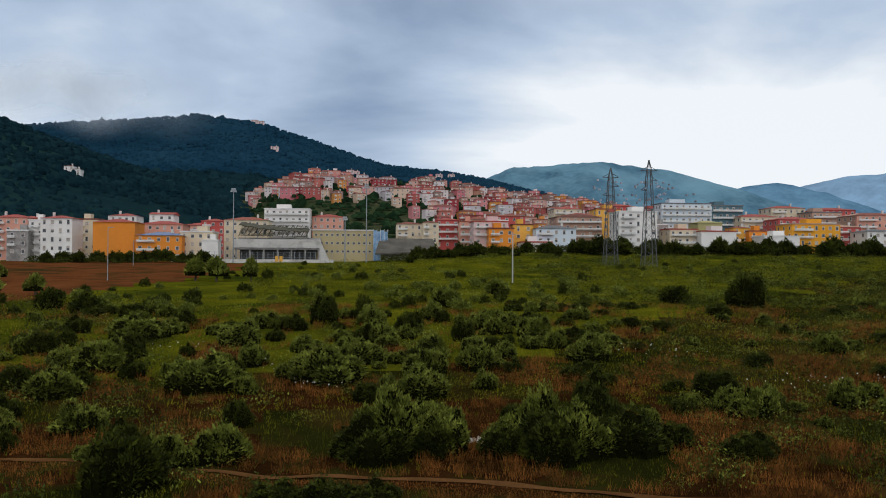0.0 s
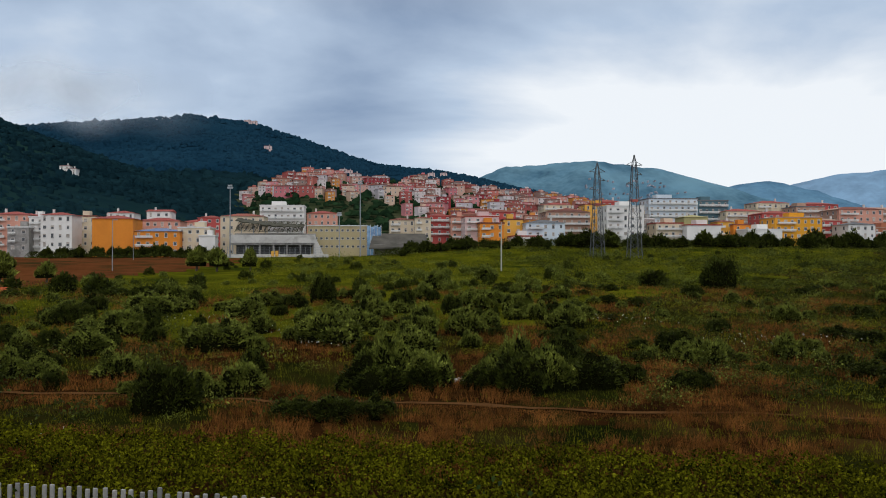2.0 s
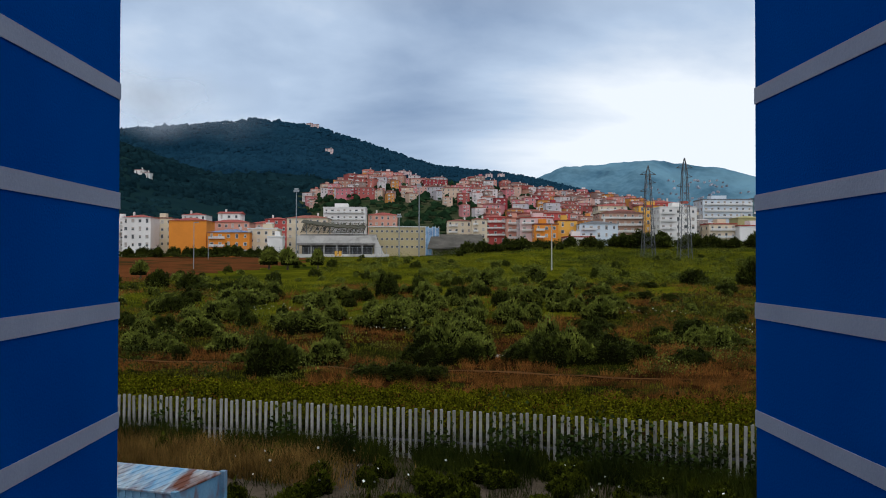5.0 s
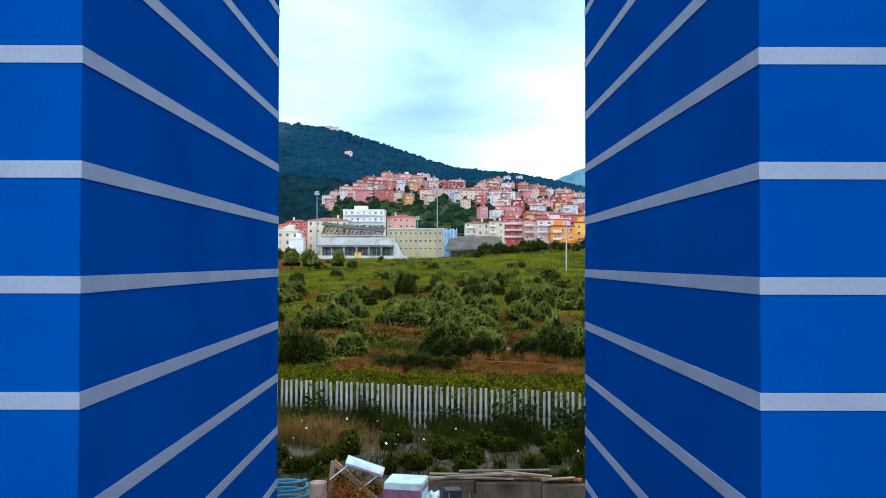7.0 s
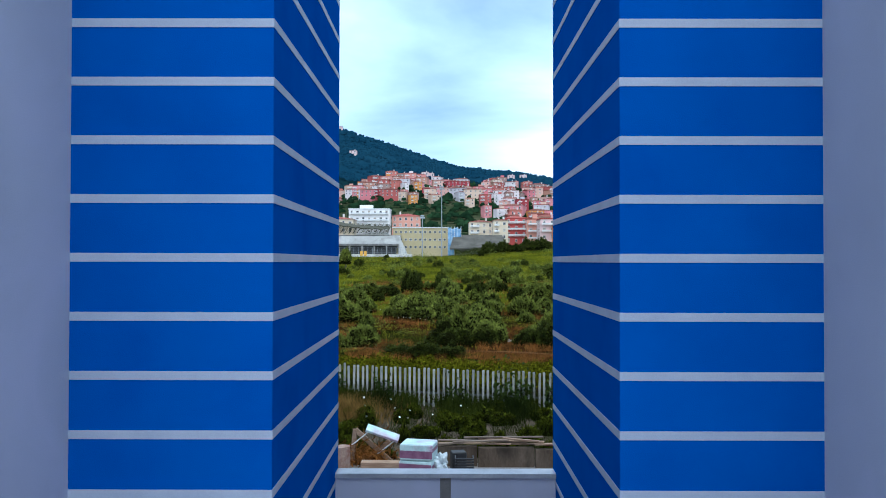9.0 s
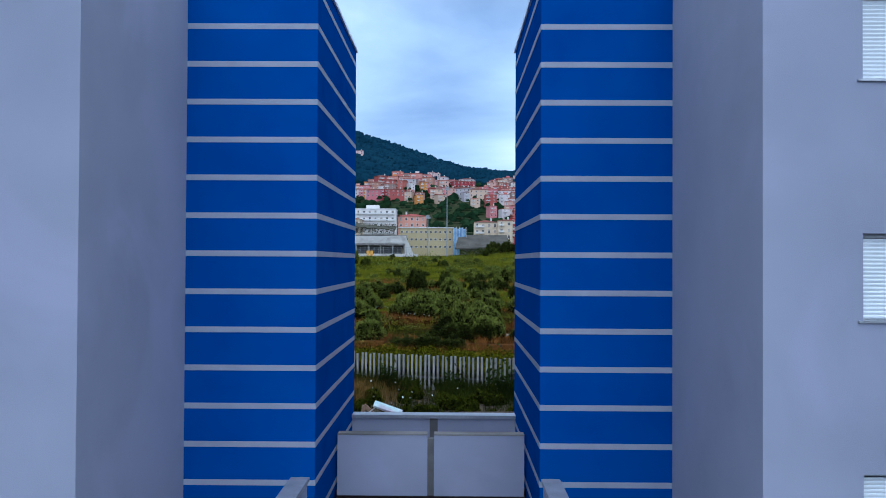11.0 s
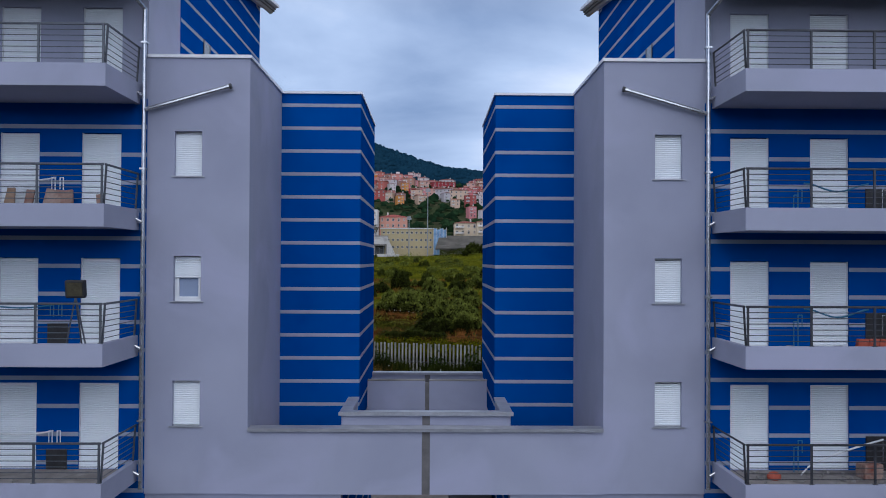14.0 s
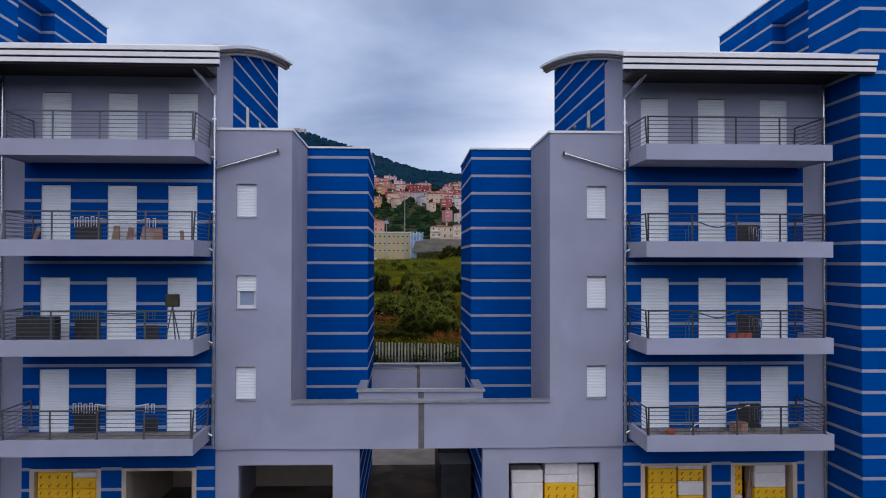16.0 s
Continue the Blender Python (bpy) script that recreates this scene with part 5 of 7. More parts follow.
# west of the sports ground
street(((-148.1, -133.3, 356, 28.2, SALMON, "hip", REDROOF, "left", "salmon house with red roof and grey balconies"),
        (-137.9, -129.9, 345, 22.7, CONCRETE, "flat", None, "left", "unfinished grey concrete house with dark openings"),
        (-131.9, -126.1, 349, 26.9, WHITE, "flat", None, "both", "white wing with stacked balconies"),
        (-125.2, -113.5, 346, 27.7, WHITE, "hip", REDROOF, "", "white four-storey house with red eaves"),
        (-121.7, -112.9, 372, 28.5, CREAM, "flat", ROOF, "left", "cream house with roof terrace behind an orange block"),
        (-106.8, -91.1, 350, 26.5, ORANGE, "hip", REDROOF, "blank", "orange block with red hipped roof"),
        (-117.7, -106.0, 405, 31.9, WHITE, "hip", REDROOF, "", "white house with red roof behind an orange block"),
        (-99.1, -88.5, 400, 32.4, WHITE, "gable", REDROOF, "", "white gabled house on higher ground"),
        (-95.4, -77.8, 372, 26.8, SALMON, "hip", REDROOF, "", "salmon house with red roof"),
        (-89.1, -71.8, 344, 21.3, ORANGE, "hip", SOLAR, "left", "low orange house with blue solar roof"),
        (-73.5, -61.2, 348, 22.8, CREAM, "flat", None, "", "cream three-storey house beside a white garage"),
        (-64.8, -58.5, 342, 19.4, WHITE, "flat", None, "blank", "small white garage beside a cream house"),
        (-75.9, -65.2, 398, 29.6, RED, "hip", REDROOF, "left", "red house with balconies"),
        (-61.0, -42.6, 372, 28.8, CREAM, "hip", ROOF, "", "large cream house with terracotta roof")))
# behind the sports ground and the school
street(((-48.6, -28.1, 405, 35.5, WHITE, "flat", None, "both", "white unfinished block with dark openings"),
        (-27.8, -13.1, 420, 33.0, SALMON, "hip", REDROOF, "", "long salmon building with red roof"),
        (22.9, 30.1, 380, 29.0, CREAM, "hip", ROOF, "left", "cream house with terracotta roof"),
        (28.7, 39.8, 385, 30.3, RED, "hip", REDROOF, "both", "dark red house with balconies"),
        (38.4, 45.0, 372, 29.0, SALMON, "flat", ROOF, "both", "salmon house with balconies"),
        (42.3, 56.5, 356, 28.2, PINK, "flat", REDROOF, "left", "pale pink house at the field edge"),
        (47.5, 57.6, 347, 25.1, ORANGE, "flat", ROOF, "left", "orange house with balconies"),
        (58.1, 66.3, 350, 26.9, YELLOW, "flat", ROOF, "", "yellow house with red eaves"),
        (59.7, 71.3, 339, 19.5, WHITE, "flat", REDROOF, "", "low white house with red eaves"),
        (66.0, 82.1, 345, 25.3, SKYWHITE, "hip", GREYROOF, "left", "pale blue villa with grey hipped roof"),
        (80.3, 100.4, 372, 31.5, BROWN, "hip", ROOF, "both", "red-brown house with tiers of balconies")))
# east, behind the hedge
street(((105.4, 117.4, 398, 36.6, YELLOW, "flat", ROOF, "", "tall yellow apartment block with flat roof"),
        (100.7, 116.6, 348, 32.4, WHITE, "flat", None, "left", "white six-storey block with balconies"),
        (119.6, 125.6, 356, 27.7, CONCRETE, "flat", None, "", "narrow grey house beside a white block"),
        (137.2, 161.7, 400, 39.7, SKYWHITE, "flat", GREYROOF, "both", "long pale grey five-storey block with balconies"),
        (161.7, 177.2, 400, 38.9, TEAL, "flat", GREYROOF, "both", "dark teal five-storey block"),
        (122.2, 134.1, 348, 25.4, CREAM, "flat", REDROOF, "both", "cream house with glazed balconies"),
        (146.6, 157.9, 378, 29.9, OLIVEP, "hip", OLIVEP, "blank", "olive-coloured house with hipped roof"),
        (133.5, 148.2, 344, 24.5, WHITE, "flat", REDROOF, "blank", "blank white wall with red eaves"),
        (151.7, 159.3, 352, 26.6, YELLOW, "hip", ROOF, "left", "yellow house with balconies"),
        (157.4, 165.5, 349, 25.0, ORANGE, "flat", ROOF, "left", "orange house with balconies"),
        (172.4, 190.6, 392, 33.5, CREAM, "hip", REDROOF, "both", "cream house with red roof"),
        (180.3, 197.9, 372, 31.3, RED, "hip", REDROOF, "both", "dark red house with balconies and red roof")))
street(((158.6, 173.4, 341, 22.6, WHITE, "flat", None, "blank", "low white wall building"),
        (174.1, 194.9, 348, 28.0, AMBER, "flat", BROWN, "left", "bright amber house with brown eaves"),
        (217.3, 232.7, 410, 36.9, BROWN, "flat", GREYROOF, "both", "brown block with roof terrace"),
        (198.4, 208.8, 354, 27.4, RED, "hip", BROWN, "left", "dark red house with brown roof"),
        (221.7, 258.7, 382, 34.0, BROWN, "hip", BROWN, "both", "long brown block with balconies"),
        (203.5, 215.7, 342, 25.1, WHITE, "hip", GREYROOF, "", "low white house with grey roof behind the hedge"),
        (216.1, 232.9, 345, 23.7, BRICKP, "flat", BROWN, "left", "low brick-red house behind the hedge")))
street(((12, 24, 400, 29, CREAM, "hip", ROOF, "left", "cream house with terracotta roof"), (26, 38, 405, 30, SALMON, "hip", REDROOF, "left", "salmon house with red roof"), (58, 72, 400, 33, RED, "hip", ROOF, "left", "dark red house with balconies"),
        (90, 104, 420, 38, CREAM, "hip", REDROOF, "both", "cream house with red roof"), (44, 57, 398, 31.5, BROWN, "hip", ROOF, "left", "brown house with balconies"), (88, 99, 380, 33, SALMON, "hip", ROOF, "left", "salmon house with balconies"),
        (116, 130, 385, 33, CREAM, "hip", ROOF, "", "cream house with terracotta roof"), (118, 133, 425, 40, RED, "hip", REDROOF, "left", "dark red house with balconies and red roof"), (204, 222, 425, 40, CREAM, "hip", REDROOF, "left", "cream block with red roof"),
        (226, 246, 420, 39, RED, "hip", REDROOF, "left", "dark red block at the town edge"), (222, 244, 380, 34, SALMON, "hip", ROOF, "left", "salmon block at the town edge"), (236, 258, 350, 30, WHITE, "hip", ROOF, "left", "white house at the town edge"),
        (-86, -66, 410, 28, SALMON, "hip", REDROOF, "left", "pink house with red roof"), (-150, -138, 380, 29, CREAM, "hip", REDROOF, "", "cream house with red roof")))

# grandstand of the sports ground
PALECONC = surface("pale_weathered_concrete", (0.44, 0.42, 0.40), (0.57, 0.55, 0.52), 0.15, 0.9, 0.0, fine=1.2, stain=(0.33, 0.31, 0.29), stain_scale=0.2)
stand = thing("grandstand", (-35, 352, 11), "grey concrete sports grandstand with steel canopy frame", "grandstand")
z0 = land(-35, 348)
boxes("upper_wall", [(-53.5, -20, 350, 350.5, 17, 20.3)], PALECONC, stand)
bm = bmesh.new()
vs = [bm.verts.new(p) for p in ((-53.5, 350.5, 16.8), (-20, 350.5, 16.8), (-20, 362, 21.2), (-53.5, 362, 21.2), (-53.5, 350.5, 16.2), (-20, 350.5, 16.2), (-20, 362, 16.2), (-53.5, 362, 16.2))]
for f in ((0, 1, 2, 3), (4, 5, 6, 7), (0, 1, 5, 4), (1, 2, 6, 5), (2, 3, 7, 6), (3, 0, 4, 7)):
    bm.faces.new([vs[i] for i in f])
part("terrace", bm, CONCRETE, stand)
# dark box filling the space under the terrace
boxes("dark_underside_box", [(-52, -22, 356, 361.5, z0 - 1, 16.2)], DARKGAP, stand)
for i in range(7):
    x = -53 + i * 5.4
    boxes("pillar", [(x, x + 0.6, 350.6, 351.2, z0 - 1, 16.2)], CONCRETE, stand)
bm = bmesh.new()
vs = [bm.verts.new(p) for p in ((-20, 350, z0 - 1), (-15.5, 350, z0 - 1), (-20, 350, 20.3), (-20, 352, z0 - 1), (-15.5, 352, z0 - 1), (-20, 352, 20.3))]
for f in ((0, 1, 2), (3, 4, 5), (0, 1, 4, 3), (1, 2, 5, 4), (2, 0, 3, 5)):
    bm.faces.new([vs[i] for i in f])
part("end_wall", bm, PALECONC, stand)
RUST = surface("rusty_canopy_steel", (0.035, 0.033, 0.018), (0.06, 0.055, 0.03), 0.6, 0.8, 0.0)
for i in range(15):
    x = -52 + i * 1.9
    bm = bmesh.new()
    bar(bm, (x, 352, 21.6 + 0.3 * math.sin(i)), (x + 1.4, 362, 26.4), 0.17, 4)
    part("canopy_rib", bm, RUST, stand)
for i in range(10):
    bm = bmesh.new()
    bar(bm, (-52, 352.3 + i * 1.05, 21.9 + i * 0.5), (-25, 352.3 + i * 1.05, 21.6 + i * 0.5), 0.13, 4)
    part("purlin", bm, RUST, stand)
rows = []
bm = bmesh.new()
for i in range(19):
    x = -52 + 1.5 * i
    up = 23.6 + 2.6 * ((x + 24) / -28) ** 2 if x < -24 else 23.6
    rows.append([bm.verts.new((x, yy, up + dz + 0.25 * math.sin(i * 2.3))) for yy, dz in ((353, 0.0), (361, 1.5), (361, 1.15), (353, -0.35))])
for a, c in zip(rows, rows[1:]):
    for k in range(4):
        bm.faces.new((a[k], a[(k + 1) % 4], c[(k + 1) % 4], c[k]))
bm.faces.new(rows[0]), bm.faces.new(rows[-1])
part("canopy_sheet", bm, RUST, stand, "dark rusted sagging canopy")
for i in range(6):
    boxes("canopy_post", [(-51 + i * 5, -50.7 + i * 5, 361.6, 361.9, z0, 26.3)], GALV, stand)
low = thing("boundary_wall", (-40, 341, 11), "low pale concrete boundary wall with mesh fence", "wall")
boxes("wall", [(-75, -14, 340, 340.4, land(-40, 340) - 2, land(-40, 340) + 1.3)], PALECONC, low)
for x in (-66, -64.4, -36.2, -34.6):
    boxes("yellow_panel", [(x, x + 1.2, 339.9, 339.98, land(-40, 340) + 0.4, land(-40, 340) + 2.6)], YELLOW, low, "yellow painted gate panel")
for i in range(31):
    boxes("post", [(-75 + 2 * i, -74.88 + 2 * i, 340.1, 340.22, land(-40, 340), land(-40, 340) + 4.2)], GALV, low)
for k in range(3):
    boxes("wire_rail", [(-75, -14, 340.14, 340.18, land(-40, 340) + 2 + k, land(-40, 340) + 2.05 + k)], GALV, low)

# school with its glazed corner
SCHOOL = wallpaint("ochre_render", (0.44, 0.36, 0.20))
# Pale tones in the blue glass are reflections painted into its colour
GLAZING = surface("blue_glass_painted_reflections", (0.03, 0.10, 0.24), (0.26, 0.44, 0.64), 0.25, 0.12, 0.0, fine=0.6)
sc = thing("school", (-9, 366, 12), "ochre three-storey school with blue glazed corner", "school")
boxes("wall", [(-23.5, 1.2, 362, 378, 8, 24.4)], SCHOOL, sc)
boxes("roof_edge", [(-24, 1.6, 361.6, 378.4, 24.4, 24.8)], SLABWHITE, sc)
for k in range(3):
    for i in range(11):
        o = new("window", WINMESH)
        o.location, o.scale = (-22.2 + i * 2.2, 362, 22.6 - k * 3.4), (0.95, 1, 0.6)
        place(o, sc)
for i in range(4):
    boxes("glass_panel", [(1.25 + i * 1.5, 2.68 + i * 1.5, 360.8 + i * 0.15, 376, 10, 24.6 - 0.5 * (i % 2))], GLAZING, sc, "blue reflective glass panel")
for i in range(5):
    boxes("mullion", [(1.2 + i * 1.5, 1.3 + i * 1.5, 360.6, 376, 10, 25.0)], SLABWHITE, sc)
hall = thing("concrete_hall", (16, 348, 12), "low grey concrete hall with sloping roof", "hall")
boxes("wall", [(4, 26, 350, 364, 9, 16.5)], CONCRETE, hall)
bm = bmesh.new()
vs = [bm.verts.new(p) for p in ((2, 346, 15.0), (27, 346, 16.0), (26, 364, 21.4), (4, 364, 21.4), (2, 346, 14.4), (27, 346, 15.4), (26, 364, 20.8), (4, 364, 20.8))]
for f in ((0, 1, 2, 3), (4, 5, 6, 7), (0, 1, 5, 4), (1, 2, 6, 5), (2, 3, 7, 6), (3, 0, 4, 7)):
    bm.faces.new([vs[i] for i in f])
part("roof", bm, HALLROOF, hall)
for x, y, h in ((-1.5, 345, 33), (-10, 350, 21), (-52, 340, 31)):
    fl = thing("floodlight_mast", (x, y, 11), "tall galvanised sports floodlight mast", "mast", "floodlight masts")
    bm = bmesh.new()
    bar(bm, (x, y, land(x, y) - 1), (x, y, land(x, y) + h - 4), 0.28, 8, 0.16)
    part("mast", bm, GALV, fl)
    boxes("lamp_bank", [(x - 1.1, x + 1.1, y - 0.4, y + 0.3, land(x, y) + h - 4, land(x, y) + h - 3.3), (x - 0.8, x + 0.8, y - 0.4, y + 0.3, land(x, y) + h - 3.1, land(x, y) + h - 2.5)], GALV, fl)

# houses up the hillside
protos = []
for i, (w, d, h, roof, bal) in enumerate(((9, 8, 8, "hip", "left"), (12, 9, 10, "hip", "left"), (8, 9, 7.5, "gable", ""), (11, 9, 11, "flat", "left"), (10, 9, 8.5, "gable", "left"), (16, 10, 9, "hip", ""), (7, 8, 9.5, "hip", "left"))):
    protos.append(house((0, -500, -60), w, d, h, roof, None, "", None, ROOF, bal, "hillside town", gap=3.9, pitch=0.15, sides=False))
spots = []
tries = 0
while len(spots) < 300 and tries < 16000:
    tries += 1
    u = float(rng.uniform(-24, 30))
    r = 440 + 325 * float(rng.random()) ** 0.8
    if noise.noise((u / 3.2, r / 45, 55)) > 0.08:
        continue
    if r < float(np.interp(u, (-24, -18, -10, -3, 4), (735, 635, 570, 525, 440))) + 25 * noise.noise((u / 5, 2, 2)):
        continue
    if -12 < u < -1 and 560 < r < 630 and rng.random() < 0.85:
        continue
    a = math.atan(u / 100) + radians(AZ0)
    x, y = r * math.sin(a), 20 + r * math.cos(a)
    if all((x - p[0]) ** 2 + ((y - p[1]) * 0.75) ** 2 > 8.6 ** 2 for p in spots):
        spots.append((x, y))
for i, (x, y) in enumerate(spots):
    src = protos[int(rng.integers(7))]
    if i < 7:
        protos[i].location, protos[i].rotation_euler = (x, y, land(x, y)), (0, 0, 0.1)
    else:
        copy_thing(src, pose(x, y, land(x, y), 0, 0, float(rng.normal(0, 22))) @ Matrix.Scale(float(rng.uniform(0.72, 0.98)), 4))
for u, r in ((-44.5, 640), (-45.3, 648), (-20.5, 1000), (-11.3, 980), (-10.6, 985), (-57, 700), (-57.6, 706), (1, 1080), (-0.5, 1060), (-22.2, 1225), (-23, 1228)):
    a = math.atan(u / 100) + radians(AZ0)
    x, y = r * math.sin(a), 20 + r * math.cos(a)
    house((x, y, land(x, y) + 1.2), 9 if r > 800 else 7, 7, 3.4 if r > 800 else 3.0, "hip", PINK if r > 800 else WHITE, "white house among the trees of the hillside", 2, None, "", "hillside town")

# woods on the slopes: uneven crowns
wv, wf, wm = [], [], []
base = bmesh.new()
bmesh.ops.create_icosphere(base, subdivisions=2, radius=1)
bv = np.array([v.co[:] for v in base.verts if v.co.z > -0.3])
keep = {v.index: i for i, v in enumerate([v for v in base.verts if v.co.z > -0.3])}
bfc = np.array([[keep[v.index] for v in f.verts] for f in base.faces if all(v.index in keep for v in f.verts)])
base.free()
made = 0
while made < 13500:
    u = float(rng.uniform(-68, 36))
    r = 390 + 880 * float(rng.random()) ** 0.8
    a = math.atan(u / 100) + radians(AZ0)
    x, y = r * math.sin(a), 20 + r * math.cos(a)
    in_town = -23 < u < 28 and r < 755
    if r < 440 and not (u < -25 or -20 < u < 4):
        continue
    if in_town and noise.noise((u / 3.2, r / 45, 55)) < 0.04 and not (u < 2 and r < 520) and rng.random() < 0.4:
        continue
    if u < -25 and noise.noise((x / 60, y / 60, 31)) < -0.3 and r < 800:
        continue
    s = float(rng.uniform(1.8, 4.2)) * (1.5 if rng.random() < 0.04 else 1) * (0.75 if in_town or r < 560 else 1)
    j = 1 + 0.2 * rng.standard_normal(len(bv))
    p = bv * j[:, None] * np.array((s, s, s * float(rng.uniform(0.7, 1.2)))) + np.array((x, y, land(x, y) + (1.6 if in_town else -0.35 * s)))
    wf.append(bfc + made * len(bv))
    wv.append(p)
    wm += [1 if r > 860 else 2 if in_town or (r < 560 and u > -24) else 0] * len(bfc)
    made += 1
# Crowns take the same haze-blue tint as the slopes below them
CANOPY = surface("woodland_canopy", (0.004, 0.014, 0.020), (0.010, 0.029, 0.036), 0.02, 0.95, 0.0, fine=0.15, island=0.2, spec=0.0)
me = mesh("woods", np.concatenate(wv).tolist(), np.concatenate(wf).tolist(), CANOPY)
me.materials.append(HAZEWOOD)
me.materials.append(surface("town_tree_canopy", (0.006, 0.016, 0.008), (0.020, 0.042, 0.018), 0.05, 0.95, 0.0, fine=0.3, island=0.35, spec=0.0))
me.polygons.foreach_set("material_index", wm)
me.polygons.foreach_set("use_smooth", [True] * len(wm))
tagged(new("woods", me), "dark green woods covering the hillsides", "woods", "", "stuff")

# low cloud that drags over the ridge
MIST = bpy.data.materials.new("thin_cloud")
MIST.use_nodes = True
mn, ml = MIST.node_tree.nodes, MIST.node_tree.links
mp = mn["Principled BSDF"]
mp.inputs["Base Color"].default_value, mp.inputs["Roughness"].default_value, mp.inputs["Specular IOR Level"].default_value = (0.60, 0.65, 0.72, 1), 1.0, 0.0
mp.inputs["Transmission Weight"].default_value = 0.0
mc, ms = mn.new("ShaderNodeTexCoord"), mn.new("ShaderNodeSeparateXYZ")
ml.new(mc.outputs["UV"], ms.inputs[0])
edge = mn.new("ShaderNodeMapRange")
edge.interpolation_type = "SMOOTHSTEP"
edge.inputs[1].default_value, edge.inputs[2].default_value = 0.0, 0.55
top = mn.new("ShaderNodeMapRange")
top.interpolation_type = "SMOOTHSTEP"
top.inputs[1].default_value, top.inputs[2].default_value = 1.0, 0.6
side = mn.new("ShaderNodeMapRange")
side.interpolation_type = "SMOOTHSTEP"
side.inputs[1].default_value, side.inputs[2].default_value = 0.95, 0.5
ml.new(ms.outputs[1], edge.inputs[0]), ml.new(ms.outputs[1], top.inputs[0]), ml.new(ms.outputs[0], side.inputs[0])
puff, pm = mn.new("ShaderNodeTexNoise"), mn.new("ShaderNodeMapRange")
puff.inputs["Scale"].default_value, puff.inputs["Detail"].default_value = 0.012, 5
ml.new(mc.outputs["Object"], puff.inputs[0]), ml.new(puff.outputs[0], pm.inputs[0])
pm.inputs[1].default_value, pm.inputs[2].default_value, pm.inputs[3].default_value, pm.inputs[4].default_value = 0.3, 0.7, 0.35, 0.95
out = edge.outputs[0]
for other in (top.outputs[0], side.outputs[0], pm.outputs[0]):
    mul = mn.new("ShaderNodeMath")
    mul.operation = "MULTIPLY"
    ml.new(out, mul.inputs[0]), ml.new(other, mul.inputs[1])
    out = mul.outputs[0]
ml.new(out, mp.inputs["Alpha"])
v, f, uv = [], [], []
for i in range(41):
    u = -75 + i * 1.3
    a = math.atan(u / 100) + radians(AZ0)
    for k in range(5):
        rr = 960 + 14 * math.sin(i * 0.5) + 60 * k / 4
        v.append((rr * math.sin(a), 20 + rr * math.cos(a), 140 + 28 * k + 5 * math.sin(i * 0.7)))
        uv.append((i / 40, k / 4))
for i in range(40):
    for k in range(4):
        f.append((5 * i + k, 5 * i + 5 + k, 5 * i + 6 + k, 5 * i + 1 + k))
me = mesh("low_cloud", v, f, MIST)
layer = me.uv_layers.new(name="UVMap")
for loop in me.loops:
    layer.data[loop.index].uv = uv[loop.vertex_index]
me.polygons.foreach_set("use_smooth", [True] * len(f))
cloud = tagged(new("low_cloud", me), "thin white low cloud drifting over the wooded ridge", "cloud", "", "structure")
cloud.visible_shadow = False

# tiny houses on the mountain beyond, with haze put into their wall colour
FARWALL = surface("hazy_far_walls", (0.22, 0.26, 0.32), (0.48, 0.42, 0.44), 0.02, 0.9, 0.0, island=0.4, spec=0.0)
bm = bmesh.new()
for i in range(90):
    u = float(rng.choice([20.5, 24.5, 26.5, 29.0])) + float(rng.normal(0, 1.2))
    k = float(rng.uniform(0.42, 0.86))
    h = float(np.interp(u, (8, 14, 20, 28, 36), (11.2, 11.8, 12.1, 11.0, 8.9))) / 100 * 3200 * math.cos(math.atan(u / 100)) * k + 4
    rr = 3200 - 700 * (1 - k) - 62
    a = math.atan(u / 100) + radians(AZ0)
    s = float(rng.uniform(1.0, 2.6))
    box(bm, rr * math.sin(a) - s, rr * math.sin(a) + s, 20 + rr * math.cos(a) - 8, 20 + rr * math.cos(a) + 8, h - 8, h - 3 + float(rng.uniform(0, 2)))
tagged(part("far_houses", bm, FARWALL, None), "small pale houses scattered over the hazy mountain", "house", "", "stuff")
# ---- the yard behind the building ----
Z = GROUND
PAINT_BLUE = surface("faded_blue_paint", (0.10, 0.26, 0.42), (0.20, 0.38, 0.55), 0.6, 0.6, 0.2, fine=12, stain=(0.16, 0.05, 0.025), stain_scale=0.9, stretch=(0.5, 1.6, 1))
RUSTROOF = surface("rusty_container_roof", (0.10, 0.30, 0.52), (0.52, 0.55, 0.56), 0.9, 0.65, 0.3, fine=6, stain=(0.13, 0.036, 0.016), stain_scale=0.9, stretch=(1.6, 0.28, 1), spec=0.2)
TANKSTEEL = surface("blue_grey_tank_steel", (0.26, 0.33, 0.41), (0.36, 0.43, 0.50), 0.8, 0.5, 0.05, fine=10, stain=(0.30, 0.34, 0.38))
ORANGECAP = surface("orange_rusty_cap", (0.40, 0.09, 0.03), (0.52, 0.14, 0.05), 4, 0.7, 0.2)
WOOD = surface("raw_timber", (0.22, 0.14, 0.09), (0.38, 0.26, 0.18), 2, 0.85, 0.3, fine=30, stretch=(1, 1, 6), spread=0.2)
OLDWOOD = surface("old_grey_boards", (0.12, 0.085, 0.065), (0.24, 0.18, 0.14), 2, 0.9, 0.3, fine=30, stretch=(1, 6, 1), spread=0.2)
WRAP = surface("pale_green_film", (0.42, 0.58, 0.60), (0.58, 0.70, 0.72), 3, 0.35, 0.2, fine=12, stain=(0.38, 0.20, 0.34), stain_scale=1.1)
MAROON = surface("maroon_print", (0.16, 0.06, 0.12), (0.26, 0.12, 0.20), 4, 0.4, 0.1, fine=12)
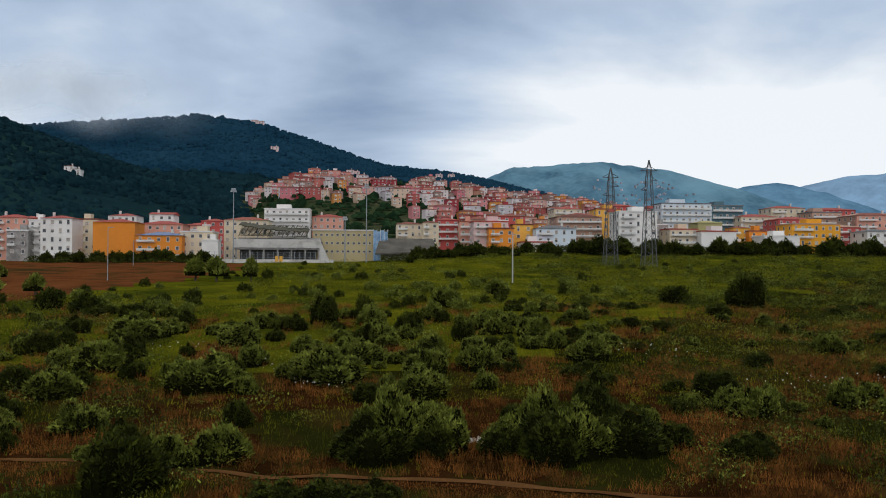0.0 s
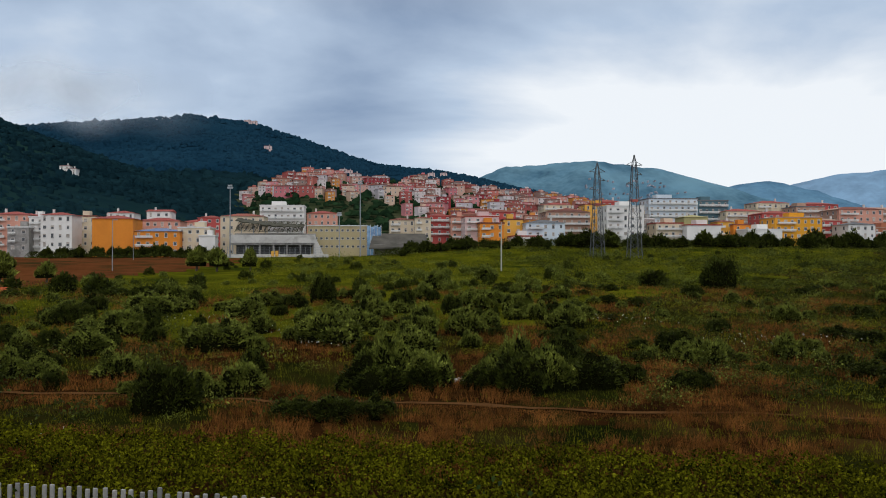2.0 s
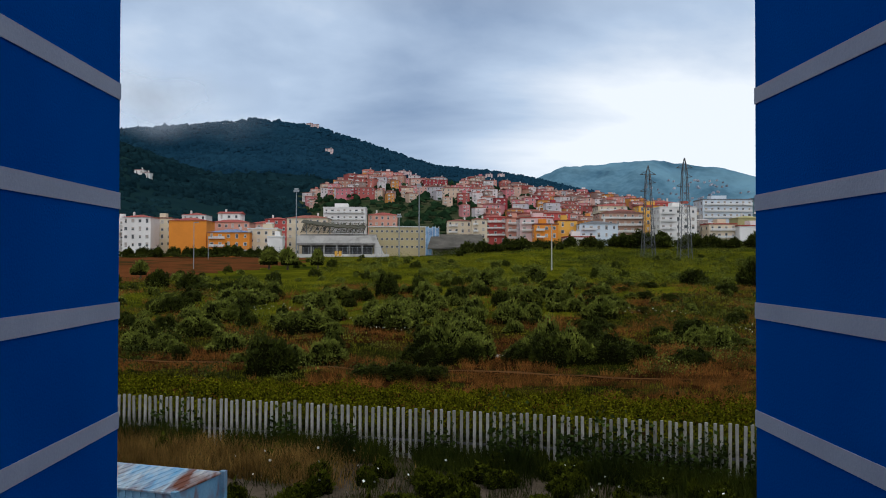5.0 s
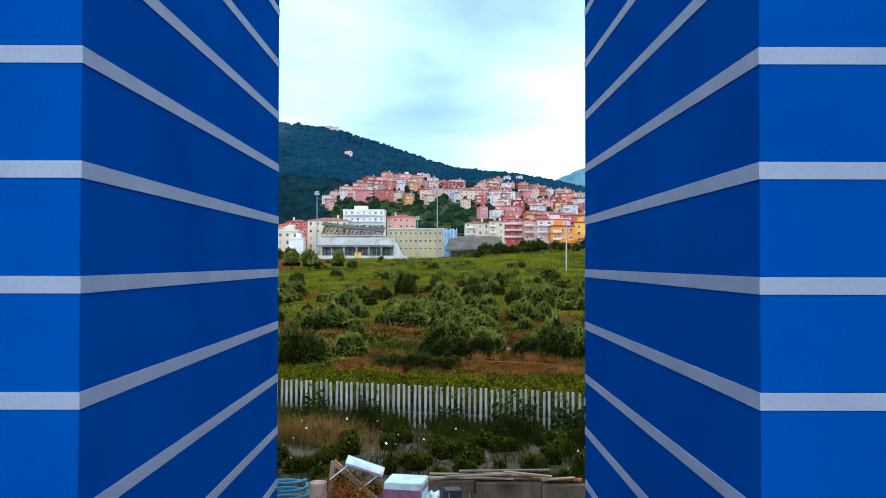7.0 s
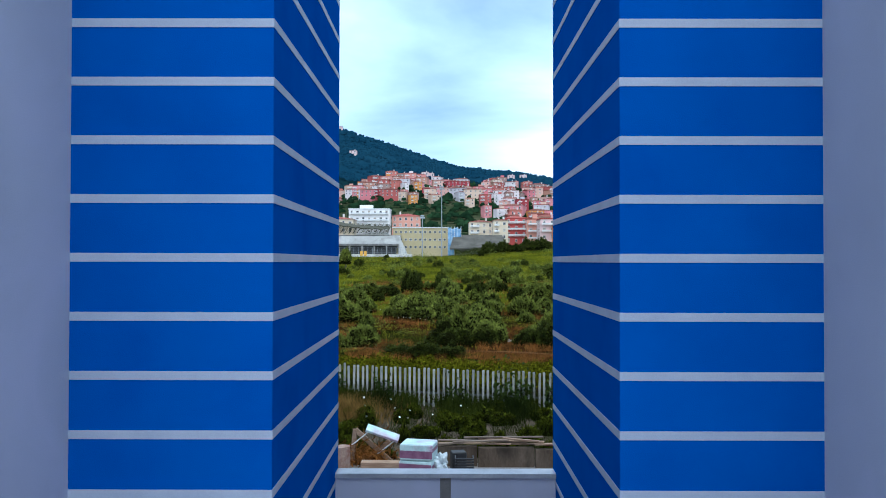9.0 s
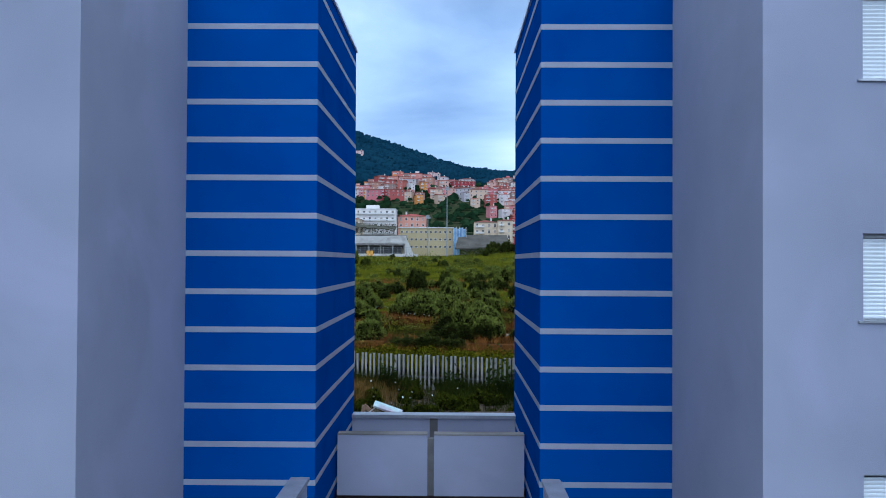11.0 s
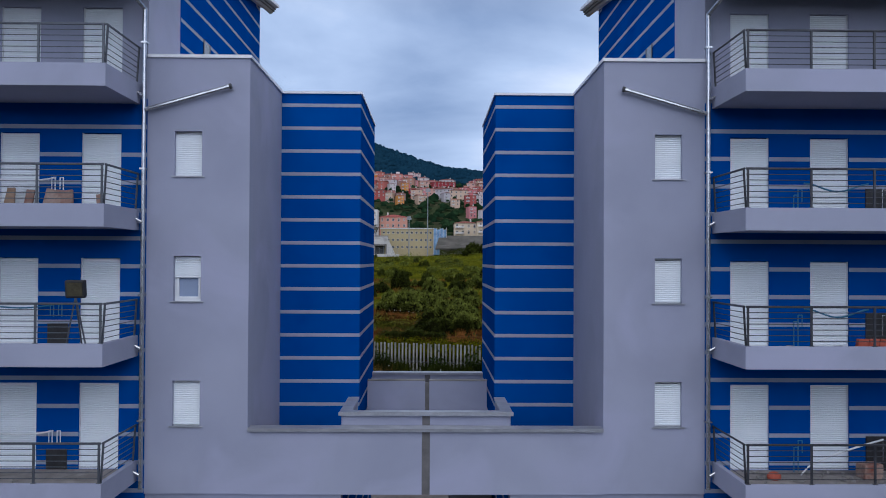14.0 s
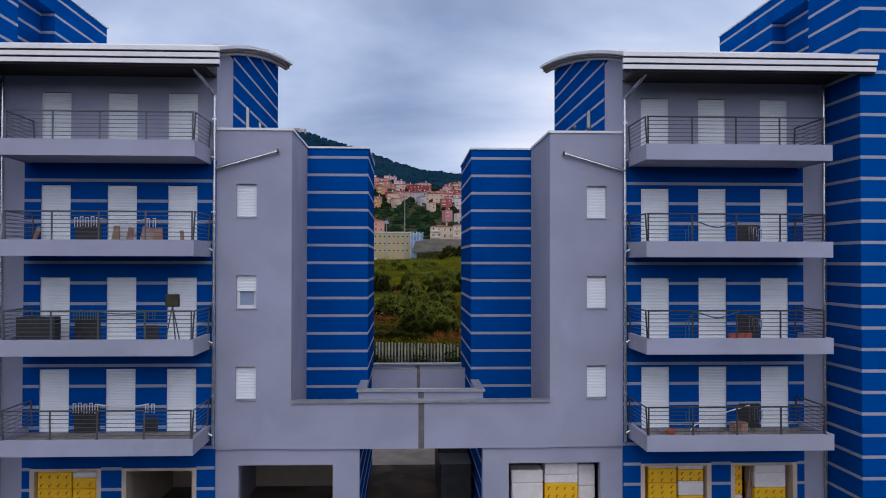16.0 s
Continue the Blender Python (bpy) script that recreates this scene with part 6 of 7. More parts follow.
PLASTIC = surface("clear_white_film", (0.50, 0.56, 0.60), (0.66, 0.70, 0.72), 5, 0.3, 0.5, fine=15)
BLACK = surface("black_plastic", (0.012, 0.012, 0.014), (0.03, 0.03, 0.034), 5, 0.5, 0.1)
BLUEHOSE = surface("blue_hose", (0.02, 0.12, 0.22), (0.04, 0.18, 0.30), 4, 0.45, 0.1)
REDHOSE = surface("red_hose", (0.45, 0.02, 0.03), (0.55, 0.04, 0.05), 4, 0.4, 0.1)
LOGWOOD = surface("peeling_log", (0.22, 0.12, 0.09), (0.40, 0.30, 0.25), 2.5, 0.9, 0.5, fine=15, stain=(0.20, 0.05, 0.03), stain_scale=2)
YELLOWPACK = surface("yellow_printed_film", (0.90, 0.47, 0.005), (0.95, 0.56, 0.008), 3, 0.4, 0.2, fine=14)
WHITEPACK = surface("white_foam_panels", (0.72, 0.68, 0.66), (0.84, 0.81, 0.80), 3, 0.6, 0.2, fine=14)
INK = surface("brown_print_marks", (0.13, 0.05, 0.006), (0.18, 0.07, 0.01), 5, 0.6, 0.0)
REDBRICK = surface("red_clay", (0.35, 0.07, 0.04), (0.45, 0.11, 0.07), 6, 0.9, 0.2)


def turned(x, y, z, deg):
    return Matrix.Translation((x, y, z)) @ Matrix.Rotation(radians(deg), 4, "Z")


def spin(bm, m):
    bmesh.ops.transform(bm, matrix=m, verts=bm.verts[:])
    return bm


# shipping container
c = thing("shipping_container", (-11.5, 27, Z), "faded blue shipping container with rusty peeling roof", "container")
m = turned(-9.45, 25.9, Z, -19)
bm = bmesh.new()
for i in range(24):
    x = -3 + i * 0.25
    box(bm, x, x + 0.125, -1.18, 1.18, 0.15, 2.5)
    box(bm, x + 0.125, x + 0.25, -1.15, 1.15, 0.15, 2.5)
part("body", spin(bm, m), PAINT_BLUE, c)
bm = bmesh.new()
box(bm, -3.04, 3.04, -1.22, 1.22, 2.5, 2.56, 0.01)
for i in range(20):
    box(bm, -2.9 + i * 0.3, -2.8 + i * 0.3, -1.1, 1.1, 2.56, 2.575)
part("roof", spin(bm, m), RUSTROOF, c)
for sx in (-1, 1):
    for sy in (-1, 1):
        bm = bmesh.new()
        box(bm, sx * 3.05 - 0.09, sx * 3.05 + 0.09, sy * 1.2 - 0.09, sy * 1.2 + 0.09, 0, 2.6, 0.01)
        part("corner_post", spin(bm, m), PAINT_BLUE, c)

# tank on its stand
t = thing("water_tank", (14, 27, Z), "blue-grey cylindrical steel tank on a red-brown stand", "tank")
m = turned(13.0, 26.2, Z, -4)
bm = bmesh.new()
bmesh.ops.create_cone(bm, cap_ends=True, segments=36, radius1=0.62, radius2=0.62, depth=3.2, matrix=Matrix.Translation((0, 0, 2.9)) @ Matrix.Rotation(radians(90), 4, "Y"))
bmesh.ops.bevel(bm, geom=[e for e in bm.edges if len(e.link_faces) == 2 and any(len(f.verts) > 8 for f in e.link_faces)], offset=0.09, segments=3, affect="EDGES")
for f in bm.faces:
    f.smooth = True
part("barrel", spin(bm, m), TANKSTEEL, t)
bm = bmesh.new()
bmesh.ops.create_cone(bm, cap_ends=True, segments=20, radius1=0.26, radius2=0.20, depth=0.14, matrix=Matrix.Translation((0.12, -0.1, 3.57)) @ Matrix.Rotation(radians(18), 4, "X"))
part("lid", spin(bm, m), ORANGECAP, t)
for z in (2.62, 2.4, 2.1):
    bm = bmesh.new()
    box(bm, -1.5, 1.7, -0.72, -0.64, z - 0.05, z + 0.03)
    part("side_rail", spin(bm, m), TANKSTEEL, t)
for x in (-1.3, -0.6, 0.4, 1.4):
    for y in (-0.66, 0.6):
        bm = bmesh.new()
        box(bm, x - 0.05, x + 0.05, y - 0.05, y + 0.05, 0, 2.35)
        part("leg", spin(bm, m), ORANGECAP, t)
bm = bmesh.new()
box(bm, -1.5, 1.6, -0.62, 0.62, 2.0, 2.12)
part("cradle", spin(bm, m), TANKSTEEL, t)

KERB = surface("weathered_brown_concrete", (0.070, 0.050, 0.036), (0.16, 0.122, 0.092), 1.2, 0.95, 0.5, fine=14, stain=(0.045, 0.036, 0.028), stain_scale=0.8, stretch=(1, 1, 0.4), spec=0.05)
# kerb wall at the edge of the yard
k = thing("kerb_wall", (4, 25.4, Z), "low weathered concrete kerb wall at the yard edge", "wall")
for i in range(4):
    boxes("kerb_block", [(-1.0 + i * 2.4, 1.36 + i * 2.4, 25.2 - i * 0.12, 25.5 - i * 0.12, Z - 0.1, Z + 0.85 - 0.04 * i)], KERB, k, bevel=0.02)
# timber on the kerb
for i, (x, y, l, a, z) in enumerate(((1.2, 25.4, 3.2, -4, 0.90), (2.2, 25.5, 2.6, -8, 0.97), (2.8, 25.35, 2.8, -12, 1.04), (0.6, 25.55, 1.8, -3, 1.0), (3.6, 25.3, 2.0, -6, 0.9), (1.5, 25.15, 2.4, 9, 1.05), (3.2, 25.2, 1.6, -22, 1.1), (0.3, 25.3, 1.2, 15, 0.92), (4.4, 25.1, 1.3, 12, 0.95), (2.5, 25.6, 3.4, 3, 1.12))):
    bm = bmesh.new()
    box(bm, -l / 2, l / 2, -0.07, 0.07, 0, 0.06, 0.006)
    tagged(part("plank", spin(bm, turned(x, y, Z + z, a)), OLDWOOD if i % 2 else WOOD, None), "old timber plank lying on the kerb wall", "plank", "loose planks")
for i in range(6):
    bm = bmesh.new()
    box(bm, -0.12, 0.12, -0.06, 0.06, 0, 0.07)
    tagged(part("roof_tile", spin(bm, turned(4.4 + i * 0.16, 25.3, Z + 0.86, 10 * i)), REDBRICK, None), "broken red clay tile on the kerb", "tile", "broken tiles")

# bench turned on its side
b = thing("bench", (-2.6, 25.6, Z), "white folding bench propped up at a slant", "bench")
m = Matrix.Translation((-2.65, 25.4, Z + 1.35)) @ Matrix.Rotation(radians(19), 4, "Y") @ Matrix.Rotation(radians(24), 4, "X")
bm = bmesh.new()
box(bm, -0.72, 0.72, -0.24, 0.24, -0.06, 0.06, 0.02)
part("seat", spin(bm, m), WRAP, b, "pale green-white bench seat")
for x in (-0.58, 0.58):
    bm = bmesh.new()
    bar(bm, (x, -0.15, -0.04), (x - 0.5, -0.25, -0.92), 0.03, 6)
    part("leg", spin(bm, m), WHITEPVC, b)
for i, (p, q) in enumerate((((-4.0, 25.8, Z), (-3.85, 25.7, Z + 1.45)), ((-3.85, 25.7, Z + 1.45), (-2.2, 25.6, Z)), ((-3.3, 26.2, Z), (-2.4, 26.0, Z + 0.9)))):
    d = Vector(q) - Vector(p)
    bm = bmesh.new()
    box(bm, -0.1, 0.1, -0.05, 0.05, 0, d.length, 0.008)
    tagged(part("timber", spin(bm, Matrix.Translation(p) @ d.to_track_quat("Z", "X").to_matrix().to_4x4()), WOOD, None), "raw timber beam leaning in the yard", "timber", "leaning timbers")
for i, (x, y, w, d, a) in enumerate(((-2.6, 24.3, 1.7, 0.5, -3), (-2.9, 23.8, 1.5, 0.6, 6))):
    bm = bmesh.new()
    box(bm, -w / 2, w / 2, -d / 2, d / 2, 0, 0.05 if i else 0.42, 0.006)
    tagged(part("board", spin(bm, turned(x, y, Z, a)), WOOD, None), "pale plywood board lying on the yard floor", "board", "boards")
st = []
for _ in range(700):
    x, y = -3.2 + rng.normal(0, 0.6), 25.6 + rng.normal(0, 0.3)
    st.append((x, y, Z + abs(rng.normal(0, 0.45))))
tagged(new("straw", quads("straw", np.array(st), rng.uniform(0.03, 0.06, len(st)), BLADE_DRY, 0.5, 9)), "dry straw and stalks among the timbers", "straw", "", "stuff")
# log, wrapped pallets, crate, hoses
bm = bmesh.new()
bmesh.ops.create_cone(bm, cap_ends=True, segments=22, radius1=0.32, radius2=0.30, depth=0.98, matrix=Matrix.Translation((-4.25, 24.6, Z + 0.49)))
for v in bm.verts:
    v.co.x += 0.02 * math.sin(v.co.z * 9 + v.co.y * 30)
tagged(part("log", bm, LOGWOOD, None), "short upright log with peeling bark", "log")
pk = thing("wrapped_pallet", (-1.05, 23.4, Z), "two film-wrapped boxes stacked on a pallet", "pallet")
for i in range(2):
    bm = bmesh.new()
    box(bm, -0.66, 0.66, -0.55, 0.55, 0.14 + i * 0.66, 0.77 + i * 0.66, 0.04)
    carton = part("carton", spin(bm, turned(-1.05, 23.4, Z, -14 + 3 * i)), WRAP, pk)
    bm = bmesh.new()
    box(bm, -0.655, 0.655, -0.556, -0.55, (0.36, 0.22)[i] + i * 0.66, (0.66, 0.52)[i] + i * 0.66)
    part("printed_panel", spin(bm, turned(-1.05, 23.4, Z, -14 + 3 * i)), MAROON, carton, "maroon printed band under film")
    bm = bmesh.new()
    box(bm, 0.66, 0.666, -0.5, 0.45, 0.46 + i * 0.66, 0.60 + i * 0.66)
    part("printed_panel", spin(bm, turned(-1.05, 23.4, Z, -14 + 3 * i)), MAROON, carton, "maroon printed band under film")
for i in range(3):
    bm = bmesh.new()
    box(bm, -0.66, 0.66, -0.5 + i * 0.42, -0.36 + i * 0.42, 0, 0.14)
    part("runner", spin(bm, turned(-1.05, 23.4, Z, -14)), OLDWOOD, pk)
bm = bmesh.new()
bmesh.ops.create_icosphere(bm, subdivisions=4, radius=0.5)
for v in bm.verts:
    q = v.co.copy()
    k = 1 + 0.55 * noise.noise(q * 3.2) + 0.35 * abs(noise.noise(q * 7.5)) - 0.2 * abs(noise.noise(q * 15))
    v.co = Vector((-0.15 + q.x * k * 0.62, 23.55 + q.y * k * 0.8, max(Z + 0.004, Z + 0.42 + q.z * k * 1.0)))
tagged(part("plastic_sheet", bm, PLASTIC, None), "crumpled clear plastic sheeting beside the pallet", "sheeting")
cr = thing("crate", (0.75, 23.6, Z), "black plastic crate on a pale sack", "crate")
for i in range(5):
    boxes("slat", [(0.4, 1.15, 23.2, 23.24, Z + 0.3 + i * 0.11, Z + 0.37 + i * 0.11)], BLACK, cr)
    boxes("slat", [(0.4, 0.44, 23.2, 23.8, Z + 0.3 + i * 0.11, Z + 0.37 + i * 0.11)], BLACK, cr)
    boxes("slat", [(1.11, 1.15, 23.24, 23.8, Z + 0.3 + i * 0.11, Z + 0.37 + i * 0.11)], BLACK, cr)
boxes("base", [(0.4, 1.15, 23.2, 23.8, Z, Z + 0.28)], BLACK, cr)
bm = bmesh.new()
box(bm, -0.3, 0.3, -0.25, 0.25, 0, 0.85, 0.03)
tagged(part("black_bin", spin(bm, turned(0.55, 24.3, Z, 12)), BLACK, None), "black plastic bin beside the crate", "bin")
sk = bmesh.new()
bmesh.ops.create_uvsphere(sk, u_segments=32, v_segments=16, radius=0.5, matrix=Matrix.Translation((0.80, 23.1, Z + 0.12)) @ Matrix.Diagonal((1.15, 0.55, 0.5, 1)))
for v in sk.verts:
    v.co += Vector((noise.noise(v.co * 5), noise.noise(v.co * 6), noise.noise(v.co * 4))) * 0.12
    v.co.z = max(v.co.z, Z)
for fc in sk.faces:
    fc.smooth = True
tagged(part("sack", sk, surface("dusty_grey_sacking", (0.16, 0.14, 0.12), (0.30, 0.27, 0.24), 4, 0.9, 0.4, fine=25), None), "dusty pale building sack on the ground", "sack")


def coil(name, x, y, r, turns, thick, material, label):
    bm = bmesh.new()
    pts = [(x + (r + 0.03 * math.sin(i)) * math.cos(i * 0.42), y + r * 0.8 * math.sin(i * 0.42), Z + thick + 0.016 * i * thick / 0.05) for i in range(int(turns * 15))]
    tube(bm, pts, thick, 7)
    return tagged(part(name, bm, material, None), label, "hose")


coil("hose", -5.35, 25.4, 0.62, 3, 0.06, BLUEHOSE, "coiled thick blue hose on the yard floor")
coil("hose", -5.6, 23.6, 0.5, 2, 0.06, REDHOSE, "coiled bright red hose on the yard floor")
bm = bmesh.new()
tube(bm, [(1.9, 23.9, Z + 0.05), (3.2, 24.3, Z + 0.05), (4.6, 24.5, Z + 0.05), (6.5, 24.4, Z + 0.05)], 0.045, 7)
tagged(part("hose", bm, BLACK, None), "thin black hose lying along the kerb", "hose")
bm = bmesh.new()
for i in range(45):
    x, y = rng.uniform(-5.5, 4.5), rng.uniform(22.6, 25.0)
    m = turned(x, y, Z + 0.02, float(rng.uniform(0, 180))) @ Matrix.Diagonal((float(rng.uniform(0.05, 0.28)), float(rng.uniform(0.03, 0.12)), 0.03, 1))
    bmesh.ops.create_cube(bm, size=1, matrix=m)
tagged(part("yard_debris", bm, RUBBLE, None), "scraps of pale plaster and wood on the yard floor", "debris", "", "stuff")

# ---- on the balconies ----
def hose(bm, pts, r):
    """A bent cable swept along its points in one piece."""
    rings = [[bm.verts.new((p[0], p[1] + r * math.cos(k * 1.0472), p[2] + r * math.sin(k * 1.0472))) for k in range(6)] for p in pts]
    for p, q in zip(rings, rings[1:]):
        for k in range(6):
            bm.faces.new((p[k], p[(k + 1) % 6], q[(k + 1) % 6], q[k]))
    bm.faces.new(rings[0]), bm.faces.new(rings[-1])


def bracket(bm, x, y, z, h=0.42, w=0.16):
    tube(bm, [(x, y, z), (x, y, z + h), (x + w, y, z + h), (x + w, y, z + h - 0.3)], 0.013, 6)


def clutter(s, f, kind):
    x = s * 11.17
    y = FRONT - 0.22
    ob = thing("cable_bundle", (x, y, f), "loose white conduits and cables hanging from the balcony wall", "cables", "conduits on the balconies")
    boxes("junction_box", [(x - 0.42, x + 0.42, FRONT - 0.05, FRONT - 0.002, f, f + 0.85)], BLACK, ob, "dark open box recess")
    for i in range(5):
        bm = bmesh.new()
        bracket(bm, x - 0.38 + i * 0.19, y - 0.03 * i, f + 0.7, 0.3 + 0.03 * (i % 2), 0.09)
        part("conduit", bm, WHITEPVC if kind != "dark" else BLUEHOSE, ob)
    bm = bmesh.new()
    x2 = x - s * 2.09
    pts = [(x - 0.4 * s + (x2 - x + 0.4 * s) * i / 10, y, f + 0.98 - 0.35 * (i / 10) * (1 - i / 10)) for i in range(11)]
    hose(bm, pts, 0.022)
    part("cable", bm, WHITEPVC if kind == "white" else BLUEHOSE, ob)
    for i in range(2):
        bm = bmesh.new()
        bracket(bm, x2 - 0.1 + i * 0.2, y, f + 0.7, 0.28, 0.08)
        part("conduit", bm, WHITEPVC if kind != "dark" else BLUEHOSE, ob)
    boxes("junction_box", [(x2 - 0.25, x2 + 0.25, FRONT - 0.04, FRONT - 0.002, f, f + 0.5)], BLACK, ob)


clutter(-1, FLOORS[0], "white")
clutter(-1, FLOORS[1], "dark")
clutter(-1, FLOORS[2], "white")
for f, kind in ((FLOORS[0], "white"), (FLOORS[1], "dark"), (FLOORS[2], "dark")):
    x, y = 9.0, FRONT - 0.3
    ob = thing("cable_bundle", (x, y, f), "loose cables drooping across the balcony", "cables", "conduits on the balconies")
    bm = bmesh.new()
    pts = [(9.0 + 2.2 * i / 12, y - 0.5 + 0.4 * i / 12, f + 0.1 + 0.75 * (i / 12) ** 0.6) for i in range(13)] if kind == "white" else [(9.3 + 1.6 * i / 12, y, f + 0.85 + 0.1 * math.cos(i / 2)) for i in range(13)]
    hose(bm, pts, 0.024)
    part("cable", bm, WHITEPVC if kind == "white" else BLUEHOSE, ob)
    bm = bmesh.new()
    for i in range(3):
        bracket(bm, 11.25 + i * 0.14, y - 0.05 * i, f + 0.3, 0.5 - 0.06 * i, 0.1)
    part("conduit", bm, PIPE, ob)
    boxes("junction_box", [(10.98, 11.7, FRONT - 0.05, FRONT - 0.002, f, f + 0.85)], BLACK, ob, "dark open box recess")
    bm = bmesh.new()
    bracket(bm, 9.15, y, f + 0.05, 0.75, 0.1)
    bracket(bm, 9.0, y - 0.1, f + 0.05, 0.6, 0.1)
    part("conduit", bm, BLUEHOSE, ob)


def bits(s, f, n):
    bm = bmesh.new()
    r = random.Random(int(f * 10) + (s > 0))
    for i in range(n):
        x, y = s * r.uniform(7.6, 12.6), r.uniform(-6.2, -4.5)
        m = Matrix.Translation((x, y, f + 0.025)) @ Matrix.Rotation(r.uniform(0, 6), 4, "Z") @ Matrix.Diagonal((r.uniform(0.05, 0.25), r.uniform(0.03, 0.12), r.uniform(0.02, 0.06), 1))
        bmesh.ops.create_cube(bm, size=1, matrix=m)
    tagged(part("debris", bm, CONCRETE, None), "small rubble and dust left on the balcony floor", "debris", "", "stuff")


bits(1, FLOORS[0], 70)
bits(1, FLOORS[1], 30)
bits(-1, FLOORS[0], 10)
# timber and panels on the third-storey balcony
for i, (x, w, h, a, mt) in enumerate(((-10.3, 0.12, 0.75, 6, WOOD), (-10.1, 0.12, 0.75, -5, WOOD), (-9.75, 0.2, 0.7, 3, LOGWOOD), (-9.2, 0.45, 0.72, 8, LOGWOOD), (-8.75, 0.3, 0.7, -8, LOGWOOD), (-7.95, 0.12, 0.6, -10, LOGWOOD), (-12.9, 0.14, 0.75, 14, LOGWOOD))):
    bm = bmesh.new()
    box(bm, -w / 2, w / 2, -0.03, 0.03, 0, h, 0.005)
    tagged(part("panel", spin(bm, Matrix.Translation((x, -4.62, FLOORS[2])) @ Matrix.Rotation(radians(a), 4, "Y") @ Matrix.Rotation(radians(-14), 4, "X")), mt, None), "brown wooden panel leaning on the balcony", "panel", "leaning panels")
for i in range(3):
    for k in range(4):
        bm = bmesh.new()
        box(bm, -0.125, 0.125, -0.06, 0.06, 0, 0.07, 0.004)
        tagged(part("brick", spin(bm, turned(10.35 + i * 0.26 + 0.01 * k, -5.3, FLOORS[1] + k * 0.072, 2 * k - 3 + i)), REDBRICK, None), "red clay brick stacked on the balcony floor", "brick", "stacked bricks")
bm = bmesh.new()
box(bm, -0.25, 0.25, -0.18, 0.18, 0, 0.35, 0.02)
tagged(part("carton", spin(bm, turned(10.7, -5.0, FLOORS[0], 8)), LOGWOOD, None), "small brown cardboard carton", "carton")
bm = bmesh.new()
bmesh.ops.create_uvsphere(bm, u_segments=14, v_segments=8, radius=0.17, matrix=Matrix.Translation((8.3, -5.2, FLOORS[0] + 0.08)) @ Matrix.Diagonal((1, 0.8, 0.7, 1)))
for v in bm.verts:
    v.co.z = max(v.co.z, FLOORS[0] + 0.005)
tagged(part("bucket_bag", bm, REDBRICK, None), "small red plastic bag of mortar", "bag")
bm = bmesh.new()
box(bm, -0.6, 0.6, -0.3, 0.3, 0, 0.85, 0.03)
tagged(part("bin", spin(bm, turned(-12.4, -5.2, FLOORS[1], 6)), BLACK, None), "dark covered stack on the balcony", "stack")
# site floodlight on a tripod
fl = thing("site_floodlight", (-8.0, -6.1, FLOORS[1]), "black square site floodlight standing behind the railing", "floodlight")
m = Matrix.Translation((-7.85, -6.2, FLOORS[1] + 1.42)) @ Matrix.Rotation(radians(8), 4, "X")
bm = bmesh.new()
box(bm, -0.22, 0.22, -0.06, 0.06, -0.2, 0.2, 0.02)
part("housing", spin(bm, m), BLACK, fl)
for i in range(6):
    bm = bmesh.new()
    box(bm, -0.2 + i * 0.075, -0.18 + i * 0.075, 0.06, 0.12, -0.18, 0.18)
    part("cooling_fin", spin(bm, m), BLACK, fl)
bm = bmesh.new()
box(bm, -0.17, 0.17, -0.072, -0.062, -0.15, 0.15)
part("lens", spin(bm, m), surface("floodlight_lens", (0.05, 0.045, 0.03), (0.09, 0.08, 0.05), 5, 0.2, 0.0), fl)
for dx, dy in ((-0.25, -0.1), (0.25, -0.1), (0, 0.25)):
    bm = bmesh.new()
    bar(bm, (-7.85, -6.2, FLOORS[1] + 1.25), (-7.85 + dx, -6.15 + dy + 0.1, FLOORS[1]), 0.02, 6)
    part("leg", bm, RAIL, fl)


# ---- insulation packs in the open shops ----
def pack(x0, x1, y, z, h, material, d=0.9, marks=True):
    ob = thing("insulation_pack", ((x0 + x1) / 2, y + d / 2, z), "yellow film-wrapped insulation pack with brown print" if material is YELLOWPACK else "white film-wrapped insulation pack", "pack", "insulation packs")
    bm = bmesh.new()
    box(bm, x0, x1, y, y + d, z, z + h, 0.03)
    part("pack_body", bm, material, ob)
    if marks and material is YELLOWPACK:
        bm = bmesh.new()
        n, k = max(2, int((x1 - x0) / 0.27)), max(1, int(h / 0.19))
        for i in range(n):
            for j in range(k):
                cx, cz = x0 + (i + 0.5) * (x1 - x0) / n, z + (j + 0.5) * h / k
                m = Matrix.Translation((cx, y - 0.003, cz)) @ Matrix.Rotation(radians(-25), 4, "Y")
                bmesh.ops.create_cube(bm, size=1, matrix=m @ Matrix.Diagonal((0.10, 0.004, 0.022, 1)))
                bmesh.ops.create_cube(bm, size=1, matrix=m @ Matrix.Translation((-0.05, 0, -0.04)) @ Matrix.Diagonal((0.05, 0.004, 0.042, 1)))
        part("print_marks", bm, INK, ob)
    return ob


def stack(x0, x1, y, plan):
    z = Z
    for h, mt in plan:
        pack(x0, x1, y, z, h - 0.01, mt)
        z += h


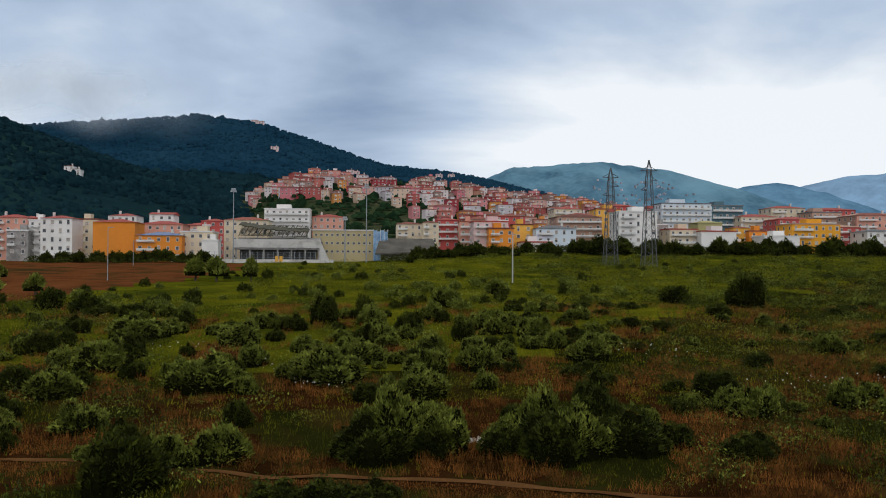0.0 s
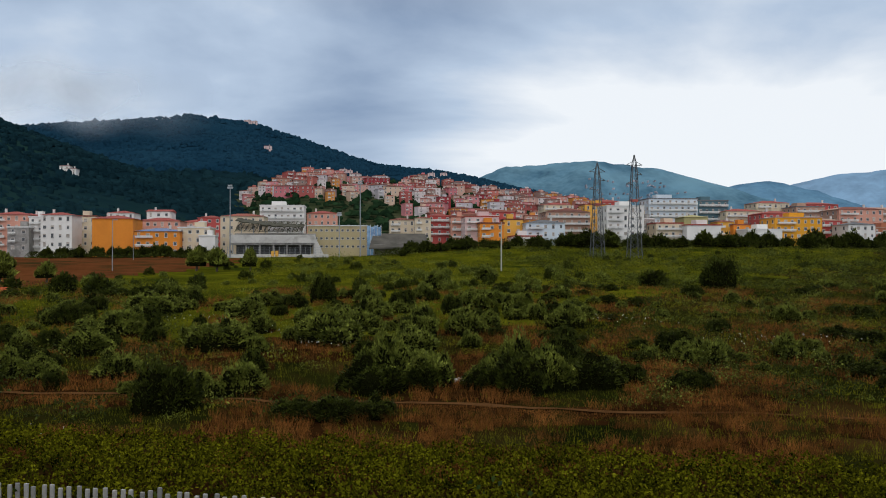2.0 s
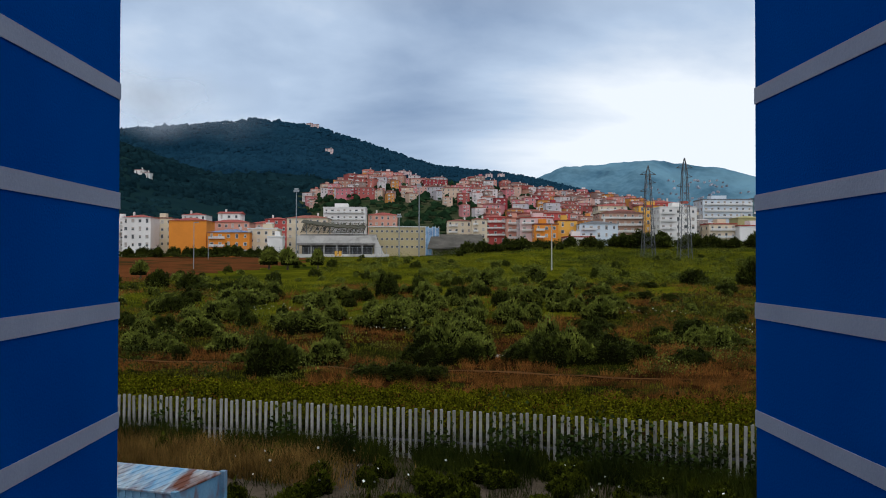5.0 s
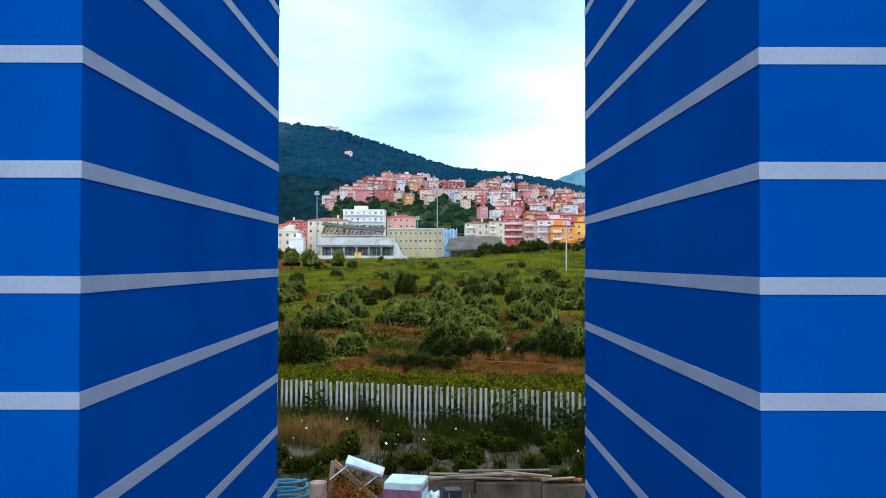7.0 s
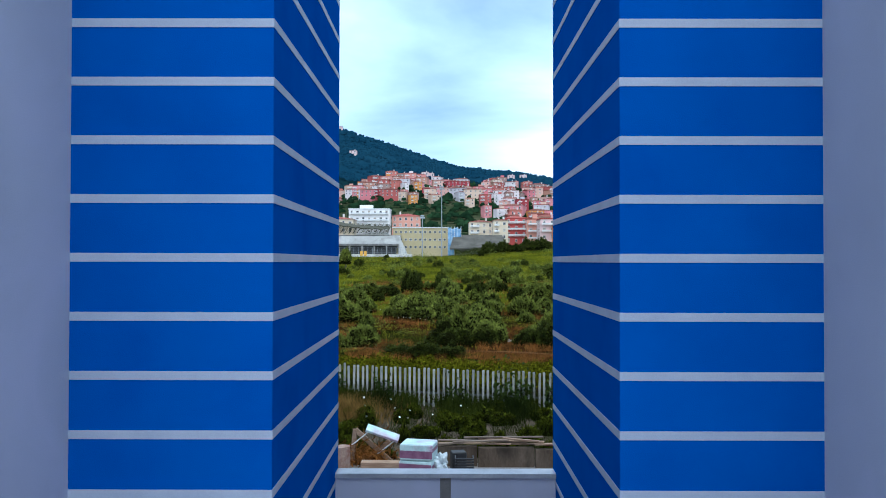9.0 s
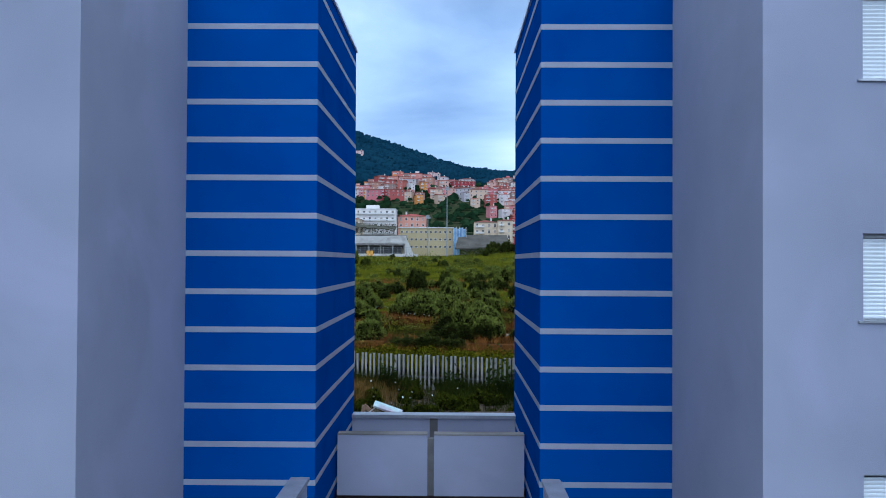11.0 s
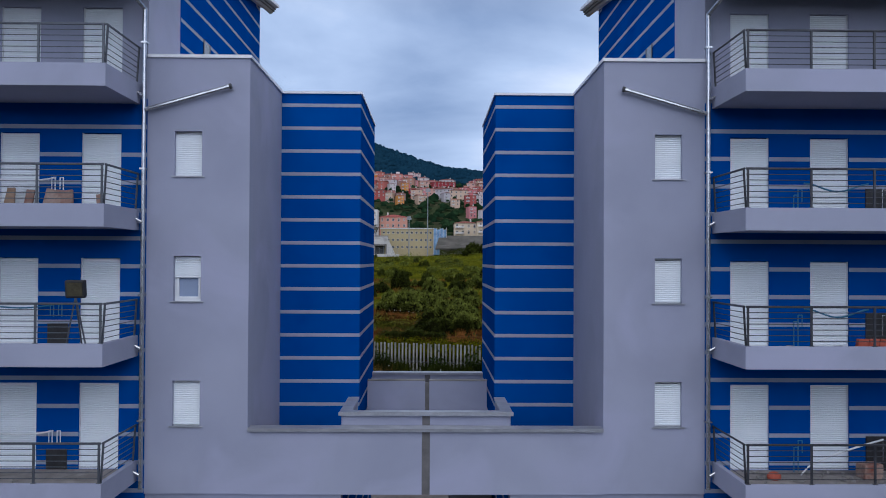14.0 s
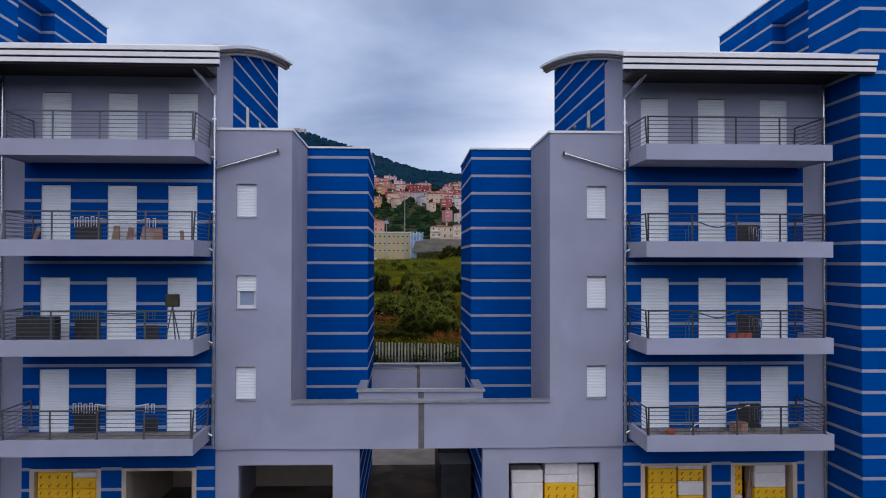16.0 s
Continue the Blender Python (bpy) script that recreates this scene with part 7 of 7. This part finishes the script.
Yp, Wp = YELLOWPACK, WHITEPACK
stack(-12.85, -11.72, FRONT + 0.14, ((0.6, Yp), (0.6, Yp), (0.6, Yp), (0.58, Yp)))
stack(-11.68, -10.9, FRONT + 0.14, ((0.6, Yp), (0.6, Yp), (0.6, Yp), (0.35, Yp), (0.2, Wp)))
stack(3.15, 4.25, FRONT + 0.5, ((0.55, Wp), (0.6, Wp), (0.6, Wp), (0.45, Wp)))
stack(4.3, 5.45, FRONT + 0.4, ((0.6, Yp), (0.6, Yp), (0.55, Yp), (0.3, Wp), (0.42, Wp)))
stack(5.5, 6.1, FRONT + 0.6, ((0.8, Wp), (0.8, Wp), (0.75, Wp)))
stack(7.85, 8.85, FRONT + 0.14, ((0.6, Yp), (0.6, Yp), (0.6, Yp), (0.5, Yp), (0.12, Wp)))
stack(8.9, 9.8, FRONT + 0.14, ((0.5, Yp), (0.5, Yp), (0.35, Yp), (0.5, Wp), (0.4, Yp), (0.15, Wp)))
stack(10.88, 11.25, FRONT + 0.35, ((0.7, Wp), (0.6, Wp), (0.55, Yp), (0.55, Yp)))
stack(11.6, 12.7, FRONT + 0.14, ((0.6, Yp), (0.55, Yp), (0.45, Yp), (0.5, Wp), (0.3, Wp)))
for i in range(2):
    d = Vector((0.3, 0.1, 2.2))
    bm = bmesh.new()
    box(bm, -0.07, 0.07, -0.03, 0.03, 0, 2.25)
    tagged(part("timber", spin(bm, Matrix.Translation((11.3 + 0.12 * i, FRONT + 0.35, Z)) @ d.to_track_quat("Z", "X").to_matrix().to_4x4()), WOOD, None), "timber beam leaning among insulation packs", "timber", "leaning timbers")
# dark covered pallets in the passage
for i in range(3):
    bm = bmesh.new()
    box(bm, 0.75, 1.95, -1.5 + i * 2.0, 0.2 + i * 2.0, Z, Z + 1.9 + 0.2 * (i % 2), 0.05)
    tagged(part("covered_pallet", bm, BLACK, None), "tall pallet load under black sheeting", "pallet", "covered pallets")
# orange safety netting on the bare soil
NET = surface("orange_safety_net", (0.62, 0.10, 0.03), (0.70, 0.14, 0.05), 2, 0.7, 0.0)
nt = thing("safety_net", (-60, 141.5, land(-60, 141.5)), "bright orange plastic safety netting sagging between stakes", "net")
for i in range(9):
    x, y = -65 + i * 1.3, 141 + i * 0.15
    bm = bmesh.new()
    for j in range(6):
        bar(bm, (x, y, land(x, y) + 0.15 + j * 0.17), (x + 1.3, y + 0.15, land(x + 1.3, y + 0.15) + 0.15 + j * 0.17), 0.045, 3)
    part("net_panel", bm, NET, nt)
    bm = bmesh.new()
    bar(bm, (x, y, land(x, y) - 0.1), (x, y, land(x, y) + 1.1), 0.03, 5)
    part("stake", bm, RAIL, nt)
